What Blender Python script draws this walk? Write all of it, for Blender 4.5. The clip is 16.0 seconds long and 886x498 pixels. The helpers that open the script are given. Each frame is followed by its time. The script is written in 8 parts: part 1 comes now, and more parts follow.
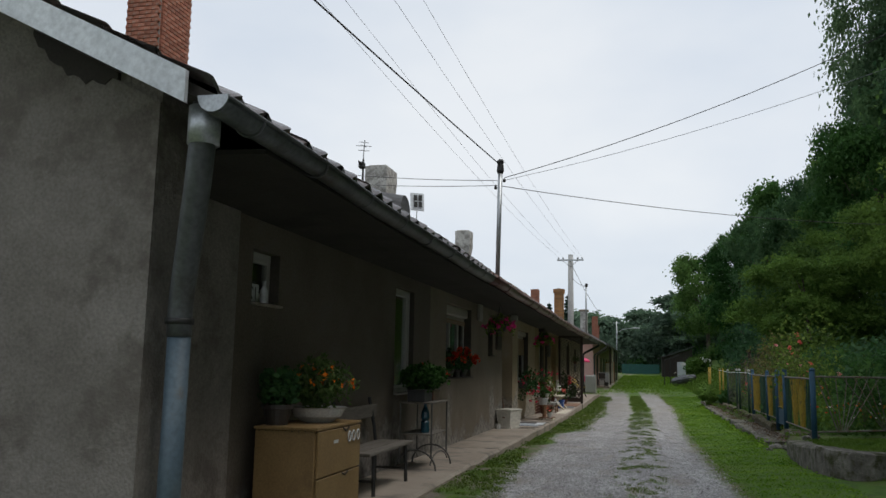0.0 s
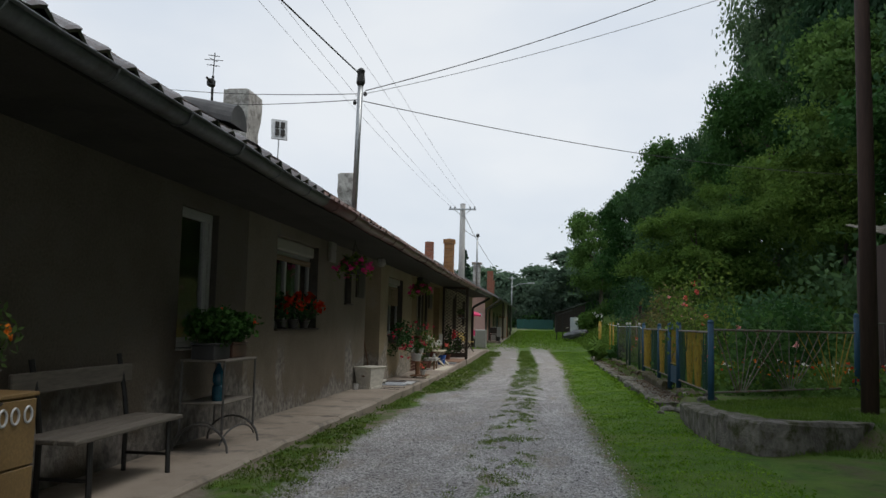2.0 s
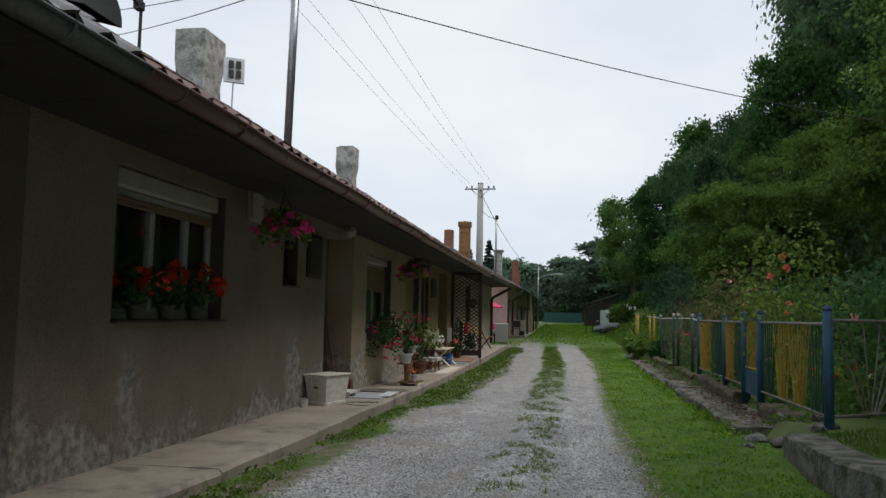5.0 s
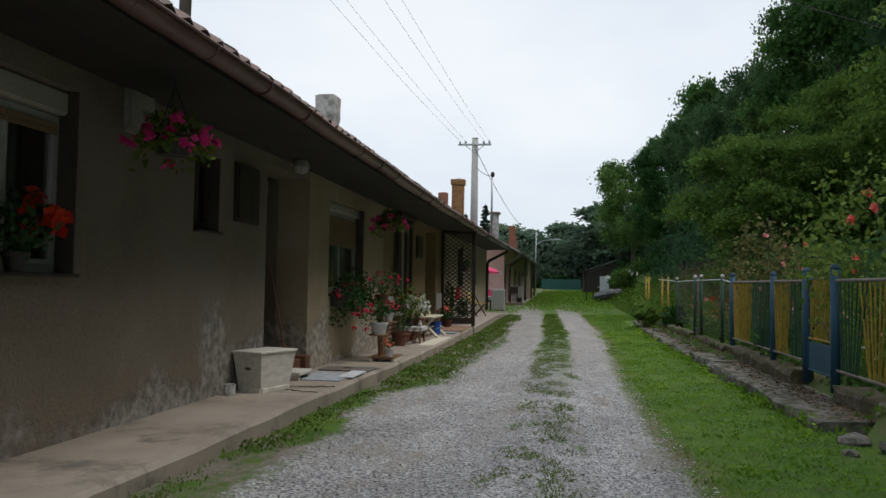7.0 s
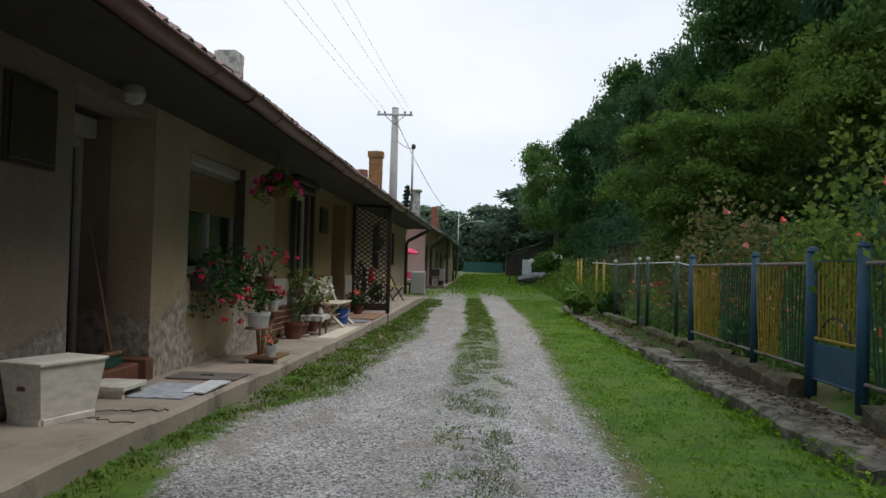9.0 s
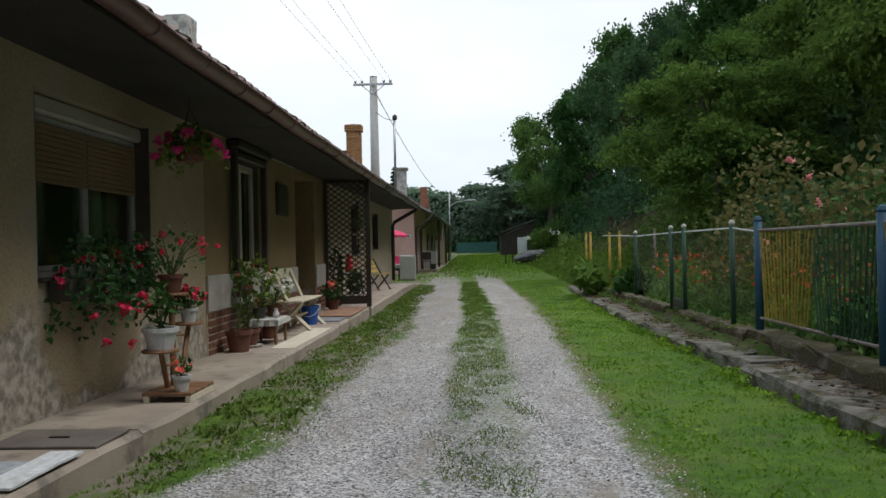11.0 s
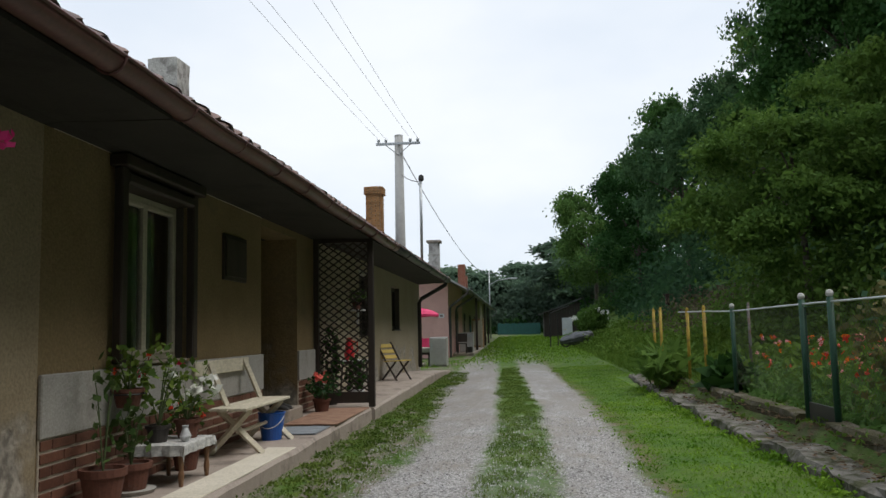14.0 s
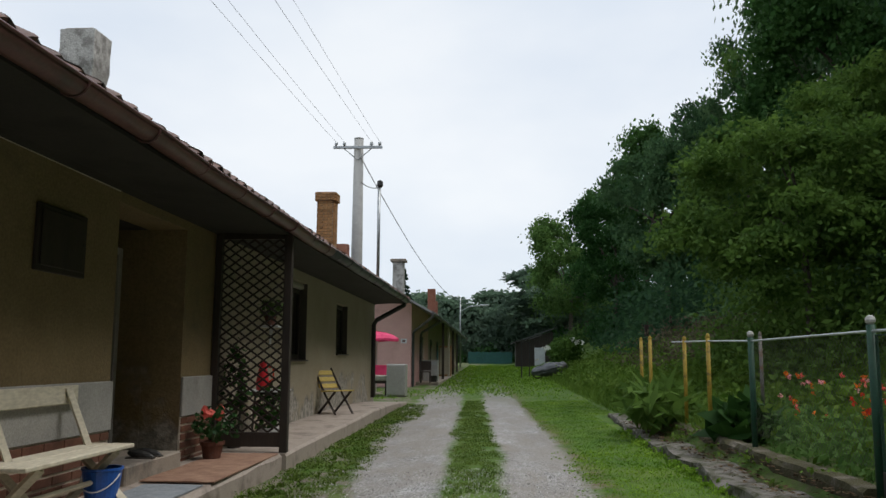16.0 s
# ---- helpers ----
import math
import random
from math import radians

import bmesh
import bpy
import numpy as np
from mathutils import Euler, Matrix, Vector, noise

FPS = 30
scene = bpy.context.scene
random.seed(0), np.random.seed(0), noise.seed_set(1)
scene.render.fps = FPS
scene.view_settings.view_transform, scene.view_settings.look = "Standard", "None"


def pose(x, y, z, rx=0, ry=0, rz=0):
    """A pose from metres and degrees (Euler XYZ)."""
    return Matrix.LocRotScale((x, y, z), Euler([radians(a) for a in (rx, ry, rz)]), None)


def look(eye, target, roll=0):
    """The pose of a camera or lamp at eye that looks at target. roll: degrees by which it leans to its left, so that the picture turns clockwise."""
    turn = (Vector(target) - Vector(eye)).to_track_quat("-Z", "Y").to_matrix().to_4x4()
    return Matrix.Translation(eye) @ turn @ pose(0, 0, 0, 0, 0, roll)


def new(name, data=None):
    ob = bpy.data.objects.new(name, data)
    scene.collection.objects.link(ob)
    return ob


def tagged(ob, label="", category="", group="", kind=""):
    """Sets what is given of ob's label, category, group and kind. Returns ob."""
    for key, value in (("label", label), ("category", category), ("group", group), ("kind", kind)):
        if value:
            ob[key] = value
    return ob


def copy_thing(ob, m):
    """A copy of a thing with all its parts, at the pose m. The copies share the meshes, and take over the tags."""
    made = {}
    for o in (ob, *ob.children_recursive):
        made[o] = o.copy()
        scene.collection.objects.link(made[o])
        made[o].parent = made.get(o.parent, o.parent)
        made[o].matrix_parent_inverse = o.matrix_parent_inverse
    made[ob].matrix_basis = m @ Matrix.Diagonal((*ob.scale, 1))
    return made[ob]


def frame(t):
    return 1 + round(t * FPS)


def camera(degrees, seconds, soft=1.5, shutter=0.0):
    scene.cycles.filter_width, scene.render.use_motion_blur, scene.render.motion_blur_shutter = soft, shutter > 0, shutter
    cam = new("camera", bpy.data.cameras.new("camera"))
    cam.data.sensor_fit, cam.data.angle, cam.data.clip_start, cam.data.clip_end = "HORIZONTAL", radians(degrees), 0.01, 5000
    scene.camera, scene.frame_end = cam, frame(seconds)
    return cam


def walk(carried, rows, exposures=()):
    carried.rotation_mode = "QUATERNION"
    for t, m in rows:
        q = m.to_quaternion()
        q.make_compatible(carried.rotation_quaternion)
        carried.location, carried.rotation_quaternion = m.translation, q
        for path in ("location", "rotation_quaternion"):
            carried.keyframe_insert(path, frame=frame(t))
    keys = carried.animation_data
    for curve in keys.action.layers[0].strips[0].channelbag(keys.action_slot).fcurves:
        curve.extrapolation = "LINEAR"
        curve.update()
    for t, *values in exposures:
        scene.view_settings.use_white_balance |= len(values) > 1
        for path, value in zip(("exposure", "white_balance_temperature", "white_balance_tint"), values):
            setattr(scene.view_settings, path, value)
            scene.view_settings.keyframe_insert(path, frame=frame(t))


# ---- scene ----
cam = camera(57.2, 16.0)
PATH = [
    (0, (-0.267, -0.091, 1.422), (-0.738, 1.833, 1.702), 1.1),
    (0.5, (-0.238, 0.458, 1.425), (-0.579, 2.41, 1.694), 1.0),
    (1, (-0.224, 1.395, 1.405), (-0.635, 3.332, 1.683), 0.6),
    (1.5, (-0.079, 1.92, 1.372), (-0.553, 3.847, 1.62), 1.0),
    (2, (0.021, 2.647, 1.351), (-0.214, 4.625, 1.528), 1.4),
    (2.5, (0.085, 3.338, 1.35), (-0.071, 5.326, 1.51), 2.0),
    (3, (0.049, 4.04, 1.338), (-0.066, 6.029, 1.521), 1.0),
    (3.5, (0.114, 4.706, 1.336), (-0.115, 6.68, 1.559), 1.1),
    (4, (0.117, 5.471, 1.321), (-0.24, 7.427, 1.536), 0.7),
    (4.2, (0.128, 5.735, 1.334), (-0.194, 7.701, 1.511), 0.6),
    (6.3, (-0.033, 8.837, 1.218), (-0.343, 10.807, 1.373), 1.8),
    (6.5, (-0.007, 8.968, 1.229), (-0.326, 10.936, 1.386), 1.7),
    (7, (-0.113, 9.77, 1.185), (-0.407, 11.746, 1.268), 1.0),
    (7.5, (-0.167, 10.343, 1.182), (-0.468, 12.32, 1.234), 1.0),
    (8, (-0.19, 11.026, 1.199), (-0.284, 13.024, 1.232), 2.6),
    (8.5, (-0.29, 11.7, 1.17), (-0.332, 13.7, 1.209), 2.9),
    (9, (-0.239, 12.347, 1.16), (-0.342, 14.343, 1.204), 1.6),
    (9.5, (-0.28, 12.964, 1.153), (-0.384, 14.961, 1.138), -0.5),
    (9.7, (-0.288, 13.265, 1.158), (-0.414, 15.261, 1.156), -0.5),
    (11.8, (-0.34, 16.24, 1.135), (-0.375, 18.24, 1.135), -2.2),
    (12, (-0.377, 16.474, 1.106), (-0.403, 18.474, 1.108), -2.4),
    (12.5, (-0.359, 17.049, 1.138), (-0.493, 19.044, 1.202), -2.9),
    (13, (-0.342, 17.712, 1.168), (-0.448, 19.708, 1.233), -1.8),
    (13.5, (-0.373, 18.459, 1.11), (-0.484, 20.45, 1.252), -1.6),
    (14, (-0.249, 19.121, 1.129), (-0.432, 21.102, 1.331), -1.3),
    (14.5, (-0.234, 19.76, 1.118), (-0.277, 21.752, 1.29), -0.6),
    (15, (-0.203, 20.497, 1.129), (-0.349, 22.477, 1.368), 0.1),
    (15.5, (-0.131, 21.07, 1.145), (-0.228, 23.055, 1.368), 0.2),
    (16, (-0.08, 21.812, 1.11), (-0.202, 23.79, 1.378), 0.3),
]
walk(cam, [(t, look(eye, target, roll)) for t, eye, target, roll in PATH],
     exposures=[(0, -0.1), (1.5, -0.12), (2.5, -0.12), (4, -0.06), (6.5, 0.0), (8, 0.06), (9.5, 0.14), (11, 0.2), (13, 0.18), (14.5, 0.08), (16, 0.02)])

# ---- world and sun ----
world = bpy.data.worlds.new("overcast_sky")
scene.world = world
world.use_nodes = True
wn, wl = world.node_tree.nodes, world.node_tree.links
wn.clear()
SUN_EL, SUN_AZ = 62.0, 96.0
w_out = wn.new("ShaderNodeOutputWorld")
w_bg = wn.new("ShaderNodeBackground")
w_sky = wn.new("ShaderNodeTexSky")
w_sky.sky_type = "NISHITA"
w_sky.sun_disc = False
w_sky.sun_elevation, w_sky.sun_rotation = radians(SUN_EL), radians(SUN_AZ)
w_co = wn.new("ShaderNodeTexCoord")
w_map = wn.new("ShaderNodeMapping")
w_map.inputs["Scale"].default_value = (1.0, 1.0, 2.2)
w_noise = wn.new("ShaderNodeTexNoise")
w_noise.inputs["Scale"].default_value, w_noise.inputs["Detail"].default_value = 1.7, 5.0
w_ramp = wn.new("ShaderNodeValToRGB")
w_ramp.color_ramp.elements[0].position, w_ramp.color_ramp.elements[1].position = 0.3, 0.7
w_ramp.color_ramp.elements[0].color = (5.2, 6.0, 7.1, 1)
w_ramp.color_ramp.elements[1].color = (7.7, 8.0, 8.3, 1)
w_mix = wn.new("ShaderNodeMixRGB")
w_mix.inputs[0].default_value = 0.9
wl.new(w_co.outputs["Generated"], w_map.inputs["Vector"])
wl.new(w_map.outputs[0], w_noise.inputs["Vector"])
wl.new(w_noise.outputs["Fac"], w_ramp.inputs[0])
wl.new(w_sky.outputs[0], w_mix.inputs[1])
wl.new(w_ramp.outputs[0], w_mix.inputs[2])
wl.new(w_mix.outputs[0], w_bg.inputs[0])
w_bg.inputs["Strength"].default_value = 0.122
wl.new(w_bg.outputs[0], w_out.inputs[0])

sun = new("sun", bpy.data.lights.new("sun", "SUN"))
sun.data.energy, sun.data.angle, sun.data.color = 2.1, radians(30), (1.0, 0.97, 0.93)
sun.matrix_world = look((0, 0, 30), (-30 * math.sin(radians(SUN_AZ)) / math.tan(radians(SUN_EL)),
                                     -30 * math.cos(radians(SUN_AZ)) / math.tan(radians(SUN_EL)), 0))


# ---- materials ----
def mat(name, a, b=None, scale=3.0, rough=0.8, bump=0.3, fine=60.0, metal=0.0, dirt=None, dirt_at=0.6, dirt_scale=1.2,
        spec=0.5, var=0.0, fine_dist=0.004, stretch=(1, 1, 1)):
    """A surface of two blended tones, a fine grain relief and patches of dirt."""
    m = bpy.data.materials.new(name)
    m.use_nodes = True
    n, l = m.node_tree.nodes, m.node_tree.links
    p = n["Principled BSDF"]
    p.inputs["Roughness"].default_value = rough
    p.inputs["Metallic"].default_value = metal
    p.inputs["Specular IOR Level"].default_value = spec
    co = n.new("ShaderNodeTexCoord")
    mp = n.new("ShaderNodeMapping")
    mp.inputs["Scale"].default_value = stretch
    l.new(co.outputs["Object"], mp.inputs["Vector"])
    t1 = n.new("ShaderNodeTexNoise")
    t1.inputs["Scale"].default_value, t1.inputs["Detail"].default_value, t1.inputs["Roughness"].default_value = scale, 6.0, 0.62
    l.new(mp.outputs[0], t1.inputs["Vector"])
    r = n.new("ShaderNodeValToRGB")
    r.color_ramp.elements[0].position, r.color_ramp.elements[1].position = 0.32, 0.68
    r.color_ramp.elements[0].color = (*a, 1)
    r.color_ramp.elements[1].color = (*(b or [c * 1.25 for c in a]), 1)
    l.new(t1.outputs["Fac"], r.inputs[0])
    col = r.outputs[0]
    t2 = n.new("ShaderNodeTexNoise")
    t2.inputs["Scale"].default_value, t2.inputs["Detail"].default_value = fine, 4.0
    l.new(mp.outputs[0], t2.inputs["Vector"])
    g = n.new("ShaderNodeMapRange")
    g.inputs[1].default_value, g.inputs[2].default_value, g.inputs[3].default_value, g.inputs[4].default_value = 0.25, 0.75, 0.78, 1.18
    l.new(t2.outputs["Fac"], g.inputs[0])
    mu = n.new("ShaderNodeMixRGB")
    mu.blend_type = "MULTIPLY"
    mu.inputs[0].default_value = 1.0
    l.new(col, mu.inputs[1])
    l.new(g.outputs[0], mu.inputs[2])
    col = mu.outputs[0]
    if dirt:
        t3 = n.new("ShaderNodeTexNoise")
        t3.inputs["Scale"].default_value, t3.inputs["Detail"].default_value, t3.inputs["Roughness"].default_value = dirt_scale, 8.0, 0.7
        l.new(co.outputs["Object"], t3.inputs["Vector"])
        d = n.new("ShaderNodeMapRange")
        d.inputs[1].default_value, d.inputs[2].default_value = dirt_at - 0.06, dirt_at + 0.06
        l.new(t3.outputs["Fac"], d.inputs[0])
        dm = n.new("ShaderNodeMixRGB")
        dm.inputs[2].default_value = (*dirt, 1)
        l.new(d.outputs[0], dm.inputs[0])
        l.new(col, dm.inputs[1])
        col = dm.outputs[0]
    if var:
        oi = n.new("ShaderNodeObjectInfo")
        vr = n.new("ShaderNodeMapRange")
        vr.inputs[3].default_value, vr.inputs[4].default_value = 1 - var, 1 + var
        l.new(oi.outputs["Random"], vr.inputs[0])
        vm = n.new("ShaderNodeMixRGB")
        vm.blend_type = "MULTIPLY"
        vm.inputs[0].default_value = 1.0
        l.new(col, vm.inputs[1])
        l.new(vr.outputs[0], vm.inputs[2])
        col = vm.outputs[0]
    l.new(col, p.inputs["Base Color"])
    if bump:
        bm_ = n.new("ShaderNodeBump")
        bm_.inputs["Strength"].default_value, bm_.inputs["Distance"].default_value = bump, fine_dist
        l.new(t2.outputs["Fac"], bm_.inputs["Height"])
        b2 = n.new("ShaderNodeBump")
        b2.inputs["Strength"].default_value, b2.inputs["Distance"].default_value = bump * 0.6, 0.02
        l.new(t1.outputs["Fac"], b2.inputs["Height"])
        l.new(bm_.outputs[0], b2.inputs["Normal"])
        l.new(b2.outputs[0], p.inputs["Normal"])
    return m


def leaf_mat(name, a, b, rough=0.55, trans=0.25, var=0.0, drift=0.0):
    """Leaves, each of its own tone."""
    m = bpy.data.materials.new(name)
    m.use_nodes = True
    n, l = m.node_tree.nodes, m.node_tree.links
    p = n["Principled BSDF"]
    p.inputs["Roughness"].default_value = rough + 0.12
    p.inputs["Specular IOR Level"].default_value = 0.12
    ge = n.new("ShaderNodeNewGeometry")
    r = n.new("ShaderNodeValToRGB")
    r.color_ramp.elements[0].color, r.color_ramp.elements[1].color = (*a, 1), (*b, 1)
    if drift:
        tx = n.new("ShaderNodeTexNoise")
        tx.inputs["Scale"].default_value, tx.inputs["Detail"].default_value = drift, 3.0
        l.new(ge.outputs["Position"], tx.inputs["Vector"])
        ad = n.new("ShaderNodeMath")
        ad.operation = "MULTIPLY_ADD"
        ad.inputs[1].default_value = 0.45
        l.new(ge.outputs["Random Per Island"], ad.inputs[0])
        su = n.new("ShaderNodeMath")
        su.operation = "MULTIPLY_ADD"
        su.inputs[1].default_value, su.inputs[2].default_value = 1.9, -0.68
        l.new(tx.outputs["Fac"], su.inputs[0])
        l.new(su.outputs[0], ad.inputs[2])
        l.new(ad.outputs[0], r.inputs[0])
    else:
        l.new(ge.outputs["Random Per Island"], r.inputs[0])
    col = r.outputs[0]
    if var:
        oi = n.new("ShaderNodeObjectInfo")
        hs = n.new("ShaderNodeHueSaturation")
        for k, lo, hi in (("Value", 1 - var, 1 + var), ("Hue", 0.5 + var * 0.07, 0.5 - var * 0.06)):
            vr = n.new("ShaderNodeMapRange")
            vr.inputs[3].default_value, vr.inputs[4].default_value = lo, hi
            l.new(oi.outputs["Random"], vr.inputs[0])
            l.new(vr.outputs[0], hs.inputs[k])
        l.new(col, hs.inputs["Color"])
        col = hs.outputs[0]
    l.new(col, p.inputs["Base Color"])
    tr = n.new("ShaderNodeBsdfTranslucent")
    l.new(col, tr.inputs[0])
    mx = n.new("ShaderNodeMixShader")
    mx.inputs[0].default_value = trans
    l.new(p.outputs[0], mx.inputs[1])
    l.new(tr.outputs[0], mx.inputs[2])
    l.new(mx.outputs[0], n["Material Output"].inputs[0])
    return m


def glass_mat(name, tint=(0.9, 0.95, 0.95)):
    m = bpy.data.materials.new(name)
    m.use_nodes = True
    n, l = m.node_tree.nodes, m.node_tree.links
    p = n["Principled BSDF"]
    p.inputs["Base Color"].default_value = (*tint, 1)
    p.inputs["Roughness"].default_value = 0.03
    p.inputs["Transmission Weight"].default_value = 1.0
    p.inputs["IOR"].default_value = 1.45
    return m


def wall_mat(name, upper_a, upper_b, patch, low):
    """Old render: blotchy upper coat, patched and flaked above the ground."""
    m = mat(name, upper_a, upper_b, 1.1, 0.92, 1.0, 42, dirt=patch, dirt_at=0.6, dirt_scale=1.1, fine_dist=0.007)
    n, l = m.node_tree.nodes, m.node_tree.links
    p = n["Principled BSDF"]
    old = p.inputs["Base Color"].links[0].from_socket
    ge = n.new("ShaderNodeNewGeometry")
    sp = n.new("ShaderNodeSeparateXYZ")
    l.new(ge.outputs["Position"], sp.inputs[0])
    tn = n.new("ShaderNodeTexNoise")
    tn.inputs["Scale"].default_value, tn.inputs["Detail"].default_value, tn.inputs["Roughness"].default_value = 1.1, 7.0, 0.52
    l.new(ge.outputs["Position"], tn.inputs["Vector"])
    ma = n.new("ShaderNodeMath")
    ma.operation = "MULTIPLY_ADD"
    ma.inputs[1].default_value, ma.inputs[2].default_value = 3.0, -1.0
    l.new(tn.outputs["Fac"], ma.inputs[0])
    su = n.new("ShaderNodeMath")
    su.operation = "SUBTRACT"
    l.new(ma.outputs[0], su.inputs[0])
    l.new(sp.outputs["Z"], su.inputs[1])
    mr = n.new("ShaderNodeMapRange")
    mr.inputs[1].default_value, mr.inputs[2].default_value = -0.10, 0.14
    l.new(su.outputs[0], mr.inputs[0])
    tf = n.new("ShaderNodeTexNoise")
    tf.inputs["Scale"].default_value, tf.inputs["Detail"].default_value = 14.0, 8.0
    l.new(ge.outputs["Position"], tf.inputs["Vector"])
    rr = n.new("ShaderNodeValToRGB")
    rr.color_ramp.elements[0].position, rr.color_ramp.elements[1].position = 0.38, 0.64
    rr.color_ramp.elements[0].color, rr.color_ramp.elements[1].color = (*[c * 0.55 for c in low], 1), (*[c * 1.25 for c in low], 1)
    l.new(tf.outputs["Fac"], rr.inputs[0])
    mx = n.new("ShaderNodeMixRGB")
    l.new(mr.outputs[0], mx.inputs[0])
    l.new(old, mx.inputs[1])
    l.new(rr.outputs[0], mx.inputs[2])
    l.new(mx.outputs[0], p.inputs["Base Color"])
    ob = p.inputs["Normal"].links[0].from_socket
    bp = n.new("ShaderNodeBump")
    bp.invert = True
    bp.inputs["Strength"].default_value, bp.inputs["Distance"].default_value = 0.8, 0.02
    l.new(mr.outputs[0], bp.inputs["Height"])
    l.new(ob, bp.inputs["Normal"])
    l.new(bp.outputs[0], p.inputs["Normal"])
    return m


def ground_mat():
    """Gravel tracks with a grass strip between, lawn beside, bare earth at the edges."""
    m = bpy.data.materials.new("lane_ground")
    m.use_nodes = True
    n, l = m.node_tree.nodes, m.node_tree.links
    p = n["Principled BSDF"]
    p.inputs["Roughness"].default_value = 0.9
    p.inputs["Specular IOR Level"].default_value = 0.25
    ge = n.new("ShaderNodeNewGeometry")
    sp = n.new("ShaderNodeSeparateXYZ")
    l.new(ge.outputs["Position"], sp.inputs[0])

    drawn = n.new("ShaderNodeMapping")
    drawn.inputs["Scale"].default_value = (1.0, 0.38, 1.0)
    l.new(ge.outputs["Position"], drawn.inputs["Vector"])

    def noise_tex(scale, detail=5.0, rough=0.6, lengthwise=False):
        t = n.new("ShaderNodeTexNoise")
        t.inputs["Scale"].default_value, t.inputs["Detail"].default_value, t.inputs["Roughness"].default_value = scale, detail, rough
        l.new(drawn.outputs[0] if lengthwise else ge.outputs["Position"], t.inputs["Vector"])
        return t.outputs["Fac"]

    def math_node(op, a, b=None, c=None):
        t = n.new("ShaderNodeMath")
        t.operation = op
        for i, v in enumerate((a, b, c)):
            if v is None:
                continue
            if isinstance(v, (int, float)):
                t.inputs[i].default_value = v
            else:
                l.new(v, t.inputs[i])
        return t.outputs[0]

    def ramp(v, lo, hi):
        t = n.new("ShaderNodeMapRange")
        t.inputs[1].default_value, t.inputs[2].default_value = lo, hi
        l.new(v, t.inputs[0])
        return t.outputs[0]

    def mix(f, a, b, mode="MIX"):
        t = n.new("ShaderNodeMixRGB")
        t.blend_type = mode
        for i, v in enumerate((f, a, b)):
            if isinstance(v, (int, float)):
                t.inputs[i].default_value = v
            elif isinstance(v, tuple):
                t.inputs[i].default_value = (*v, 1)
            else:
                l.new(v, t.inputs[i])
        return t.outputs[0]

    wob = math_node("MULTIPLY_ADD", noise_tex(1.3, 7, 0.7, True), 1.3, -0.65)
    wob2 = math_node("MULTIPLY_ADD", noise_tex(9.0, 8, 0.78), 0.5, -0.25)

    def along_y(stops):
        t = n.new("ShaderNodeFloatCurve")
        t.mapping.use_clip = False
        pts = t.mapping.curves[0].points
        for k, (yy, v) in enumerate(stops):
            if k < 2:
                pts[k].location = ((yy - 8.0) / 40.0, v)
            else:
                pts.new((yy - 8.0) / 40.0, v)
        t.mapping.update()
        l.new(math_node("DIVIDE", math_node("SUBTRACT", sp.outputs["Y"], 8.0), 40.0), t.inputs["Value"])
        return t.outputs[0]

    # the lane bends a little to the left far on
    bend = math_node("MULTIPLY", math_node("MAXIMUM", math_node("SUBTRACT", sp.outputs["Y"], 32.0), 0.0), 0.028)
    xs = math_node("ADD", sp.outputs["X"], bend)
    xw = math_node("ADD", math_node("ADD", xs, math_node("MULTIPLY", wob, 0.4)), wob2)
    left_at = math_node("MULTIPLY", along_y(((8, 0.95), (48, 0.9), (16, 1.0), (18.5, 1.06), (21, 0.83), (25, 0.8), (29, 0.71), (32, 0.85), (36, 0.92))), -2.0)
    right_at = along_y(((8, 0.74), (48, 0.98), (17, 0.64), (25, 0.72), (31, 0.88)))
    left_edge = ramp(math_node("SUBTRACT", xw, left_at), -0.08, 0.06)
    right_gap = math_node("SUBTRACT", xw, right_at)
    right_edge = math_node("SUBTRACT", 1.0, ramp(right_gap, -0.06, 0.10))
    centre = math_node("SUBTRACT", 1.0, ramp(math_node("ABSOLUTE", math_node("ADD", xw, 0.3)), 0.26, 0.40))
    patchy = ramp(noise_tex(4.0, 9, 0.75, True), 0.56, 0.62)
    along = ramp(sp.outputs["Y"], 19.0, 28.0)
    centre = math_node("MULTIPLY", centre, math_node("MAXIMUM", patchy, math_node("MULTIPLY", along, ramp(noise_tex(5.0, 8, 0.75), 0.34, 0.46))))
    far = math_node("SUBTRACT", 1.0, ramp(math_node("ADD", sp.outputs["Y"], math_node("MULTIPLY", wob, 6.0)), 44.0, 60.0))
    grav = math_node("MULTIPLY", math_node("MULTIPLY", math_node("MULTIPLY", left_edge, right_edge), far), math_node("SUBTRACT", 1.0, centre))
    vo = n.new("ShaderNodeTexVoronoi")
    vo.inputs["Scale"].default_value = 72.0
    l.new(ge.outputs["Position"], vo.inputs["Vector"])
    sep = n.new("ShaderNodeSeparateColor")
    l.new(vo.outputs["Color"], sep.inputs[0])
    st = n.new("ShaderNodeValToRGB")
    st.color_ramp.elements[0].color, st.color_ramp.elements[1].color = (0.06, 0.060, 0.064, 1), (0.64, 0.64, 0.645, 1)
    l.new(sep.outputs[0], st.inputs[0])
    big = mix(ramp(noise_tex(1.3, 7, 0.7, True), 0.32, 0.66), (0.58, 0.56, 0.55), (1.12, 1.11, 1.10))
    stone = mix(1.0, st.outputs[0], big, "MULTIPLY")
    stone = mix(ramp(noise_tex(1.9, 9, 0.75, True), 0.52, 0.66), stone, (0.25, 0.225, 0.19))
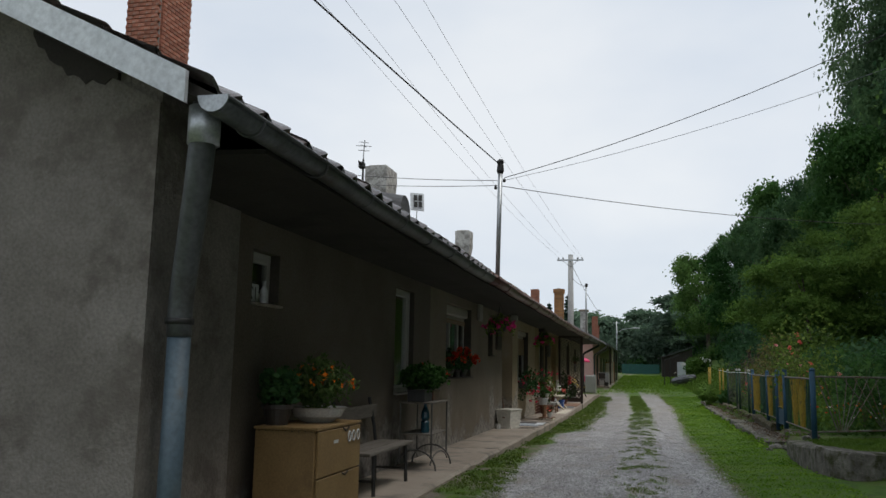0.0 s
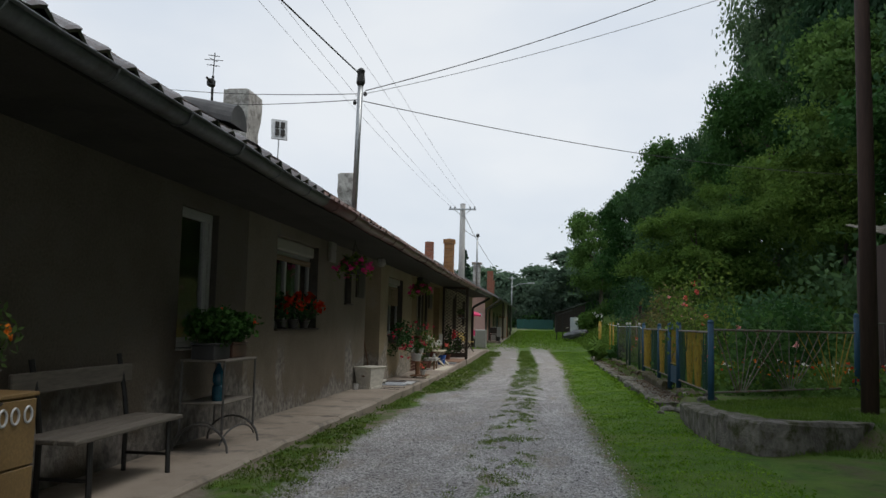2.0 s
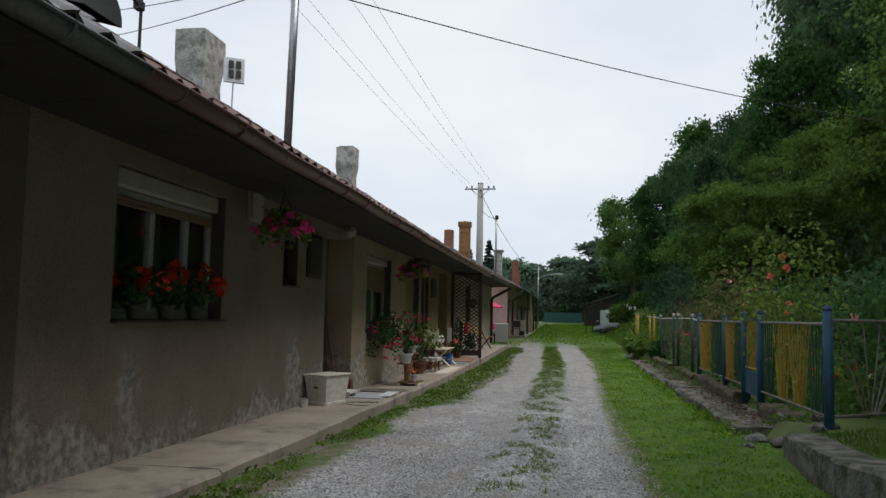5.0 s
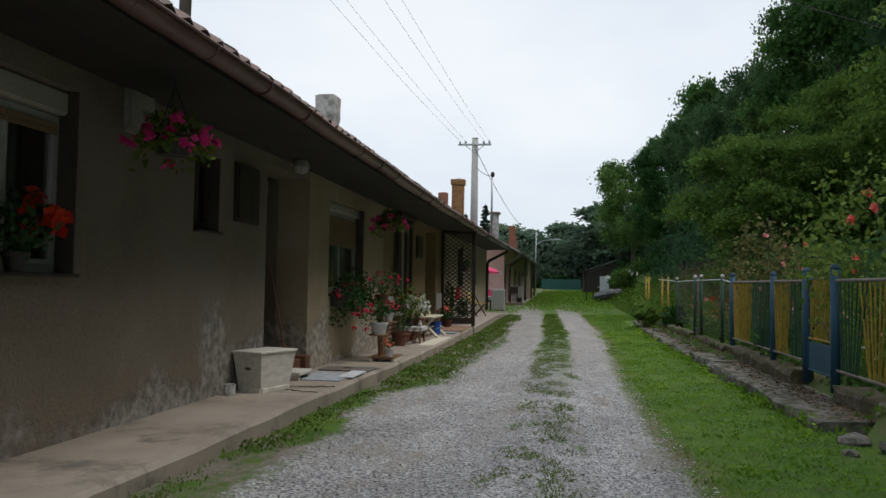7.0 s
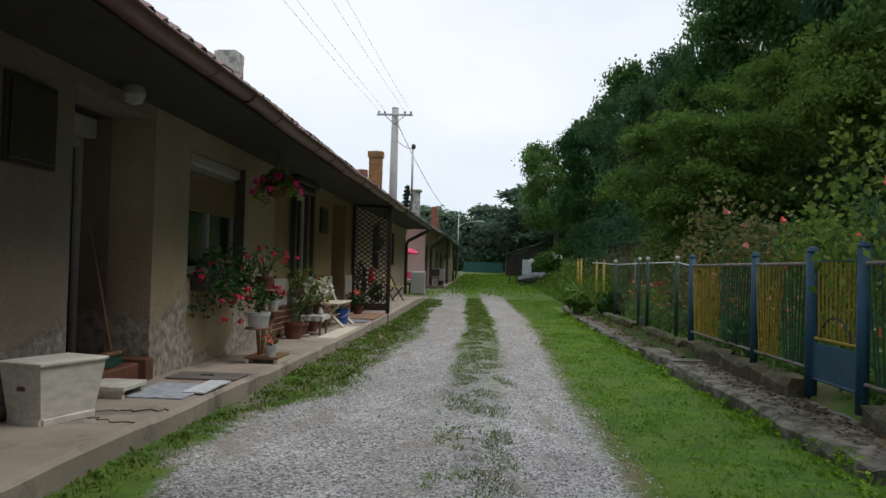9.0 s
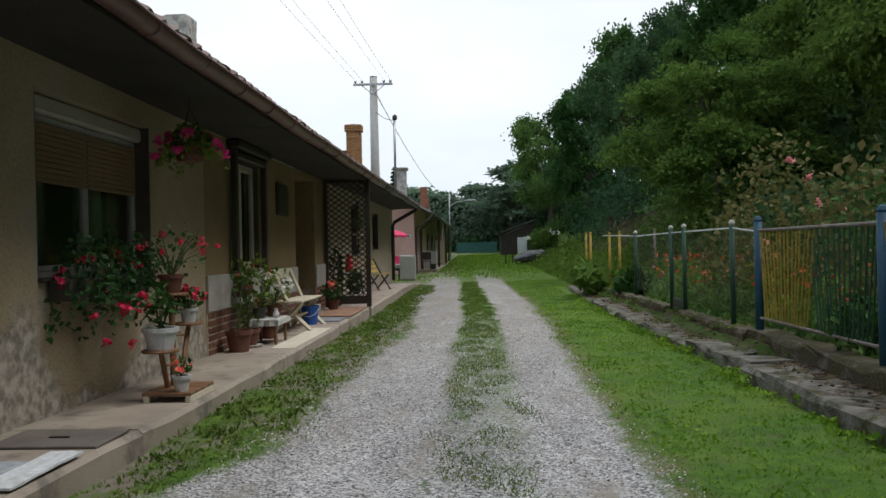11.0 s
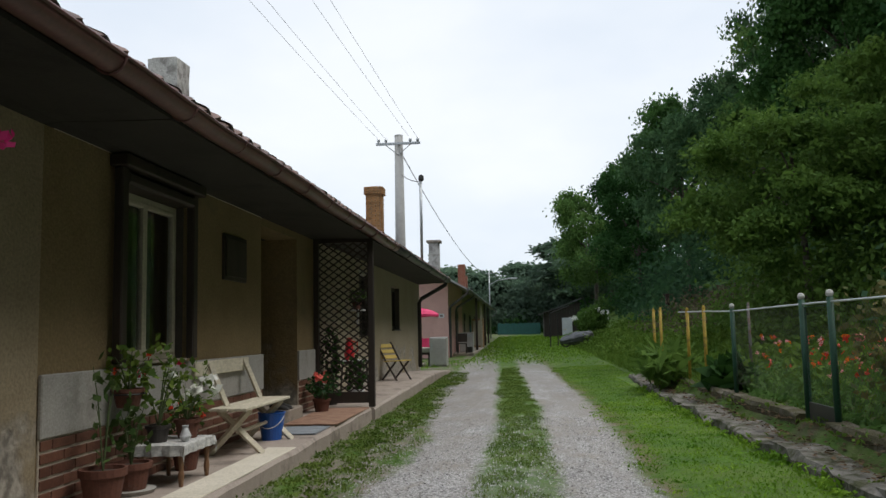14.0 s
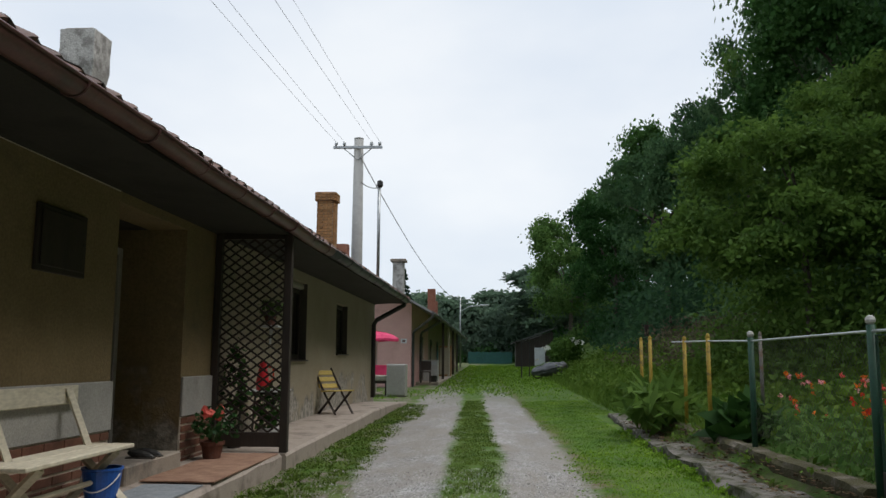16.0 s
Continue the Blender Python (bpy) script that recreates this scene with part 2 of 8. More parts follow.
    worn = math_node("MULTIPLY", ramp(math_node("ADD", sp.outputs["Y"], math_node("MULTIPLY", wob, 9.0)), 21.0, 31.0), ramp(noise_tex(2.2, 8, 0.72, True), 0.3, 0.56))
    stone = mix(math_node("MULTIPLY", worn, 0.75), stone, mix(noise_tex(26.0, 7, 0.7), (0.15, 0.135, 0.115), (0.34, 0.315, 0.28)))
    soil = mix(noise_tex(9.0, 6), (0.05, 0.038, 0.024), (0.13, 0.105, 0.07))
    gr = mix(ramp(noise_tex(6.0, 8, 0.75), 0.35, 0.65), (0.032, 0.076, 0.009), (0.085, 0.170, 0.018))
    gr = mix(ramp(noise_tex(0.9, 6, 0.65), 0.45, 0.65), gr, (0.10, 0.155, 0.026))
    rim = math_node("SUBTRACT", 1.0, ramp(math_node("ABSOLUTE", math_node("SUBTRACT", right_gap, 0.1)), 0.04, 0.2))
    gr = mix(math_node("MULTIPLY", rim, ramp(noise_tex(3.0, 8, 0.75), 0.4, 0.6)), gr, mix(noise_tex(20.0, 6), (0.07, 0.052, 0.03), (0.21, 0.17, 0.10)))
    gr = mix(math_node("MULTIPLY", ramp(noise_tex(5.0, 6, 0.7), 0.54, 0.66), 0.4), gr, soil)
    verge = math_node("SUBTRACT", 1.0, ramp(sp.outputs["X"], -1.5, -1.1))
    gr = mix(math_node("MULTIPLY", verge, ramp(noise_tex(2.6, 8, 0.72, True), 0.46, 0.58)), gr, mix(noise_tex(14.0, 6), (0.09, 0.075, 0.052), (0.27, 0.24, 0.20)))
    trod = math_node("MULTIPLY", ramp(sp.outputs["X"], 2.25, 2.5), math_node("SUBTRACT", 1.0, ramp(sp.outputs["Y"], 31.0, 36.0)))
    gr = mix(math_node("MULTIPLY", trod, ramp(noise_tex(1.5, 7, 0.7), 0.45, 0.66)), gr, soil)
    col = mix(grav, gr, stone)
    l.new(col, p.inputs["Base Color"])
    b1 = n.new("ShaderNodeBump")
    b1.inputs["Strength"].default_value, b1.inputs["Distance"].default_value = 0.7, 0.006
    l.new(vo.outputs["Distance"], b1.inputs["Height"])
    b2 = n.new("ShaderNodeBump")
    b2.inputs["Strength"].default_value, b2.inputs["Distance"].default_value = 0.45, 0.025
    l.new(noise_tex(14.0, 8, 0.7), b2.inputs["Height"])
    l.new(b1.outputs[0], b2.inputs["Normal"])
    l.new(b2.outputs[0], p.inputs["Normal"])
    return m


M_GROUND = ground_mat()
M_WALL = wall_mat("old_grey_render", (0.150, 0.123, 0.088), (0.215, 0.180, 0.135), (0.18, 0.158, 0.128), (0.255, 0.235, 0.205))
# Darker near stretch of render; its low light is put into the colour too.
M_WALLDARK = wall_mat("dark_shaded_render", (0.084, 0.0690, 0.0505), (0.125, 0.1045, 0.0795), (0.104, 0.091, 0.074), (0.16, 0.147, 0.131))
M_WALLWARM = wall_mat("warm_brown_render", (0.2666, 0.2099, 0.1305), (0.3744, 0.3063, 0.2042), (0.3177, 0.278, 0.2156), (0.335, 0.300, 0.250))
M_GABLE = mat("rough_gable_render", (0.1534, 0.1367, 0.1177), (0.2404, 0.2171, 0.1922), 1.6, 0.95, 1.0, 45, dirt=(0.1243, 0.1077, 0.09116), dirt_at=0.56, dirt_scale=2.2, fine_dist=0.012)
M_OCHRE = wall_mat("ochre_render", (0.185, 0.130, 0.060), (0.25, 0.183, 0.092), (0.165, 0.123, 0.066), (0.3246, 0.2869, 0.2305))
M_BEIGE = wall_mat("beige_render", (0.31, 0.262, 0.182), (0.385, 0.335, 0.242), (0.308, 0.2627, 0.1812), (0.3443, 0.3171, 0.2718))
M_DADO = mat("grey_dado_render", (0.2992, 0.2904, 0.264), (0.3872, 0.3696, 0.3344), 2.0, 0.9, 0.5, 70, dirt=(0.2112, 0.1936, 0.1672), dirt_at=0.6)
M_CONC = mat("worn_concrete", (0.25, 0.207, 0.165), (0.35, 0.30, 0.246), 1.4, 0.75, 0.35, 120, dirt=(0.14, 0.122, 0.104), dirt_at=0.57, dirt_scale=1.6)
M_CONC_PINK = mat("pinkish_concrete", (0.30, 0.250, 0.210), (0.40, 0.338, 0.288), 2.0, 0.75, 0.4, 90, dirt=(0.19, 0.155, 0.13), dirt_at=0.56, dirt_scale=2.0)
M_KERB = mat("mossy_concrete", (0.07, 0.063, 0.052), (0.23, 0.212, 0.185), 5.0, 0.95, 1.0, 36, dirt=(0.045, 0.048, 0.015), dirt_at=0.53, dirt_scale=4.5, fine_dist=0.016)
M_FOOTING = mat("mossy_footing", (0.055, 0.046, 0.034), (0.17, 0.148, 0.115), 5.0, 0.95, 1.0, 36, dirt=(0.050, 0.044, 0.014), dirt_at=0.44, dirt_scale=4.0, fine_dist=0.02)
M_STONE = mat("dark_field_stone", (0.11, 0.10, 0.09), (0.22, 0.205, 0.185), 6.0, 0.95, 0.9, 40, dirt=(0.036, 0.048, 0.018), dirt_at=0.57, var=0.25, fine_dist=0.01)
M_TILE = mat("weathered_roof_tile", (0.115, 0.062, 0.046), (0.20, 0.115, 0.085), 3.0, 0.5, 0.5, 70, dirt=(0.07, 0.068, 0.06), dirt_at=0.54, dirt_scale=2.5, var=0.3)
M_SHEET = mat("dark_ribbed_roof_sheet", (0.07, 0.06, 0.058), (0.13, 0.10, 0.095), 3.0, 0.2, 0.2, 70, dirt=(0.14, 0.14, 0.14), dirt_at=0.55, dirt_scale=2.5, var=0.25)
M_ZINC = mat("dull_zinc", (0.08208, 0.0864, 0.09072), (0.1426, 0.149, 0.1555), 3.0, 0.5, 0.15, 30, metal=0.6, dirt=(0.0648, 0.05616, 0.04752), dirt_at=0.58)
M_PIPEBLUE = mat("blue_grey_downpipe_paint", (0.06, 0.093, 0.12), (0.09, 0.126, 0.15), 4.0, 0.55, 0.2, 40, dirt=(0.072, 0.072, 0.066), dirt_at=0.62, dirt_scale=4)
M_REDGUT = mat("red_brown_gutter_paint", (0.105, 0.046, 0.042), (0.16, 0.075, 0.068), 3.0, 0.4, 0.15, 40, dirt=(0.075, 0.05, 0.045), dirt_at=0.6)
M_WHITEMETAL = mat("white_painted_sheet", (0.558, 0.585, 0.612), (0.684, 0.711, 0.738), 2.0, 0.45, 0.1, 30, dirt=(0.405, 0.405, 0.396), dirt_at=0.62)
M_DARKWOOD = mat("dark_stained_wood", (0.0196, 0.0133, 0.0098), (0.0385, 0.0259, 0.0182), 5.0, 0.6, 0.4, 60, stretch=(1, 1, 0.2))
# Near black: shade below the roof and in the porch is put into the colour.
M_SOFFIT = mat("shaded_soffit_board", (0.02475, 0.0198, 0.0165), (0.044, 0.0363, 0.0297), 3.0, 0.85, 0.4, 50, stretch=(1, 0.3, 1))
M_WHITE = mat("white_window_paint", (0.3366, 0.3315, 0.3111), (0.3876, 0.3825, 0.3621), 6.0, 0.4, 0.1, 60)
M_CREAMFRAME = mat("cream_window_paint", (0.4125, 0.375, 0.285), (0.495, 0.4575, 0.36), 6.0, 0.5, 0.2, 60, dirt=(0.2625, 0.2175, 0.15), dirt_at=0.66)
# The darkness of the window recesses is put into this board colour.
M_REVEAL = mat("recess_dark_board", (0.05, 0.042, 0.034), (0.085, 0.072, 0.058), 3.0, 0.8, 0.4, 50)
M_BLINDBOX = mat("cream_roller_box", (0.315, 0.2981, 0.2475), (0.36, 0.3431, 0.2925), 4.0, 0.45, 0.05, 60)
M_BLIND = mat("tan_roller_slats", (0.18, 0.114, 0.06), (0.228, 0.15, 0.084), 4.0, 0.5, 0.1, 60)
M_GLASS = glass_mat("window_glass")
M_CURTAIN = mat("net_curtain", (0.1, 0.1, 0.095), (0.14, 0.14, 0.13), 8.0, 0.9, 0.2, 120)
# The dimness of the rooms is put into this dark colour.
M_INSIDE = mat("dim_coloured_room_wall", (0.10, 0.09, 0.075), (0.14, 0.125, 0.105), 2.0, 0.9, 0.1)
M_BLACKSTEEL = mat("black_steel", (0.02, 0.02, 0.02), (0.035, 0.033, 0.03), 6.0, 0.5, 0.2, 60, metal=0.3)
M_GREYSTEEL = mat("galvanised_steel", (0.32, 0.34, 0.35), (0.45, 0.47, 0.48), 6.0, 0.4, 0.1, 60, metal=0.7)
M_BRICKRED = mat("old_red_brick", (0.27, 0.095, 0.06), (0.40, 0.16, 0.10), 9.0, 0.9, 0.6, 60, dirt=(0.30, 0.25, 0.21), dirt_at=0.62, dirt_scale=6, var=0.28)
M_BRICKYEL = mat("yellow_brown_brick", (0.34, 0.17, 0.07), (0.48, 0.27, 0.12), 9.0, 0.9, 0.6, 60, dirt=(0.2, 0.13, 0.07), dirt_at=0.6, dirt_scale=6, var=0.22)
M_BRICKTILE = mat("brown_brick_tile", (0.1175, 0.04774, 0.02938), (0.1763, 0.07711, 0.04774), 8.0, 0.6, 0.4, 60, var=0.22)
M_MORTAR = mat("grey_mortar", (0.30, 0.285, 0.26), (0.40, 0.38, 0.35), 8.0, 0.95, 0.6, 80)
M_MORTARW = mat("pale_mortar_joint", (0.5, 0.4375, 0.35), (0.625, 0.55, 0.45), 8.0, 0.95, 0.4, 80)
M_CHIMREND = mat("flaking_chimney_render", (0.40, 0.385, 0.36), (0.58, 0.565, 0.54), 4.0, 0.95, 1.0, 26, dirt=(0.25, 0.235, 0.22), dirt_at=0.54, dirt_scale=4.5, fine_dist=0.02)
M_PINK = mat("pink_render", (0.60, 0.36, 0.33), (0.68, 0.43, 0.39), 1.5, 0.9, 0.3, 60, dirt=(0.52, 0.33, 0.29), dirt_at=0.6)
M_POLECONC = mat("pole_concrete", (0.33, 0.33, 0.32), (0.43, 0.43, 0.42), 4.0, 0.9, 0.4, 60)
M_POLEWOOD = mat("creosoted_pole", (0.0275, 0.0143, 0.0099), (0.05225, 0.0275, 0.0187), 5.0, 0.85, 0.7, 40, stretch=(1, 1, 0.12))
M_CABLE = mat("black_cable", (0.015, 0.015, 0.016), (0.03, 0.03, 0.03), 10, 0.6, 0.0)
M_CABLEGREY = mat("thin_grey_cable", (0.22, 0.23, 0.25), (0.30, 0.31, 0.33), 10, 0.6, 0.0)
M_BARK = mat("tree_bark", (0.06, 0.05, 0.04), (0.13, 0.11, 0.09), 6.0, 0.95, 0.9, 30, stretch=(1, 1, 0.3))
M_LEAF = leaf_mat("broad_leaf", (0.040, 0.098, 0.026), (0.105, 0.205, 0.052), trans=0.42, var=0.35, drift=0.9)
M_LEAFDARK = leaf_mat("dark_leaf", (0.034, 0.088, 0.040), (0.085, 0.165, 0.066), trans=0.42, var=0.4, drift=0.8)
M_LEAFLIGHT = leaf_mat("light_leaf", (0.052, 0.110, 0.022), (0.138, 0.235, 0.046), trans=0.45, var=0.2, drift=1.1)
# Distance haze is put into these paler, bluer leaves.
M_FARLEAF = leaf_mat("hazy_far_leaf", (0.075, 0.125, 0.080), (0.135, 0.205, 0.130), trans=0.42, var=0.3, drift=0.5)
M_BIRCH = leaf_mat("birch_leaf", (0.066, 0.118, 0.060), (0.155, 0.235, 0.118), trans=0.45, var=0.25, drift=0.7)
M_FIR = leaf_mat("fir_needle", (0.012, 0.035, 0.022), (0.03, 0.065, 0.04))
M_GRASS = leaf_mat("grass_blade", (0.060, 0.160, 0.010), (0.235, 0.375, 0.040), 0.6, 0.35, drift=1.6)
M_WEED = leaf_mat("weed_leaf", (0.062, 0.130, 0.016), (0.150, 0.23, 0.038), 0.6, 0.35, drift=1.8)
M_VERGE = leaf_mat("dull_verge_leaf", (0.060, 0.115, 0.018), (0.17, 0.235, 0.05), 0.6, 0.35, drift=2.2)
M_DRY = leaf_mat("dry_grass_blade", (0.13, 0.105, 0.045), (0.26, 0.225, 0.11), 0.7, 0.3, drift=2.0)


# ---- mesh helpers ----
def finish(name, bm, material, parent=None, label="", smooth=False):
    me = bpy.data.meshes.new(name)
    bmesh.ops.recalc_face_normals(bm, faces=bm.faces)
    bm.to_mesh(me)
    bm.free()
    me.materials.append(material)
    if smooth:
        for f in me.polygons:
            f.use_smooth = True
    ob = new(name, me)
    if parent:
        ob.parent = parent
    if label:
        ob["label"] = label
    return ob


def part(name, bm, material, parent, label="", smooth=False):
    return finish(name, bm, material, parent, label, smooth)


def thing(name, at, label, category, group="", rz=0.0):
    ob = new(name)
    ob.matrix_basis = pose(*at, 0, 0, rz)
    ob.empty_display_size = 0.1
    return tagged(ob, label, category, group)


def setting(ob, label, category):
    return tagged(ob, label, category, "", "structure")


def box(bm, x0, x1, y0, y1, z0, z1, bevel=0.0, m=None):
    r = bmesh.ops.create_cube(bm, size=1.0)
    vs = r["verts"]
    for v in vs:
        v.co = Vector(((x0 + x1) / 2 + v.co.x * (x1 - x0), (y0 + y1) / 2 + v.co.y * (y1 - y0), (z0 + z1) / 2 + v.co.z * (z1 - z0)))
        if m is not None:
            v.co = m @ v.co
    if bevel:
        es = list({e for v in vs for e in v.link_edges})
        bmesh.ops.bevel(bm, geom=es, offset=bevel, segments=1, affect="EDGES", profile=0.5)
    return vs


def Box(*a, **k):
    bm = bmesh.new()
    box(bm, *a, **k)
    return bm


def tube(bm, pts, radii, seg=8, cap=True):
    """A round bar through points."""
    pts = [Vector(p) for p in pts]
    if isinstance(radii, (int, float)):
        radii = [radii] * len(pts)
    rings = []
    a = None
    for i, p in enumerate(pts):
        d = (pts[min(i + 1, len(pts) - 1)] - pts[max(i - 1, 0)]).normalized()
        if a is None or (a - d * a.dot(d)).length < 0.05:
            a = d.cross(Vector((0, 0, 1)) if abs(d.z) < 0.9 else Vector((1, 0, 0))).normalized()
        else:
            a = (a - d * a.dot(d)).normalized()
        b = d.cross(a)
        rings.append([bm.verts.new(p + radii[i] * (math.cos(2 * math.pi * k / seg) * a + math.sin(2 * math.pi * k / seg) * b)) for k in range(seg)])
    for r0, r1 in zip(rings, rings[1:]):
        for k in range(seg):
            bm.faces.new((r0[k], r0[(k + 1) % seg], r1[(k + 1) % seg], r1[k]))
    if cap:
        bm.faces.new(rings[0][::-1])
        bm.faces.new(rings[-1])
    return bm


def Tube(pts, radii, seg=8):
    return tube(bmesh.new(), pts, radii, seg)


def lathe(bm, profile, seg=20, at=(0, 0, 0), squash=1.0):
    """A turned body: profile of (radius, height) from the outside bottom up and, for a bowl, down the inside."""
    rings = []
    for r, z in profile:
        rings.append([bm.verts.new((at[0] + r * math.cos(2 * math.pi * k / seg), at[1] + squash * r * math.sin(2 * math.pi * k / seg), at[2] + z)) for k in range(seg)])
    for r0, r1 in zip(rings, rings[1:]):
        for k in range(seg):
            bm.faces.new((r0[k], r0[(k + 1) % seg], r1[(k + 1) % seg], r1[k]))
    bm.faces.new(rings[0][::-1])
    bm.faces.new(rings[-1])
    return bm


def Lathe(profile, seg=20, at=(0, 0, 0), squash=1.0):
    return lathe(bmesh.new(), profile, seg, at, squash)


def quads_mesh(name, verts, material, faces_per=4):
    """A mesh of loose four-cornered leaves from an array (n, 4, 3)."""
    n = len(verts)
    me = bpy.data.meshes.new(name)
    me.vertices.add(n * 4)
    me.vertices.foreach_set("co", verts.reshape(-1).astype(np.float32))
    me.loops.add(n * 4)
    me.loops.foreach_set("vertex_index", np.arange(n * 4, dtype=np.int32))
    me.polygons.add(n)
    me.polygons.foreach_set("loop_start", np.arange(n, dtype=np.int32) * 4)
    me.update(calc_edges=True)
    me.materials.append(material)
    return me


def leaf_quads(pts, size, rng, long=1.7, up=0.3, droop=0.0, outward=None):
    """Leaf-shaped rhombs round points, turned at random."""
    n = len(pts)
    d = rng.normal(size=(n, 3))
    if outward is not None:
        d = d * 0.7 + outward
    d[:, 2] -= droop
    d /= np.linalg.norm(d, axis=1)[:, None] + 1e-9
    nn = rng.normal(size=(n, 3))
    nn[:, 2] += up * 3
    s = np.cross(d, nn)
    s /= np.linalg.norm(s, axis=1)[:, None] + 1e-9
    sz = size * rng.uniform(0.6, 1.35, size=(n, 1))
    L, W = sz * long * 0.5, sz * 0.5
    return np.stack([pts - d * L, pts + s * W - d * L * 0.1, pts + d * L, pts - s * W - d * L * 0.1], axis=1)


def smooth_step(a, b, v):
    t = np.clip((np.asarray(v, float) - a) / (b - a), 0, 1)
    return t * t * (3 - 2 * t)


def pave(y):
    """Height of the paved strip along the house."""
    return float(np.interp(y, (4, 10, 17, 21, 26, 31, 38, 41, 44), (0.15, 0.13, 0.09, 0.03, 0.01, 0.05, 0.11, 0.08, -0.04)))


def lane(y):
    return np.interp(y, (-40, 0, 8, 11, 16, 20, 30, 45, 60, 95, 130, 400, 3000), (0.1, 0.07, 0.05, 0.02, -0.09, -0.15, -0.19, -0.13, 0.02, 0.4, 0.75, 3, 3))


def land(x, y):
    """Height of the ground."""
    x, y = np.asarray(x, float), np.asarray(y, float)
    z = lane(y) + 0.035 * np.exp(-((x + 0.27) / 0.3) ** 2) + 0.05 * smooth_step(0.9, 1.7, x)
    z = z + 0.03 * smooth_step(-1.7, -2.3, x)
    back = 0.36 * smooth_step(16.9, 17.5, y) * (1 - 0.75 * smooth_step(22.4, 23.6, y))
    z = z + 0.26 * smooth_step(2.3, 2.5, x - back) * smooth_step(11.7, 12.2, y - 0.5 * np.maximum(0, x - 2.7)) * (1 - smooth_step(35, 41, y))
    k = smooth_step(31, 42, y)
    start = 8.0 * (1 - k) + 2.8 * k
    rise = np.maximum(0, x - start)
    hill = 0.38 * (np.sqrt(rise ** 2 + 1.0) - 1.0)
    z = z + np.minimum(hill, 26.0) * smooth_step(-10, 12, y) * (1 - smooth_step(130, 260, y) * 0.6)
    return z


def hillnoise(x, y):
    return 0.25 * np.sin(x * 0.9 + 1.3 * np.sin(y * 0.5)) * np.sin(y * 0.7 + 0.4)


# ---- ground ----
def axis(fine, grow):
    out = list(fine)
    step = 0.5
    while out[-1] < grow:
        step *= 1.18
        out.append(out[-1] + step)
    return out


gx_r = axis(np.arange(-3.6, 8.01, 0.16), 1500)
gx_l = axis(np.arange(3.6, 4.0, 0.2), 1500)[1:]
gx = np.array(sorted([-v for v in gx_l] + list(gx_r)))
gy_f = axis(np.arange(-2, 60.01, 0.3), 2500)
gy_b = axis(np.arange(2, 2.5, 0.3), 800)[1:]
gy = np.array(sorted([-v for v in gy_b] + list(gy_f)))
GX, GY = np.meshgrid(gx, gy)
GZ = land(GX, GY) + hillnoise(GX, GY) * smooth_step(4, 9, GX) + 0.012 * np.sin(GX * 5.1 + 2 * np.sin(GY * 2.3)) * np.sin(GY * 3.7)
nx, ny = len(gx), len(gy)
gv = np.stack([GX, GY, GZ], axis=2).reshape(-1, 3)
gi = (np.arange(ny - 1)[:, None] * nx + np.arange(nx - 1)[None, :]).reshape(-1)
gf = np.stack([gi, gi + 1, gi + 1 + nx, gi + nx], axis=1)
gme = bpy.data.meshes.new("ground")
gme.from_pydata(gv.tolist(), [], gf.tolist())
gme.materials.append(M_GROUND)
for poly in gme.polygons:
    poly.use_smooth = True
setting(new("ground", gme), "gravel lane with grassy middle strip, lawn and rising bank", "ground")

# ---- paved strip along the house ----
WALL, EDGE = -3.33, -2.45


def strip(name, y0, y1, x0, x1, material, label, sink=0.0, top=0.0):
    bm = bmesh.new()
    ys = np.arange(y0, y1 + 0.01, (y1 - y0) / max(2, int((y1 - y0) / 0.45)))
    rows = []
    rr = random.Random(int(y0 * 10))
    for y in ys:
        e = rr.uniform(-0.025, 0.012)
        d = rr.uniform(-0.012, 0.004)
        za = pave(y) + top
        zb = float(lane(y)) - 0.25
        rows.append([bm.verts.new(p) for p in ((x0, y, zb), (x0, y, za), (x1 - 0.03 + e, y, za + d * 0.3), (x1 + e, y, za - 0.03 + d), (x1 + e * 1.4, y, zb))])
    for a, b in zip(rows, rows[1:]):
        for k in range(4):
            bm.faces.new((a[k], a[k + 1], b[k + 1], b[k]))
    bm.faces.new(rows[0])
    bm.faces.new(rows[-1][::-1])
    return setting(finish(name, bm, material), label, "pavement")


strip("pavement", 4.32, 12.9, WALL, EDGE, M_CONC, "worn brown concrete strip with a crumbling edge")
strip("pavement", 12.912, 20.3, WALL, EDGE, M_CONC, "worn brown concrete strip with a crumbling edge")
strip("pavement", 20.312, 24.24, WALL, EDGE, M_CONC, "worn grey concrete strip with a crumbling edge")
strip("pavement", 24.252, 31.05, WALL, EDGE, M_CONC_PINK, "pinkish concrete strip before the ochre wall")
strip("pavement", 31.062, 43.9, WALL, EDGE + 0.05, M_CONC_PINK, "pinkish concrete strip with a low edge")


# ---- cracks across the pavement ----
M_CRACK = mat("dirt_filled_crack", (0.02, 0.017, 0.014), (0.045, 0.038, 0.03), 12.0, 0.95, 0.4, 60)


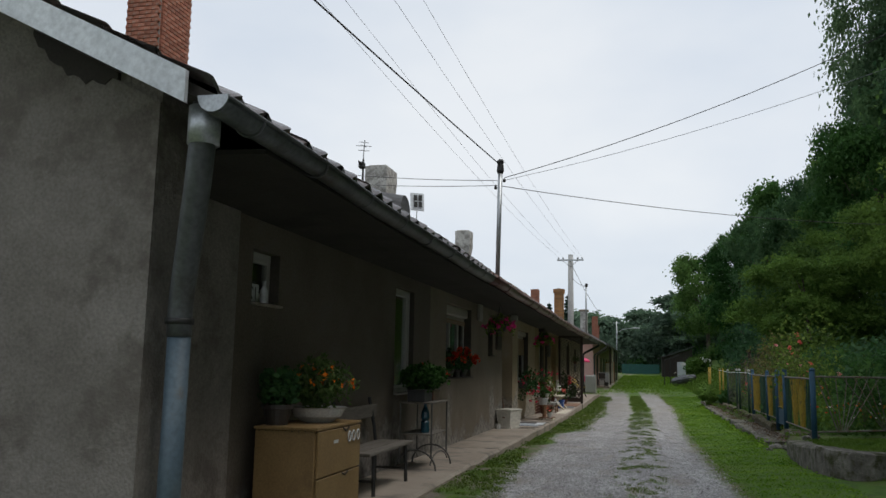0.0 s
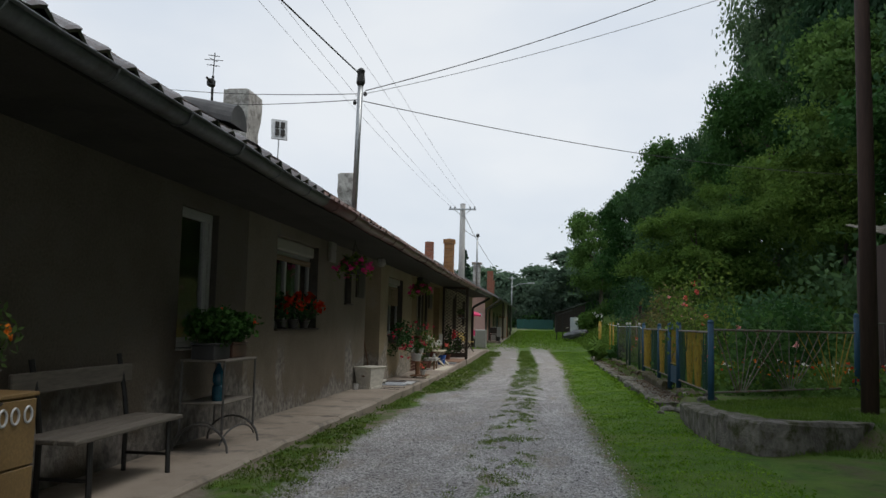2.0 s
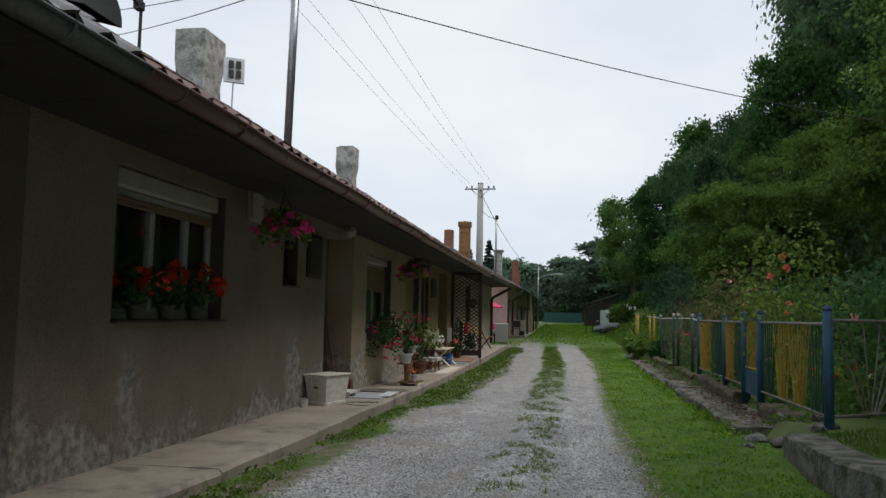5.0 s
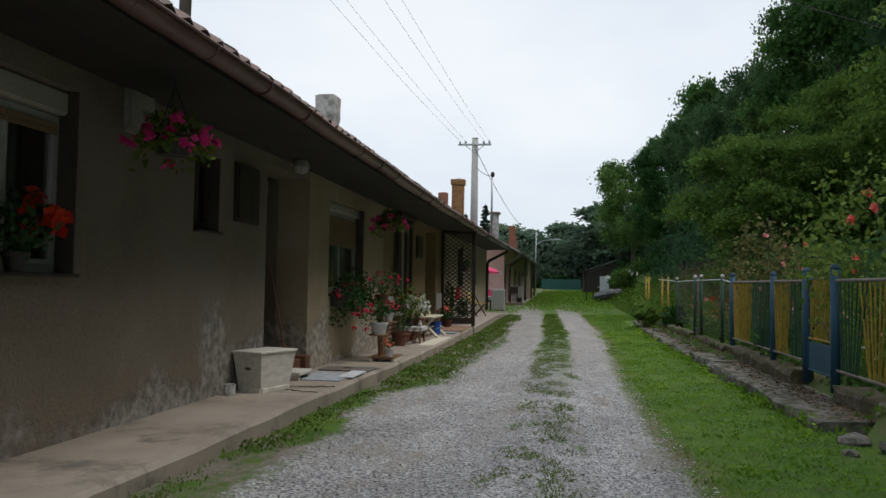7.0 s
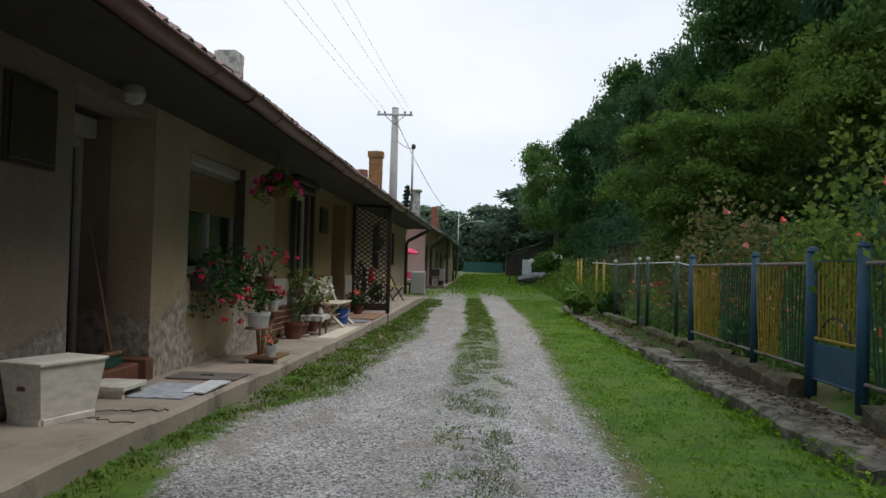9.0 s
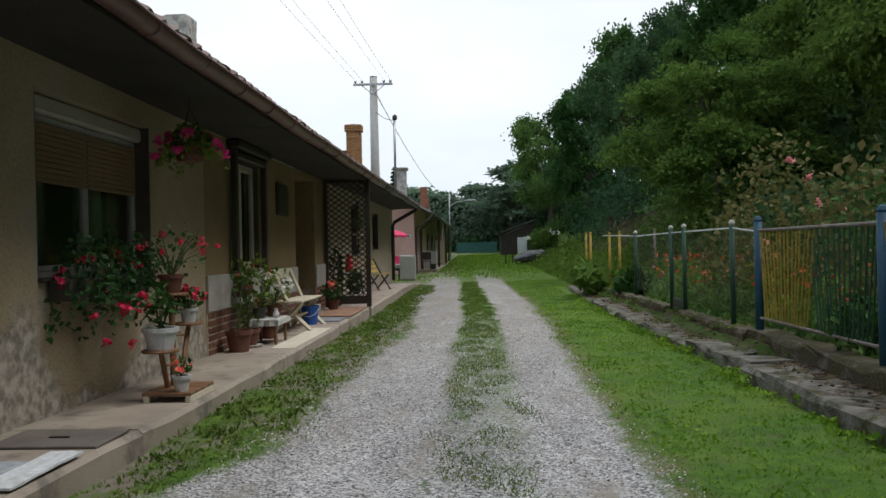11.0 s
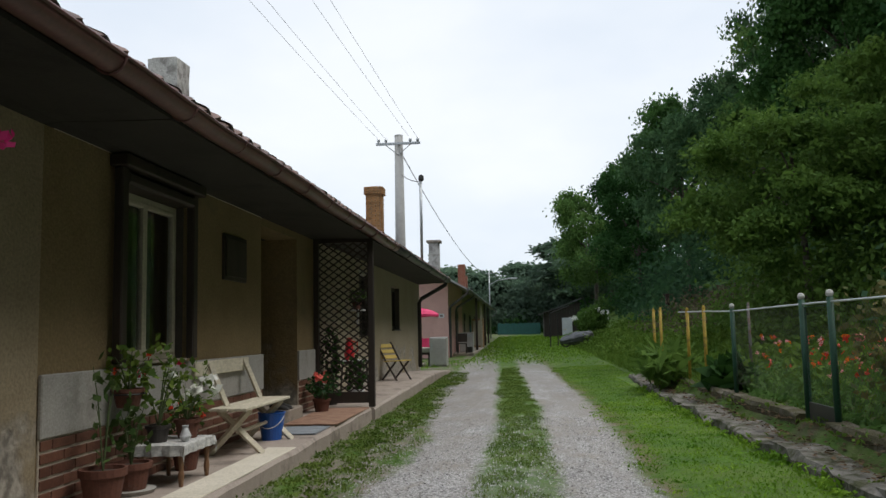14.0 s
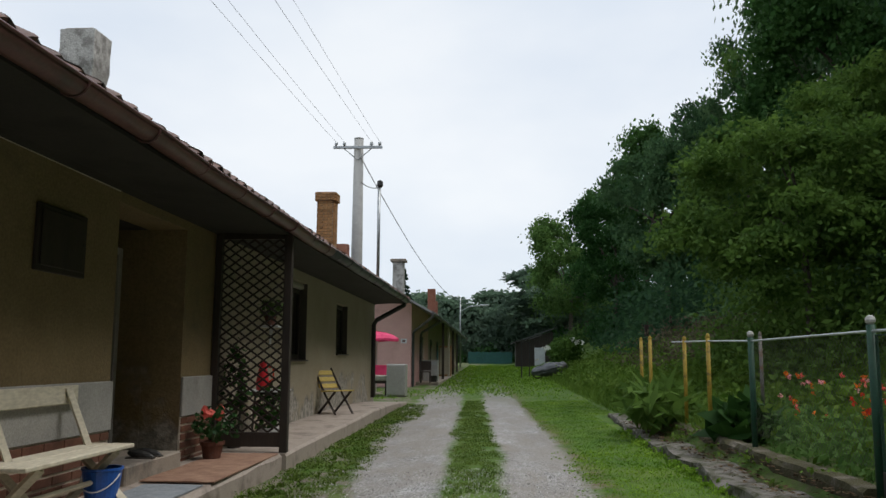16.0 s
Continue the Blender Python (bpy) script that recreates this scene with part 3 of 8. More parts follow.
def crack(x0, y0, x1, y1, seed, width=0.014):
    """A jagged dirt-filled crack lying in the concrete."""
    rr = random.Random(seed)
    bm = bmesh.new()
    n = 14
    rows = []
    for i in range(n + 1):
        t = i / n
        x = x0 + (x1 - x0) * t + rr.uniform(-0.02, 0.02)
        y = y0 + (y1 - y0) * t + rr.uniform(-0.05, 0.05)
        w = width * rr.uniform(0.3, 1.3) * (0.3 + t)
        z = pave(y) + 0.004
        rows.append([bm.verts.new((x, y - w, z)), bm.verts.new((x, y + w, z)), bm.verts.new((x, y + w * 0.4, z - 0.015)), bm.verts.new((x, y - w * 0.4, z - 0.015))])
    for a, b in zip(rows, rows[1:]):
        for k in range(4):
            bm.faces.new((a[k], a[(k + 1) % 4], b[(k + 1) % 4], b[k]))
    setting(finish("pavement_crack", bm, M_CRACK), "jagged dirt-filled crack in the concrete", "crack")


crack(-3.0, 17.75, -2.5, 17.55, 2, 0.007)
crack(-2.95, 17.95, -2.48, 18.12, 3, 0.010)

# ---- walls with openings ----
def wall_sheet(name, x0, x1, y0, y1, z0, z1, holes, material, label, cuts=()):
    """A wall along y with holes (y0, y1, z0, z1) right through."""
    ys = sorted({y0, y1, *[h[0] for h in holes], *[h[1] for h in holes], *cuts})
    zs = sorted({z0, z1, *[h[2] for h in holes], *[h[3] for h in holes]})
    ys = [y for y in ys if y0 <= y <= y1]
    zs = [z for z in zs if z0 <= z <= z1]
    bm = bmesh.new()
    cache = {}

    def vert(x, y, z):
        k = (round(x, 4), round(y, 4), round(z, 4))
        if k not in cache:
            cache[k] = bm.verts.new(k)
        return cache[k]

    def solid(i, j):
        if not (0 <= i < len(ys) - 1 and 0 <= j < len(zs) - 1):
            return False
        cy, cz = (ys[i] + ys[i + 1]) / 2, (zs[j] + zs[j + 1]) / 2
        return not any(h[0] < cy < h[1] and h[2] < cz < h[3] for h in holes)

    for i in range(len(ys) - 1):
        for j in range(len(zs) - 1):
            if not solid(i, j):
                continue
            a, b, c, d = ys[i], ys[i + 1], zs[j], zs[j + 1]
            for x in (x0, x1):
                bm.faces.new([vert(x, a, c), vert(x, b, c), vert(x, b, d), vert(x, a, d)])
            if not solid(i - 1, j):
                bm.faces.new([vert(x0, a, c), vert(x1, a, c), vert(x1, a, d), vert(x0, a, d)])
            if not solid(i + 1, j):
                bm.faces.new([vert(x0, b, c), vert(x1, b, c), vert(x1, b, d), vert(x0, b, d)])
            if not solid(i, j - 1):
                bm.faces.new([vert(x0, a, c), vert(x1, a, c), vert(x1, b, c), vert(x0, b, c)])
            if not solid(i, j + 1):
                bm.faces.new([vert(x0, a, d), vert(x1, a, d), vert(x1, b, d), vert(x0, b, d)])
    return setting(finish(name, bm, material), label, "wall")


EAVE = 2.9
OPEN = {  # y0, y1, z0, z1
    "small": (5.92, 6.44, 1.87, 2.33), "one": (9.92, 10.82, 1.02, 2.40), "two": (12.75, 14.75, 1.18, 2.42),
    "narrow": (16.48, 17.02, 1.60, 2.32), "three": (20.66, 22.62, 0.98, 2.33), "four": (25.05, 26.35, 0.92, 2.42),
    "five": (34.6, 35.9, 1.06, 2.40), "six": (38.6, 39.9, 1.18, 2.26),
}
DOOR_A = (18.25, 19.76, -0.2, 2.46)
DOOR_B = (28.62, 30.2, -0.2, 2.46)
TH = 0.42
wall_sheet("wall_front_1", WALL - TH, WALL, 4.3, 11.7, -0.2, EAVE, [OPEN["small"], OPEN["one"]], M_WALLDARK, "dark brown-grey old rendered wall, partly shade in its colour")
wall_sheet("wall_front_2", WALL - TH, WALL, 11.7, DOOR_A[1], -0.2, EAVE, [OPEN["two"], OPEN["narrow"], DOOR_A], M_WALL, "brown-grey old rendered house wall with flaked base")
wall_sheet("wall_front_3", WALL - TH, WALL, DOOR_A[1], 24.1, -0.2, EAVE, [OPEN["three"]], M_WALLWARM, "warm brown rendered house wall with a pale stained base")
wall_sheet("wall_front_4", WALL - TH, WALL, 24.1, 31.1, -0.2, EAVE, [OPEN["four"], DOOR_B], M_OCHRE, "ochre yellow rendered house wall above a grey dado")
wall_sheet("wall_front_5", WALL - TH, WALL, 31.1, 44.1, -0.2, EAVE, [OPEN["five"], OPEN["six"]], M_BEIGE, "beige rendered house wall stained near its base")
wall_sheet("wall_patch", WALL + 0.002, WALL + 0.03, 4.32, 5.62, pave(5) + 0.0, EAVE, [], M_GABLE, "lighter thick render patch beside the gable")
# grey dado with a shallow ledge
for a, b in ((24.1, 25.05), (26.35, DOOR_B[0]), (DOOR_B[1], 31.1)):
    setting(finish("trim", Box(WALL + 0.002, WALL + 0.035, a + 0.002, b - 0.002, 0.50, 0.91, bevel=0.008), M_DADO), "grey rendered dado with a ledge", "trim")
setting(finish("trim", Box(WALL + 0.002, WALL + 0.03, 25.052, 26.348, 0.50, 0.90, bevel=0.008), M_DADO), "grey rendered dado under the window", "trim")

ROOF_E, RIDGE_X = -2.36, -7.5


def pitch(y):
    return float(np.interp(y, (3.5, 12, 18, 24, 44), (0.50, 0.62, 0.61, 0.53, 0.51)))


def eave_z(y):
    return float(np.interp(y, (3.5, 8, 18, 24, 32, 44), (2.80, 2.74, 2.70, 2.66, 2.67, 2.72)))


def roof_z(x, y):
    top = eave_z(y) + pitch(y) * (ROOF_E - RIDGE_X)
    return eave_z(y) + pitch(y) * (ROOF_E - x) if x >= RIDGE_X else top - pitch(y) * (RIDGE_X - x)


def gable(name, y0, y1, x1, material, label, zlow=-0.3):
    bm = bmesh.new()
    prof = [(x1, zlow), (x1, roof_z(x1, y0) - 0.12), (RIDGE_X, roof_z(RIDGE_X, y0) - 0.12), (-12.2, roof_z(-12.2, y0) - 0.12), (-12.2, zlow)]
    a = [bm.verts.new((x, y0, z)) for x, z in prof]
    b = [bm.verts.new((x, y1, z)) for x, z in prof]
    bm.faces.new(a)
    bm.faces.new(b[::-1])
    for k in range(5):
        bm.faces.new((a[k], a[(k + 1) % 5], b[(k + 1) % 5], b[k]))
    return setting(finish(name, bm, material), label, "wall")


gable("wall_gable_1", 3.95, 4.298, -2.95, M_GABLE, "rough grey-brown rendered gable wall")
bm = bmesh.new()
coat = [(-3.62, -0.3), (-2.952, -0.3), (-2.952, roof_z(-2.952, 3.95) - 0.2), (-3.62, roof_z(-3.62, 3.95) - 0.2)]
ca = [bm.verts.new((x, 3.93, z)) for x, z in coat]
cb_ = [bm.verts.new((x, 3.949, z)) for x, z in coat]
bm.faces.new(ca)
bm.faces.new(cb_[::-1])
for k in range(4):
    bm.faces.new((ca[k], ca[(k + 1) % 4], cb_[(k + 1) % 4], cb_[k]))
setting(finish("wall_coat", bm, M_GABLE), "thicker rough render coat at the gable corner", "wall")
# Dark sheet on the gable, drawn for the shadow in the broken plaster.
bm = bmesh.new()
top_l, low_l = [], []
for k in range(15):
    x = -3.86 + 0.62 * k / 14
    zt = roof_z(x, 3.95) - 0.15
    low = zt - 0.03 - 0.13 * math.sin(math.pi * k / 14) ** 0.7 - 0.02 * math.sin(k * 2.3)
    top_l.append((x, zt))
    low_l.append((x, low))
ring = top_l + low_l[::-1]
ra = [bm.verts.new((x, 3.922, z)) for x, z in ring]
rb = [bm.verts.new((x, 3.948, z)) for x, z in ring]
for k in range(14):
    bm.faces.new((ra[k], ra[k + 1], ra[28 - k], ra[29 - k]))
for k in range(30):
    bm.faces.new((ra[k], ra[(k + 1) % 30], rb[(k + 1) % 30], rb[k]))
setting(finish("trim", bm, M_SOFFIT), "dark sheet as shaded gap of broken plaster under the barge", "trim")
gable("wall_gable_2", 43.9, 44.09, WALL - TH - 0.005, M_BEIGE, "beige rendered far gable wall")
setting(finish("wall_back", Box(-12.3, -12.0, 4.3, 43.9, -0.3, 3.0), M_GABLE), "rendered back wall of the row house", "wall")
setting(finish("wall_inner", Box(-7.6, -7.4, 4.3, 43.9, -0.3, 2.9), M_INSIDE), "dim-coloured inner wall of the row house", "wall")
setting(finish("ceiling", Box(-12.0, WALL - TH - 0.003, 4.3, 43.9, 2.86, 2.94), M_INSIDE), "dim-coloured inner ceiling of the row house", "ceiling")
setting(finish("floor", Box(-12.0, WALL - TH - 0.003, 4.3, 43.9, -0.2, 0.1), M_INSIDE), "dim-coloured inner floor of the row house", "floor")
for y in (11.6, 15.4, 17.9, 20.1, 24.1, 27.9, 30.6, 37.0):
    setting(finish("wall_partition", Box(-7.4, WALL - TH - 0.003, y, y + 0.12, 0.1, 2.86), M_INSIDE), "dim-coloured partition wall inside the house", "wall")


# ---- roof ----
def roof_body():
    bm = bmesh.new()
    ys = [3.5, 6, 8, 10, 12, 20, 30, 40, 44.3]
    rows = []
    for y in ys:
        rows.append([bm.verts.new(p) for p in (
            (ROOF_E + 0.02, y, eave_z(y) - 0.05), (RIDGE_X, y, roof_z(RIDGE_X, y) - 0.05), (-12.7, y, roof_z(-12.7, y) - 0.05),
            (-12.7, y, roof_z(-12.7, y) - 0.12), (RIDGE_X, y, roof_z(RIDGE_X, y) - 0.12), (ROOF_E + 0.02, y, eave_z(y) - 0.11))])
    for a, b in zip(rows, rows[1:]):
        for k in range(6):
            bm.faces.new((a[k], a[(k + 1) % 6], b[(k + 1) % 6], b[k]))
    bm.faces.new(rows[0])
    bm.faces.new(rows[-1][::-1])
    return bm


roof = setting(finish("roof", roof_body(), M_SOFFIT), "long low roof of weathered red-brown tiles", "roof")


def tile_mesh(name, w, length, material, wave):
    """One roof tile along -x: a pan with raised roll and a thick front lip."""
    cols = 7
    bm = bmesh.new()
    top, low = [], []
    for i, (x, dz) in enumerate(((0.0, 0.0), (-0.03, 0.006), (-length, 0.0))):
        rt, rl = [], []
        for k in range(cols):
            u = k / (cols - 1)
            z = wave * (0.5 + 0.5 * math.cos(2 * math.pi * u)) ** 1.6 + dz
            rt.append(bm.verts.new((x, (u - 0.5) * w, z + 0.022)))
            rl.append(bm.verts.new((x, (u - 0.5) * w, z)))
        top.append(rt)
        low.append(rl)
    for a, b in zip(top, top[1:]):
        for k in range(cols - 1):
            bm.faces.new((a[k], a[k + 1], b[k + 1], b[k]))
    for k in range(cols - 1):
        bm.faces.new((low[0][k], low[0][k + 1], top[0][k + 1], top[0][k]))
    me = bpy.data.meshes.new(name)
    bmesh.ops.recalc_face_normals(bm, faces=bm.faces)
    bm.to_mesh(me)
    bm.free()
    me.materials.append(material)
    return me


def lay_matrix(y, row, k_len, jit):
    s = pitch(y)
    x = ROOF_E - row * k_len * math.cos(math.atan(s))
    ang = math.degrees(math.atan(s)) - 2.2
    return pose(x + jit[0], y, roof_z(x, y) - 0.03 + jit[1], jit[2], ang, jit[3])


TILE_A = tile_mesh("tile", 0.31, 0.42, M_SHEET, 0.05)
TILE_B = tile_mesh("tile", 0.235, 0.40, M_TILE, 0.035)
tr = random.Random(4)
rest_v, rest_f = [], []
laid = 0
for row in range(17):
    y = 3.6
    while y < 44.2:
        near = y < 11.2
        w = 0.30 if near else 0.23
        k_len = 0.36 if near else 0.34
        m = lay_matrix(y, row, k_len, (tr.uniform(-0.012, 0.012), tr.uniform(-0.004, 0.006), tr.uniform(-1, 1), tr.uniform(-0.8, 0.8)))
        me = TILE_A if near else TILE_B
        if row < 2 and laid < 300:
            ob = new("tile", me)
            ob.parent = roof
            ob.matrix_basis = m
            laid += 1
        else:
            base_i = len(rest_v)
            rest_v += [m @ v.co for v in me.vertices]
            rest_f += [[base_i + i for i in p.vertices] for p in me.polygons]
        y += w
rest = bpy.data.meshes.new("tiles_upper")
rest.from_pydata(rest_v, [], rest_f)
rest.materials.append(M_TILE)
rest_ob = new("tiles_upper", rest)
rest_ob.parent = roof
tagged(rest_ob, "upper courses of weathered red-brown tiles", kind="stuff")

# barge board on the gable
bm = bmesh.new()
for x0, x1 in ((ROOF_E - 0.12, RIDGE_X),):
    z0, z1 = eave_z(3.5) + 0.04, roof_z(RIDGE_X, 3.5) - 0.02
    vs = [bm.verts.new((x, y, z + dz)) for y in (3.42, 3.45) for x, z, dz in ((x0, z0, -0.14), (x1, z1, -0.14), (x1, z1, 0.03), (x0, z0, 0.03))]
    bm.faces.new(vs[:4])
    bm.faces.new(vs[4:][::-1])
    for k in range(4):
        bm.faces.new((vs[k], vs[(k + 1) % 4], vs[4 + (k + 1) % 4], vs[4 + k]))
setting(finish("trim", bm, M_WHITEMETAL), "white sheet-metal barge board on the gable", "trim")

# plastered soffit that closes the eaves, from the wall top out to the gutter;
# the deep shade under the eaves is put into its near-black colour
M_SOFFITPL = mat("shaded_soffit_plaster", (0.02431, 0.02145, 0.01774), (0.03575, 0.03203, 0.02689), 1.6, 0.9, 0.5, 55, dirt=(0.01716, 0.01487, 0.0123), dirt_at=0.58, dirt_scale=1.4, fine_dist=0.006)


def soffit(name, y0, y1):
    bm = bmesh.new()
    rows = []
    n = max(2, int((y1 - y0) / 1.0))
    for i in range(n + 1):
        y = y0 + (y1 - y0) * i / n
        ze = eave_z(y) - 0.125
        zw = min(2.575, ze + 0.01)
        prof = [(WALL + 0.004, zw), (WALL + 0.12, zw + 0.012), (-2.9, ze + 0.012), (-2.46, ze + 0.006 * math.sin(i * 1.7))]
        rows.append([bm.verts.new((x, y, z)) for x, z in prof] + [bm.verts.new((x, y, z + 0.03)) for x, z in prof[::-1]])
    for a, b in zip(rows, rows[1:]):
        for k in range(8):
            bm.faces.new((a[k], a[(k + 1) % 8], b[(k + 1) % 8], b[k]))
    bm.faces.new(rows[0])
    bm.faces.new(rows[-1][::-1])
    return setting(finish(name, bm, M_SOFFITPL), "grey-brown plastered soffit with the eave shade in its colour", "soffit")


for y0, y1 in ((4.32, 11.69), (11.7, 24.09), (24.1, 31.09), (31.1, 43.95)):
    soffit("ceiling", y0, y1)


# ---- gutters ----
def gutter(y0, y1, material, label, x=-2.36, dz=0.0, r=0.085, zf=eave_z):
    root = thing("gutter", (x, y0, zf(y0) - 0.06 + dz), label, "gutter", "gutters along the eaves")
    bm = bmesh.new()
    n = max(2, int((y1 - y0) / 1.2))
    rows = []
    for i in range(n + 1):
        y = y0 + (y1 - y0) * i / n
        sag = 0.012 * math.sin(i * 2.1)
        c = Vector((0, y - y0, zf(y) - zf(y0) + sag))
        o = [bm.verts.new(c + Vector((r * math.cos(a), 0, r * math.sin(a)))) for a in np.linspace(math.pi, 2 * math.pi, 9)]
        q = [bm.verts.new(c + Vector(((r - 0.006) * math.cos(a), 0, (r - 0.006) * math.sin(a) + 0.002))) for a in np.linspace(2 * math.pi, math.pi, 9)]
        rows.append(o + q)
    for a, b in zip(rows, rows[1:]):
        k = len(a)
        for j in range(k):
            bm.faces.new((a[j], a[(j + 1) % k], b[(j + 1) % k], b[j]))
    bm.faces.new(rows[0])
    bm.faces.new(rows[-1][::-1])
    part("trough", bm, material, root, smooth=True)
    part("front_bead", Tube([(r, i * (y1 - y0) / n, zf(y0 + i * (y1 - y0) / n) - zf(y0) + 0.012 * math.sin(i * 2.1)) for i in range(n + 1)], 0.011, 6), material, root, smooth=True)
    y = y0 + 0.4
    while y < y1:
        c = Vector((0, y - y0, zf(y) - zf(y0)))
        part("bracket", Tube([c + Vector(((r + 0.006) * math.cos(a), 0, (r + 0.006) * math.sin(a) + 0.004)) for a in np.linspace(math.pi, 2 * math.pi, 9)], 0.008, 5), material, root)
        y += 0.95
    return root


near_gutter = gutter(3.5, 11.3, M_ZINC, "dented grey zinc gutter with rolled bead")
bm = bmesh.new()
cap_a = [bm.verts.new((0.088 * math.cos(a), -0.012, 0.088 * math.sin(a) + 0.012)) for a in np.linspace(math.pi, 2 * math.pi, 13)]
cap_b = [bm.verts.new(v.co + Vector((0, 0.01, 0))) for v in cap_a]
bm.faces.new(cap_a)
bm.faces.new(cap_b[::-1])
for k in range(13):
    bm.faces.new((cap_a[k], cap_a[(k + 1) % 13], cap_b[(k + 1) % 13], cap_b[k]))
part("end_cap", bm, M_GREYSTEEL, near_gutter, "bright soldered zinc end cap")
gutter(11.31, 33.0, M_REDGUT, "red-brown painted gutter under the tiles")
gutter(33.01, 43.3, M_ZINC, "grey zinc gutter on the far eaves")


def downpipe(at, pts, r, material, label, bands=(), outlet=None, split=None):
    root = thing("downpipe", at, label, "downpipe")
    if split:
        part("upper_pipe", Tube(pts[:split + 1], r, 14), M_ZINC, root, "bare zinc upper pipe", smooth=True)
        part("lower_pipe", Tube(pts[split:], r * 0.94, 14), material, root, "blue-grey painted lower pipe", smooth=True)
    else:
        part("pipe", Tube(pts, r, 12), material, root, smooth=True)
    for b in bands:
        part("collar", Tube([b, (b[0], b[1], b[2] - 0.035)], r + 0.012, 14), M_BLACKSTEEL, root, smooth=True)
    if outlet:
        part("outlet", Tube([outlet, (outlet[0], outlet[1], outlet[2] - 0.2)], r + 0.014, 14), M_GREYSTEEL, root, "bright zinc outlet sleeve", smooth=True)
    return root


downpipe((-2.49, 3.62, 0.05), [(0.02, 0, 2.70), (0.01, 0.0, 2.5), (-0.05, 0.08, 2.3), (-0.31, 0.42, 1.75), (-0.33, 0.44, 1.6), (-0.33, 0.45, 1.5), (-0.34, 0.46, 0.0)], 0.07, M_PIPEBLUE,
         "zinc downpipe with a blue-grey painted lower length at the corner", [(-0.33, 0.445, 1.6), (0.015, 0, 2.56)], (0.015, 0.0, 2.68), 5)
downpipe((-2.42, 43.25, 0.1), [(0.02, 0, 2.55), (0.0, 0, 2.42), (-0.75, 0.1, 2.02), (-0.82, 0.1, 1.9), (-0.82, 0.1, 0.0)], 0.06, M_BLACKSTEEL, "dark slanting downpipe at the house corner")


# ---- windows and doors ----
def curtain(bm, x, y0, y1, z0, z1, amp=0.012):
    n = int((y1 - y0) / 0.02)
    lo = [bm.verts.new((x + amp * math.sin(i * 0.9) + amp * 0.5 * math.sin(i * 0.37), y0 + (y1 - y0) * i / n, z0)) for i in range(n + 1)]
    hi = [bm.verts.new((x + amp * 0.6 * math.sin(i * 0.9), y0 + (y1 - y0) * i / n, z1)) for i in range(n + 1)]
    for k in range(n):
        bm.faces.new((lo[k], lo[k + 1], hi[k + 1], hi[k]))
    return bm


def window(name, hole, depth, frame_m, label, mullions=(0.5,), roller=0.0, blind=0.0, sill_m=None, curt=True, box_m=None, box_out=0.0):
    """A framed window set back in its hole: frame, panes, sill, roller box and blind."""
    y0, y1, z0, z1 = hole
    root = setting(thing(name, (WALL - depth, (y0 + y1) / 2, z0), label, "window"), label, "window")
    h, w = z1 - z0, (y1 - y0) / 2
    top = h - roller
    f = 0.055
    bm = bmesh.new()
    box(bm, -0.03, 0.03, -w, -w + f, 0.02, top, 0.006)
    box(bm, -0.03, 0.03, w - f, w, 0.02, top, 0.006)
    box(bm, -0.03, 0.03, -w + f, w - f, 0.02, 0.02 + f, 0.006)
    box(bm, -0.03, 0.03, -w + f, w - f, top - f, top, 0.006)
    part("window_frame", bm, frame_m, root)
    edges = [-w + f] + [-w + 2 * w * k for k in mullions] + [w - f]
    for a, b in zip(edges, edges[1:]):
        bm = bmesh.new()
        s = 0.038
        box(bm, -0.015, 0.042, a, a + s, 0.02 + f, top - f, 0.005)
        box(bm, -0.015, 0.042, b - s, b, 0.02 + f, top - f, 0.005)
        box(bm, -0.015, 0.042, a + s, b - s, 0.02 + f, 0.02 + f + s, 0.005)
        box(bm, -0.015, 0.042, a + s, b - s, top - f - s, top - f, 0.005)
        sash = part("sash", bm, frame_m, root)
        g = part("pane", Box(0.008, 0.014, a + s, b - s, 0.02 + f + s, top - f - s), M_GLASS, sash)
        g.visible_shadow = False
        if curt:
            part("curtain", curtain(bmesh.new(), -0.09, a + 0.03, a + 0.03 + (b - a) * 0.55, 0.1, top - 0.08), M_CURTAIN, root, "pale net curtain behind the glass")
        if blind:
            bm = bmesh.new()
            z = top - f - 0.004
            while z > top - f - blind:
                box(bm, 0.048, 0.06, a + 0.004, b - 0.004, z - 0.036, z, 0.005)
                z -= 0.04
            part("roller_blind", bm, M_BLIND, root, "half-lowered tan slatted roller blind")
    # Boards added to darken both sides of the recess.
    for ya, yb in ((-w, -w + 0.012), (w - 0.012, w)):
        part("reveal_board", Box(0.032, depth - 0.002, ya, yb, 0.024, h - 0.002), M_REVEAL, root, "added dark board lining the window reveal")
    if roller:
        part("roller_box", Box(-0.06, 0.1 + box_out, -w + 0.004, w - 0.004, top + 0.004, h - 0.004, bevel=0.02), box_m or M_BLINDBOX, root, "roller shutter box above the window")
    part("window_sill", Box(0.03, depth + 0.05, -w + 0.004, w - 0.004, -0.002, 0.022, bevel=0.008), sill_m or M_DARKWOOD, root, "projecting window sill")
    return root


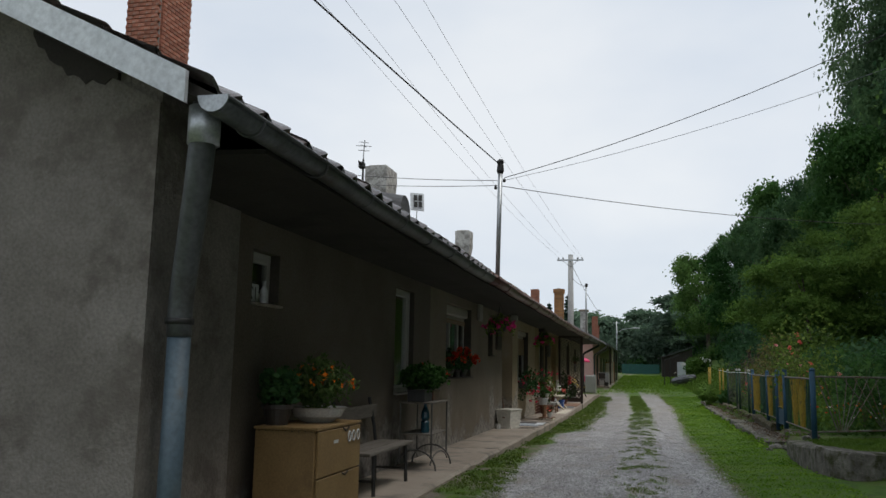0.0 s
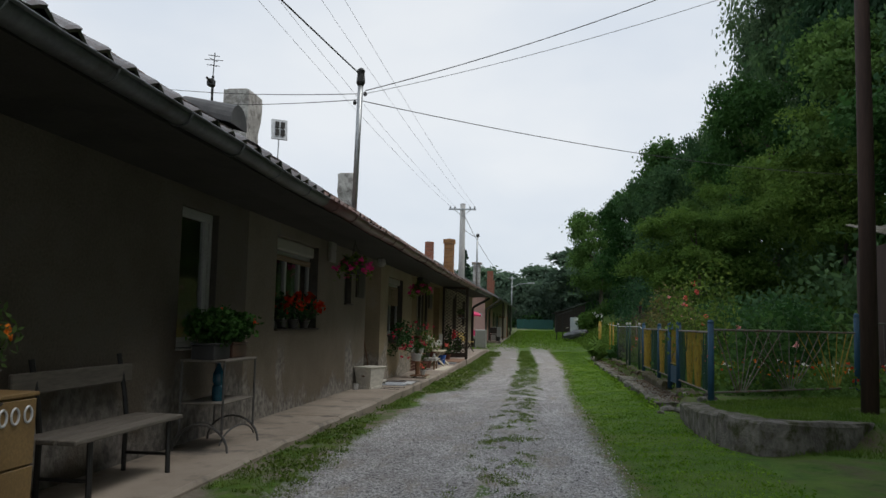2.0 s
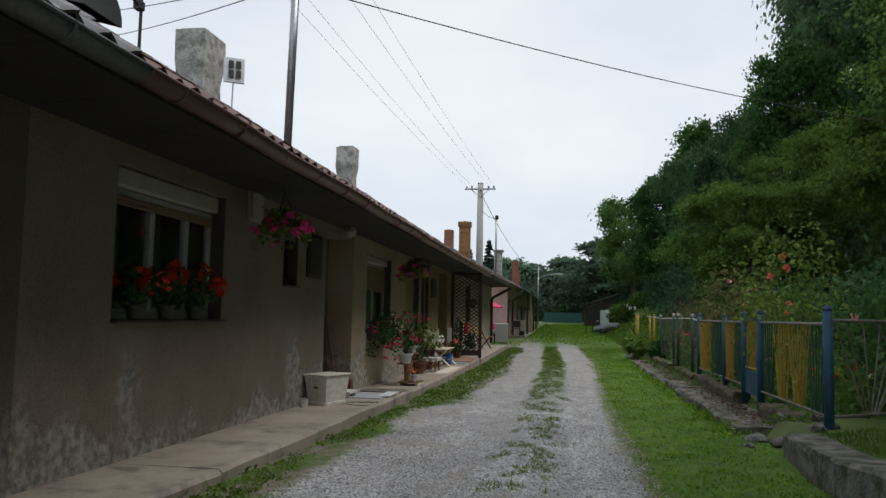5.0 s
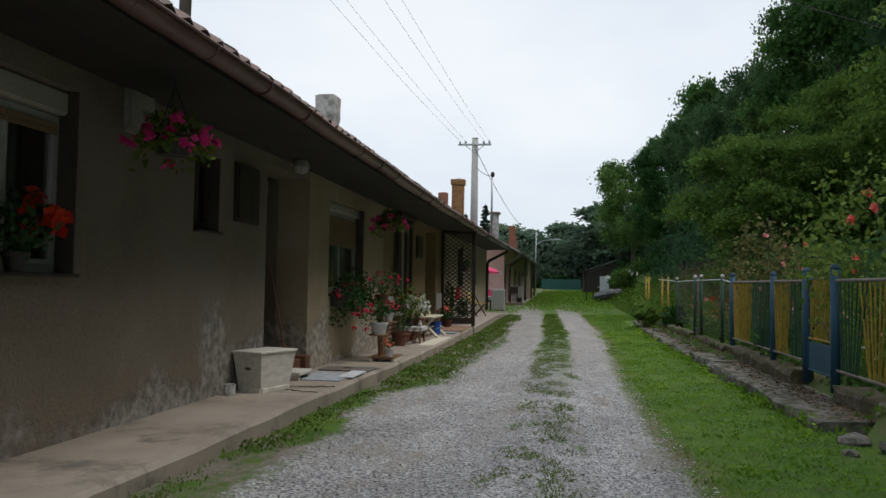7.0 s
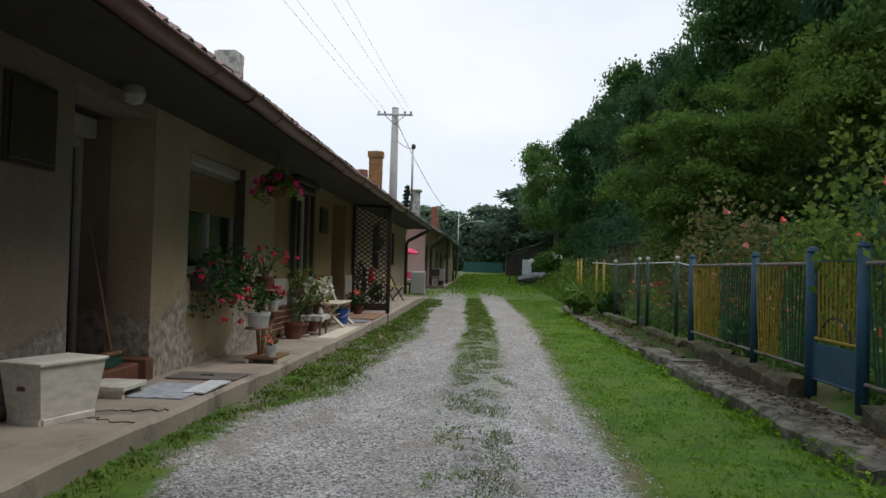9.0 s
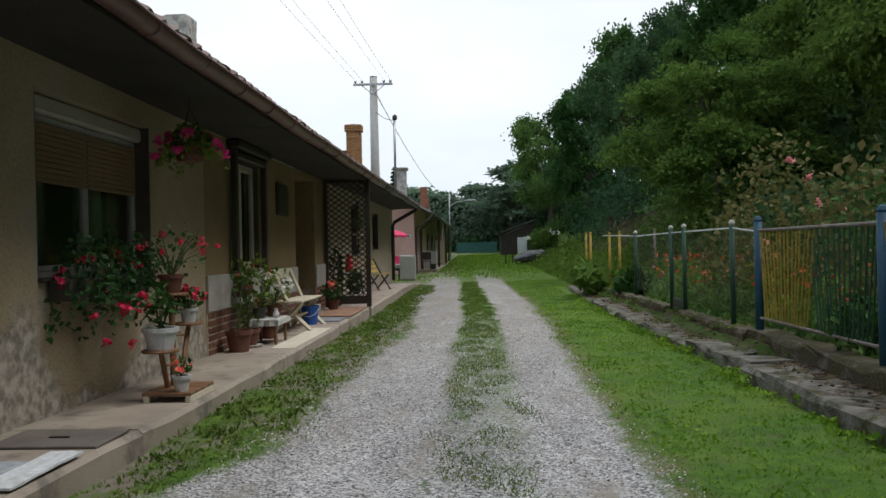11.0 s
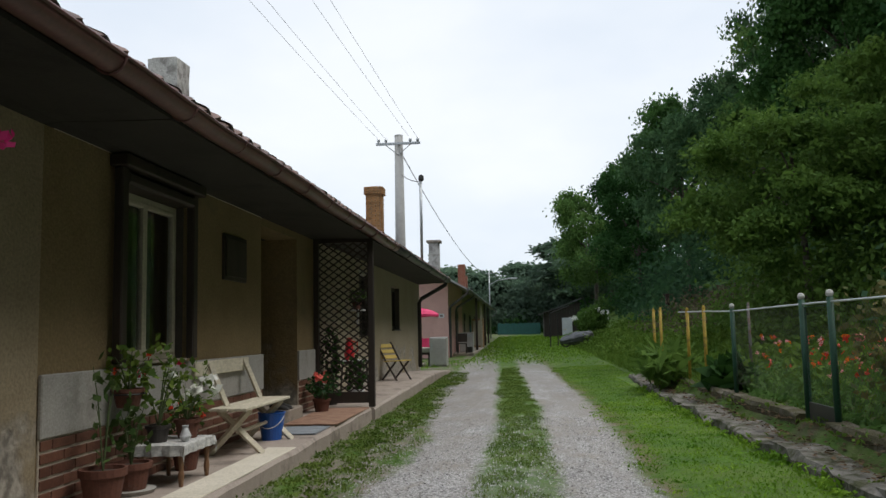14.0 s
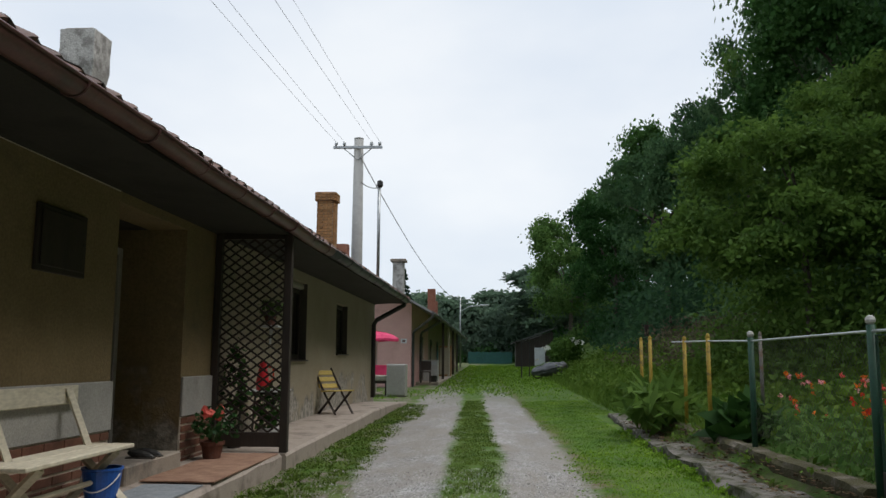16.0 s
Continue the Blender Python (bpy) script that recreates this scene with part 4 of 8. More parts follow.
window("window_1", OPEN["small"], 0.12, M_DADO, "small white-framed window with a leaning number plate", (), curt=False, sill_m=M_CONC)
window("window_2", OPEN["one"], 0.10, M_WHITE, "tall white-framed window beside the flower stand", (0.8,), sill_m=M_WHITE, curt=False)
window("window_3", OPEN["two"], 0.17, M_WHITE, "white casement window with roller box and red pelargoniums", (0.4, 0.72), 0.17, 0.06)
window("window_4", OPEN["narrow"], 0.14, M_DARKWOOD, "narrow dark-framed window in the rendered wall", (0.5,), curt=False)
window("window_5", OPEN["three"], 0.17, M_WHITE, "white casement window with half-lowered tan blinds", (0.5,), 0.14, 0.42)
window("window_6", OPEN["four"], 0.10, M_CREAMFRAME, "cream wooden window between dark shutters", (0.5,), 0.10, 0.0, M_CONC, True, M_DARKWOOD, 0.12)
window("window_7", OPEN["five"], 0.16, M_DARKWOOD, "dark-framed window of the beige wall", (0.5,), 0.1)
window("window_8", OPEN["six"], 0.14, M_DARKWOOD, "dark-framed small window of the beige wall", (0.5,))
for k, (a, b) in enumerate(((24.99, 25.05), (26.35, 26.41))):
    sh = setting(finish("shutter_post", Box(WALL + 0.036, WALL + 0.11, a - 0.02, b + 0.02, 0.94, 2.44, bevel=0.01), M_DARKWOOD), "dark stained board beside the window", "trim")
setting(finish("shutter_head", Box(WALL + 0.004, WALL + 0.16, 24.95, 26.5, 2.442, 2.54, bevel=0.012), M_DARKWOOD), "dark stained box over the window", "trim")
setting(finish("trim", Box(WALL + 0.004, WALL + 0.012, 24.2, 28.6, 2.545, 2.56), M_MORTARW), "thin pale line on the ochre wall", "trim")


def doorway(name, hole, label, leaf_m, frame_m, roller):
    """A deep porch recess with a door at its back."""
    y0, y1, _, z1 = hole
    back = WALL - 0.72
    z0 = pave(y0) + 0.16
    for yy in (y0 - 0.12, y1):
        setting(finish("wall_recess", Box(back - 0.08, WALL - TH - 0.002, yy, yy + 0.12, -0.2, 2.86), M_WALL if roller else M_OCHRE), "rendered side of the porch recess", "wall")
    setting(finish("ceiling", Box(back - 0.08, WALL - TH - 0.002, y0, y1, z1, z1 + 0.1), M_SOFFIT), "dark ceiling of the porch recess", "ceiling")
    setting(finish("wall_recess", Box(back - 0.2, back - 0.082, y0 - 0.12, y1 + 0.12, -0.2, 2.85), M_INSIDE), "dim-coloured wall behind the door", "wall")
    root = setting(thing(name, (back, (y0 + y1) / 2, z0), label, "door"), label, "door")
    w, h = (y1 - y0) / 2, z1 - z0
    bm = bmesh.new()
    box(bm, -0.05, 0.03, -w, -w + 0.08, 0, h - 0.2, 0.006)
    box(bm, -0.05, 0.03, w - 0.08, w, 0, h - 0.2, 0.006)
    box(bm, -0.05, 0.03, -w + 0.08, w - 0.08, h - 0.28, h - 0.2, 0.006)
    part("door_frame", bm, frame_m, root)
    leaf = part("door_leaf", Box(-0.045, -0.005, -w + 0.085, w - 0.085, 0.01, h - 0.285, bevel=0.004), leaf_m, root)
    for a, b in ((0.12, 0.85), (1.0, h - 0.45)):
        part("door_panel", Box(-0.006, 0.008, -w + 0.22, w - 0.22, a, b, bevel=0.008), leaf_m, leaf)
    part("door_handle", Tube([(0.0, -w + 0.15, 0.95), (0.05, -w + 0.15, 0.95), (0.05, -w + 0.27, 0.95)], 0.009), M_GREYSTEEL, root)
    if roller:
        part("roller_box", Box(-0.04, 0.16, -w + 0.004, w - 0.004, h - 0.196, h - 0.004, bevel=0.02), M_BLINDBOX, root, "cream roller box over the door")
    return root


doorway("door_1", DOOR_A, "dark door in a white frame deep in the porch", M_DARKWOOD, M_WHITE, True)
doorway("door_2", DOOR_B, "brown wooden door in a deep porch recess", M_DARKWOOD, M_DADO, False)
setting(finish("step_1", Box(WALL - 0.72, WALL - 0.02, DOOR_A[0] + 0.004, DOOR_A[1] - 0.004, -0.1, pave(19) + 0.15, bevel=0.012), M_BRICKTILE), "red-brown brick threshold step of the porch", "step")
setting(finish("step_2", Box(WALL - 0.72, WALL + 0.16, DOOR_B[0] + 0.05, DOOR_B[1] - 0.3, -0.1, pave(29) + 0.16, bevel=0.015), M_CONC), "grey concrete doorstep of the porch", "step")
setting(finish("trim", Box(WALL - 0.30, WALL + 0.05, DOOR_A[1] - 0.16, DOOR_A[1] + 0.004, 0.0, pave(19.7) + 0.2, bevel=0.01), M_BRICKTILE), "red-brown brick plinth at the porch corner", "trim")

# wall boards and hatches
for y0, y1, z0, z1, mt, lab in ((17.34, 17.96, 1.75, 2.34, M_DARKWOOD, "dark brown wooden meter cupboard door on the wall"),
                                (27.32, 28.02, 1.72, 2.21, M_DARKWOOD, "dark brown wooden hatch in the ochre wall"),
                                (15.28, 15.7, 2.26, 2.62, M_DADO, "grey sheet-metal meter box under the eaves")):
    b = thing("wall_cupboard", (WALL, (y0 + y1) / 2, z0), lab, "wall cupboard")
    w, h = (y1 - y0) / 2, z1 - z0
    part("cupboard_frame", Box(0.002, 0.03, -w, w, 0, h, bevel=0.006), mt, b)
    part("cupboard_door", Box(0.032, 0.046, -w + 0.04, w - 0.04, 0.04, h - 0.04, bevel=0.005), mt, b)
    part("knob", Lathe([(0.004, 0), (0.012, 0.01), (0.004, 0.02)], 8, (0.046, w - 0.08, h / 2)), M_BLACKSTEEL, b)


# ---- chimneys ----
def brick_courses(root, w, d, h, material, course=0.075, length=0.25, gap=0.01, z0=0.0, crown=0):
    """Bricks laid in courses round a mortar core."""
    meshes = {}

    def brick(L):
        k = round(L, 3)
        if k not in meshes:
            bm = Box(-L / 2, L / 2, -0.05, 0.012, 0, course - gap, bevel=0.004)
            me = bpy.data.meshes.new("brick")
            bm.to_mesh(me)
            bm.free()
            me.materials.append(material)
            meshes[k] = me
        return meshes[k]

    n = int(h / course)
    for i in range(n):
        out = 0.0
        if crown and i >= n - crown:
            out = 0.045
        for side in range(4):
            span = (w if side % 2 == 0 else d) + 2 * out
            off = (d if side % 2 == 0 else w) / 2 + out
            x = -span / 2
            first = length / 2 if (i + side) % 2 else length
            while x < span / 2 - 0.02:
                L = min(first, span / 2 - x)
                first = length
                if L > 0.03:
                    ob = new("brick", brick(L - gap))
                    ob.parent = root
                    ob.matrix_basis = pose(0, 0, z0 + i * course, 0, 0, side * 90) @ pose(x + L / 2, -off, 0)
                x += L


def chimney(at, w, d, top, bricks, rendered, cap, label, low=None):
    z = roof_z(at[0], at[1]) - 0.15 if low is None else low
    root = thing("chimney", (at[0], at[1], z), label, "chimney", "chimneys on the roofs")
    h = top - z
    if rendered:
        bm = bmesh.new()
        rr = random.Random(int(at[1] * 7))
        lev = np.linspace(0, h, 9)
        rings = []
        for q in lev:
            o = 0.05 if q > h * 0.72 else 0.0
            pts = []
            for cx, cy in ((-1, -1), (0, -1), (1, -1), (1, 0), (1, 1), (0, 1), (-1, 1), (-1, 0)):
                pts.append(bm.verts.new((cx * (w / 2 + o) + rr.uniform(-0.018, 0.018), cy * (d / 2 + o) + rr.uniform(-0.018, 0.018), q)))
            rings.append(pts)
        for a, b in zip(rings, rings[1:]):
            for k in range(8):
                bm.faces.new((a[k], a[(k + 1) % 8], b[(k + 1) % 8], b[k]))
        bm.faces.new(rings[0][::-1])
        bm.faces.new(rings[-1])
        part("shaft", bm, M_CHIMREND, root, "flaking grey-white render")
        part("cap", Box(-w / 2 + 0.02, w / 2 - 0.02, -d / 2 + 0.02, d / 2 - 0.02, h, h + 0.05, bevel=0.015), M_MORTAR, root)
        part("flue", Box(-w / 4, w / 4, -d / 4, d / 4, h + 0.05, h + 0.075, bevel=0.01), M_BRICKRED, root)
    else:
        part("core", Box(-w / 2, w / 2, -d / 2, d / 2, 0, h - 0.02), M_MORTAR, root)
        vis = min(h, 2.1)
        brick_courses(root, w, d, vis, bricks, z0=h - vis, crown=cap)
        part("flue", Box(-w / 4, w / 4, -d / 4, d / 4, h - 0.02, h + 0.03, bevel=0.01), M_BLACKSTEEL, root)
    return root


chimney((-8.75, 12.4), 0.65, 0.9, 8.2, M_BRICKRED, False, 0, "old red brick chimney, its base smeared with mortar")
chimney((-8.35, 24.35), 0.62, 0.95, 7.6, None, True, 0, "wide grey chimney with flaking render")
chimney((-8.4, 37.3), 0.62, 0.62, 7.66, None, True, 0, "grey-white chimney with flaking render")
chimney((-4.42, 42.65), 0.38, 0.40, 5.42, M_BRICKYEL, False, 3, "slim yellow-brown brick chimney with a corbelled crown")
chimney((-9.2, 70.5), 0.6, 0.6, 8.0, M_BRICKRED, False, 0, "weathered brick chimney behind the pink ridge", 3.6)


# ---- roof fittings ----
hood = thing("roof_vent_hood", (-4.9, 14.4, roof_z(-4.9, 14.4) - 0.06), "dark half-round sheet-metal roof vent", "roof vent")
bm = bmesh.new()
prof = [(0.34 * math.cos(a), 0.34 * math.sin(a)) for a in np.linspace(0, math.pi, 13)]
a = [bm.verts.new((0.34, p[0], p[1])) for p in prof]
b = [bm.verts.new((-0.5, p[0] * 0.9, p[1] * 0.8 + 0.22)) for p in prof]
for k in range(12):
    bm.faces.new((a[k], a[k + 1], b[k + 1], b[k]))
bm.faces.new(a)
bm.faces.new(b[::-1])
part("hood", bm, mat("black_roof_sheet", (0.03, 0.03, 0.032), (0.07, 0.07, 0.07), 4, 0.5, 0.2), hood, smooth=False)

ant = thing("antenna_mast", (RIDGE_X, 20.2, roof_z(RIDGE_X, 20.2) - 0.02), "thin television antenna mast with small elements", "antenna")
part("mast", Tube([(0, 0, 0), (0, 0, 1.2)], 0.03), M_BLACKSTEEL, ant)
part("mast", Tube([(0, 0, 1.2), (0.02, 0, 1.75)], 0.012), M_BLACKSTEEL, ant)
part("clamp", Box(-0.1, 0.05, -0.12, 0.06, 0.95, 1.12, bevel=0.02), M_BLACKSTEEL, ant)
part("clamp", Tube([(-0.02, -0.3, 1.08), (0, 0.05, 1.0)], 0.025), M_BLACKSTEEL, ant)
for z, L in ((1.45, 0.16), (1.58, 0.22), (1.68, 0.14)):
    part("element", Tube([(0, -L, z - 0.03), (0, L, z + 0.03)], 0.008, 6), M_BLACKSTEEL, ant)
    part("element", Tube([(-L, 0, z + 0.02), (L, 0, z - 0.02)], 0.008, 6), M_BLACKSTEEL, ant)

pan = thing("panel_antenna", (-6.42, 21.8, roof_z(-6.42, 21.8) + 0.0), "tilted flat panel antenna on a thin stalk", "antenna")
part("stalk", Tube([(0, 0, 0), (0, 0.02, 0.72), (0, 0.06, 0.86)], 0.014), M_GREYSTEEL, pan)
tilt = pose(0, 0.05, 1.02, -8, 0, 32)
part("panel", Box(-0.2, 0.2, -0.02, 0.02, -0.24, 0.28, bevel=0.006, m=tilt), M_WHITEMETAL, pan)
for z in (-0.08, 0.12):
    for x in (-0.06, 0.08):
        part("dipole", Box(x - 0.05, x + 0.05, -0.05, -0.035, z - 0.07, z + 0.09, bevel=0.004, m=tilt), M_BLACKSTEEL, pan)

# ---- poles ----
p1 = thing("roof_pole", (-2.98, 15.5, roof_z(-2.98, 15.5) - 0.1), "grey steel roof pole with a black cable head", "pole")
H1 = 5.43 - (roof_z(-2.98, 15.5) - 0.1)
part("shaft", Tube([(0, 0, 0), (0.04, 0, H1 - 0.1)], 0.045, 12), M_GREYSTEEL, p1, smooth=True)
part("cable_head", Lathe([(0.05, 0), (0.075, 0.06), (0.06, 0.2), (0.07, 0.26), (0.03, 0.3)], 12, (0.04, 0, H1 - 0.25)), M_BLACKSTEEL, p1, "black cable entry head")
part("insulator", Lathe([(0.02, 0), (0.035, 0.03), (0.02, 0.07)], 8, (0.12, 0, H1 - 0.42)), M_BLACKSTEEL, p1)
part("insulator", Lathe([(0.02, 0), (0.035, 0.03), (0.02, 0.07)], 8, (-0.06, 0.05, H1 - 0.55)), M_BLACKSTEEL, p1)

p2 = thing("concrete_pole", (-4.0, 44.9, -0.1), "tapered concrete power pole with a steel crossarm", "pole")
part("shaft", Tube([(0, 0, 0), (0, 0, 7.6)], [0.2, 0.135], 16), M_POLECONC, p2, smooth=True)
part("crossarm", Box(-0.72, 0.72, -0.19, -0.13, 7.28, 7.36, bevel=0.006), M_GREYSTEEL, p2)
part("strut", Tube([(-0.4, -0.16, 7.28), (0, -0.14, 6.95)], 0.015), M_GREYSTEEL, p2)
part("strut", Tube([(0.4, -0.16, 7.28), (0, -0.14, 6.95)], 0.015), M_GREYSTEEL, p2)
for x in (-0.64, -0.4, 0.4, 0.64):
    part("insulator", Lathe([(0.015, 0), (0.05, 0.04), (0.045, 0.1), (0.02, 0.14)], 8, (x, -0.16, 7.36)), M_GREYSTEEL, p2)
part("cap", Lathe([(0.14, 0), (0.14, 0.03), (0.02, 0.06)], 12, (0, 0, 7.6)), M_POLECONC, p2)

lamp = thing("street_lamp", (-3.0, 42.26, roof_z(-3.0, 42.26) - 0.08), "thin steel roof pole with a dark lamp head", "street lamp")
H2 = 5.6 - (roof_z(-3.0, 42.26) - 0.08)
part("shaft", Tube([(0, 0, 0), (0, 0, H2)], 0.04, 10), M_GREYSTEEL, lamp, smooth=True)
part("lamp_head", Lathe([(0.04, 0), (0.085, 0.05), (0.07, 0.17), (0.02, 0.2)], 10, (0.02, 0, H2 - 0.12)), M_BLACKSTEEL, lamp)

lamp2 = thing("street_lamp", (-2.9, 92.5, 0.3), "thin steel lamp post with a curved arm", "street lamp")
part("shaft", Tube([(0, 0, 0), (0, 0, 6.2)], [0.07, 0.05], 10), M_GREYSTEEL, lamp2, smooth=True)
part("arm", Tube([(0, 0, 4.9), (0.7, 0, 5.3), (1.8, 0, 5.45)], 0.035, 8), M_GREYSTEEL, lamp2)
part("lamp_head", Box(1.7, 2.5, -0.12, 0.12, 5.38, 5.52, bevel=0.04), M_GREYSTEEL, lamp2)
part("crossarm", Box(-0.4, 0.4, -0.04, 0.04, 5.95, 6.02), M_GREYSTEEL, lamp2)

for (x, y, r, h, lab) in ((4.43, 14.2, 0.115, 6.8, "slim brown creosoted wooden pole in the grass"), (5.8, 16.3, 0.18, 9.0, "thick dark creosoted wooden pole beside the fence")):
    z = float(land(x, y))
    p = thing("wooden_pole", (x, y, z - 0.1), lab, "pole", "wooden poles by the garden")
    part("shaft", Tube([(0, 0, 0), (0.01, 0, h * 0.5), (0, 0, h)], [r, r * 0.92, r * 0.8], 14), M_POLEWOOD, p, smooth=True)
    part("cap", Lathe([(r * 0.85, 0), (r * 0.85, 0.04), (0.02, 0.1)], 12, (0, 0, h)), M_BLACKSTEEL, p)


# ---- overhead cables ----
def cable(a, b, sag, r, material, label):
    a, b = Vector(a), Vector(b)
    root = tagged(finish("overhead_cable", Tube([a.lerp(b, t) - Vector((0, 0, sag * 4 * t * (1 - t))) for t in np.linspace(0, 1, 25)], r, 5), material), label, "cable", "overhead cables")
    return root


TOP1 = (-2.94, 15.5, 5.36)
cable(TOP1, (-7.2, -14.0, 7.2), 0.2, 0.012, M_CABLE, "thick black cable running to the roof pole")
cable((-2.86, 15.5, 5.1), (5.8, 16.3, 8.5), 0.25, 0.008, M_CABLE, "black cable from roof pole to the wooden pole")
cable((-2.86, 15.5, 5.05), (4.43, 14.2, 6.65), 0.15, 0.005, M_CABLEGREY, "thin grey wire from roof pole to the wooden pole")
cable((-3.0, 15.5, 4.95), (11.5, 30.5, 6.5), 0.35, 0.008, M_CABLE, "sagging black cable from roof pole to the trees")
cable((-3.0, 15.5, 5.05), (-9.5, 20.8, 6.8), 0.08, 0.007, M_CABLE, "black cable from roof pole over the ridge")
cable((-3.0, 15.5, 4.95), (-8.8, 21.2, 6.5), 0.06, 0.007, M_CABLE, "black cable from roof pole over the roof")
for x0, x1 in ((-4.64, -6.5), (-4.4, -5.9), (-3.6, -5.0), (-3.36, -4.3)):
    cable((x0, 44.74, 7.38), (x1, -12.0, 9.4), 0.8, 0.004, M_CABLEGREY, "thin bare power line to the concrete pole")
cable((-3.9, 44.8, 6.9), (-2.9, 92.5, 6.1), 0.9, 0.014, M_CABLE, "black cable from the concrete pole along the lane")
cable((-3.9, 44.8, 6.2), (-2.98, 42.3, 5.5), 0.08, 0.012, M_CABLE, "black cable from the concrete pole to the lamp")


# ---- low walls on the garden side ----
def sweep_wall(name, pts, width, top, bottom, material, label, wob=0.02, seed=1):
    """A low wall of concrete along a line of points, with uneven edges."""
    rr = random.Random(seed)
    fine = []
    for p, q in zip(pts, pts[1:]):
        n = max(1, int((Vector(q) - Vector(p)).length / 0.3))
        fine += [Vector(p).lerp(Vector(q), i / n) for i in range(n)]
    fine.append(Vector(pts[-1]))
    bm = bmesh.new()
    rows = []
    for i, p in enumerate(fine):
        d = (fine[min(i + 1, len(fine) - 1)] - fine[max(i - 1, 0)]).normalized()
        s = Vector((d.y, -d.x))
        e = lambda: rr.uniform(-wob, wob)
        zt = top(p.x, p.y) if callable(top) else top
        o, q = p, p + s * width
        rows.append([bm.verts.new(v) for v in ((o.x + e(), o.y + e(), bottom), (o.x + e(), o.y + e(), zt - 0.04 + e()), (o.x + s.x * 0.03 + e(), o.y + s.y * 0.03, zt + e() * 0.6),
                                               (q.x + e(), q.y + e(), zt + e() * 0.6), (q.x + e(), q.y + e(), bottom))])
    for a, b in zip(rows, rows[1:]):
        for k in range(4):
            bm.faces.new((a[k], a[k + 1], b[k + 1], b[k]))
    bm.faces.new(rows[0])
    bm.faces.new(rows[-1][::-1])
    return setting(finish(name, bm, material), label, "low wall")


sweep_wall("wall_low_1", [(2.03, 12.2), (2.0, 13.4), (2.08, 14.6), (2.2, 15.6)], 0.36, lambda x, y: float(np.interp(y, (12.2, 13.9, 15.6), (0.40, 0.27, 0.22))), -0.4, M_KERB, "mossy low concrete wall at the garden corner", 0.02, 3)
sweep_wall("wall_low_2", [(3.95, 12.75), (3.5, 12.2), (3.05, 11.8), (2.6, 11.5), (2.3, 11.42), (2.1, 11.7), (2.03, 12.2)], 0.34, lambda x, y: 0.40 if x < 2.7 else 0.40 - 0.09 * (x - 2.7), -0.4, M_KERB, "mossy low concrete wall curving round the corner", 0.02, 4)
sweep_wall("pavement_garden", [(2.08, 17.3), (2.12, 20.0), (2.08, 22.7)], 0.6, lambda x, y: 0.045 + 0.01 * math.sin(y * 2), -0.45, M_KERB, "broken mossy concrete walk before the fence", 0.02, 5)
sweep_wall("kerb_1", [(2.14, 22.8), (2.12, 27.0), (2.1, 30.0), (2.12, 34.0), (2.25, 37.0), (2.4, 40.0)], 0.42, lambda x, y: (0.03 if y < 24.4 else -0.02) + 0.025 * math.sin(y * 3.1), -0.45, M_KERB, "broken mossy kerb along the lawn", 0.035, 6)
sweep_wall("wall_low_3", [(2.58, 16.3), (2.62, 18.7)], 0.3, 0.21, -0.4, M_FOOTING, "mossy fence footing", 0.03, 7)
sweep_wall("wall_low_4", [(2.58, 19.95), (2.6, 24.2)], 0.26, 0.215, -0.4, M_FOOTING, "mossy fence footing", 0.03, 8)
sweep_wall("wall_low_5", [(2.58, 24.2), (2.6, 27.3)], 0.22, 0.19, -0.4, M_FOOTING, "low concrete fence footing", 0.015, 9)
sweep_wall("wall_low_6", [(2.58, 28.05), (2.6, 33.0), (2.62, 36.5)], 0.2, 0.19, -0.4, M_FOOTING, "low concrete fence footing", 0.02, 10)

rs = random.Random(21)


def stone_mesh(seed, squash=0.5):
    bm = bmesh.new()
    bmesh.ops.create_icosphere(bm, subdivisions=2, radius=0.5)
    q = random.Random(seed)
    off = Vector((q.uniform(0, 50), q.uniform(0, 50), q.uniform(0, 50)))
    for v in bm.verts:
        v.co *= 1 + 0.55 * noise.noise(v.co * 2.2 + off)
        v.co.z *= squash
    me = bpy.data.meshes.new("stone")
    bm.to_mesh(me)
    bm.free()
    me.materials.append(M_STONE)
    return me


STONES = [stone_mesh(i, 0.45 + 0.1 * (i % 3)) for i in range(5)]
spots = [(2.35, 16.3, 0.55), (2.55, 15.7, 0.4), (2.2, 16.7, 0.5), (2.5, 16.9, 0.35), (2.75, 16.0, 0.45), (2.4, 18.9, 0.3), (2.55, 20.6, 0.26), (2.5, 21.6, 0.22),
         (2.45, 22.6, 0.2), (2.3, 25.3, 0.4), (2.4, 26.8, 0.35), (2.35, 29.0, 0.4), (2.2, 31.6, 0.42), (2.3, 33.4, 0.45), (2.3, 35.8, 0.5), (2.35, 38.0, 0.45),
         (2.0, 16.2, 0.3), (2.85, 16.7, 0.4), (2.6, 17.2, 0.3), (2.45, 23.6, 0.25)]
for i, (x, y, s) in enumerate(spots):
    s *= 0.5
    ob = new("stone", STONES[i % 5])
    z = max(float(land(x, y)), 0.02 if 17.3 < y < 24.4 else -9)
    ob.matrix_basis = pose(x, y, z + s * 0.08, rs.uniform(-12, 12), rs.uniform(-12, 12), rs.uniform(0, 360)) @ Matrix.Diagonal((s, s * 0.8, s, 1))
    tagged(ob, "rough dark mossy stone at the garden edge", "stone", "stones at the garden edge")

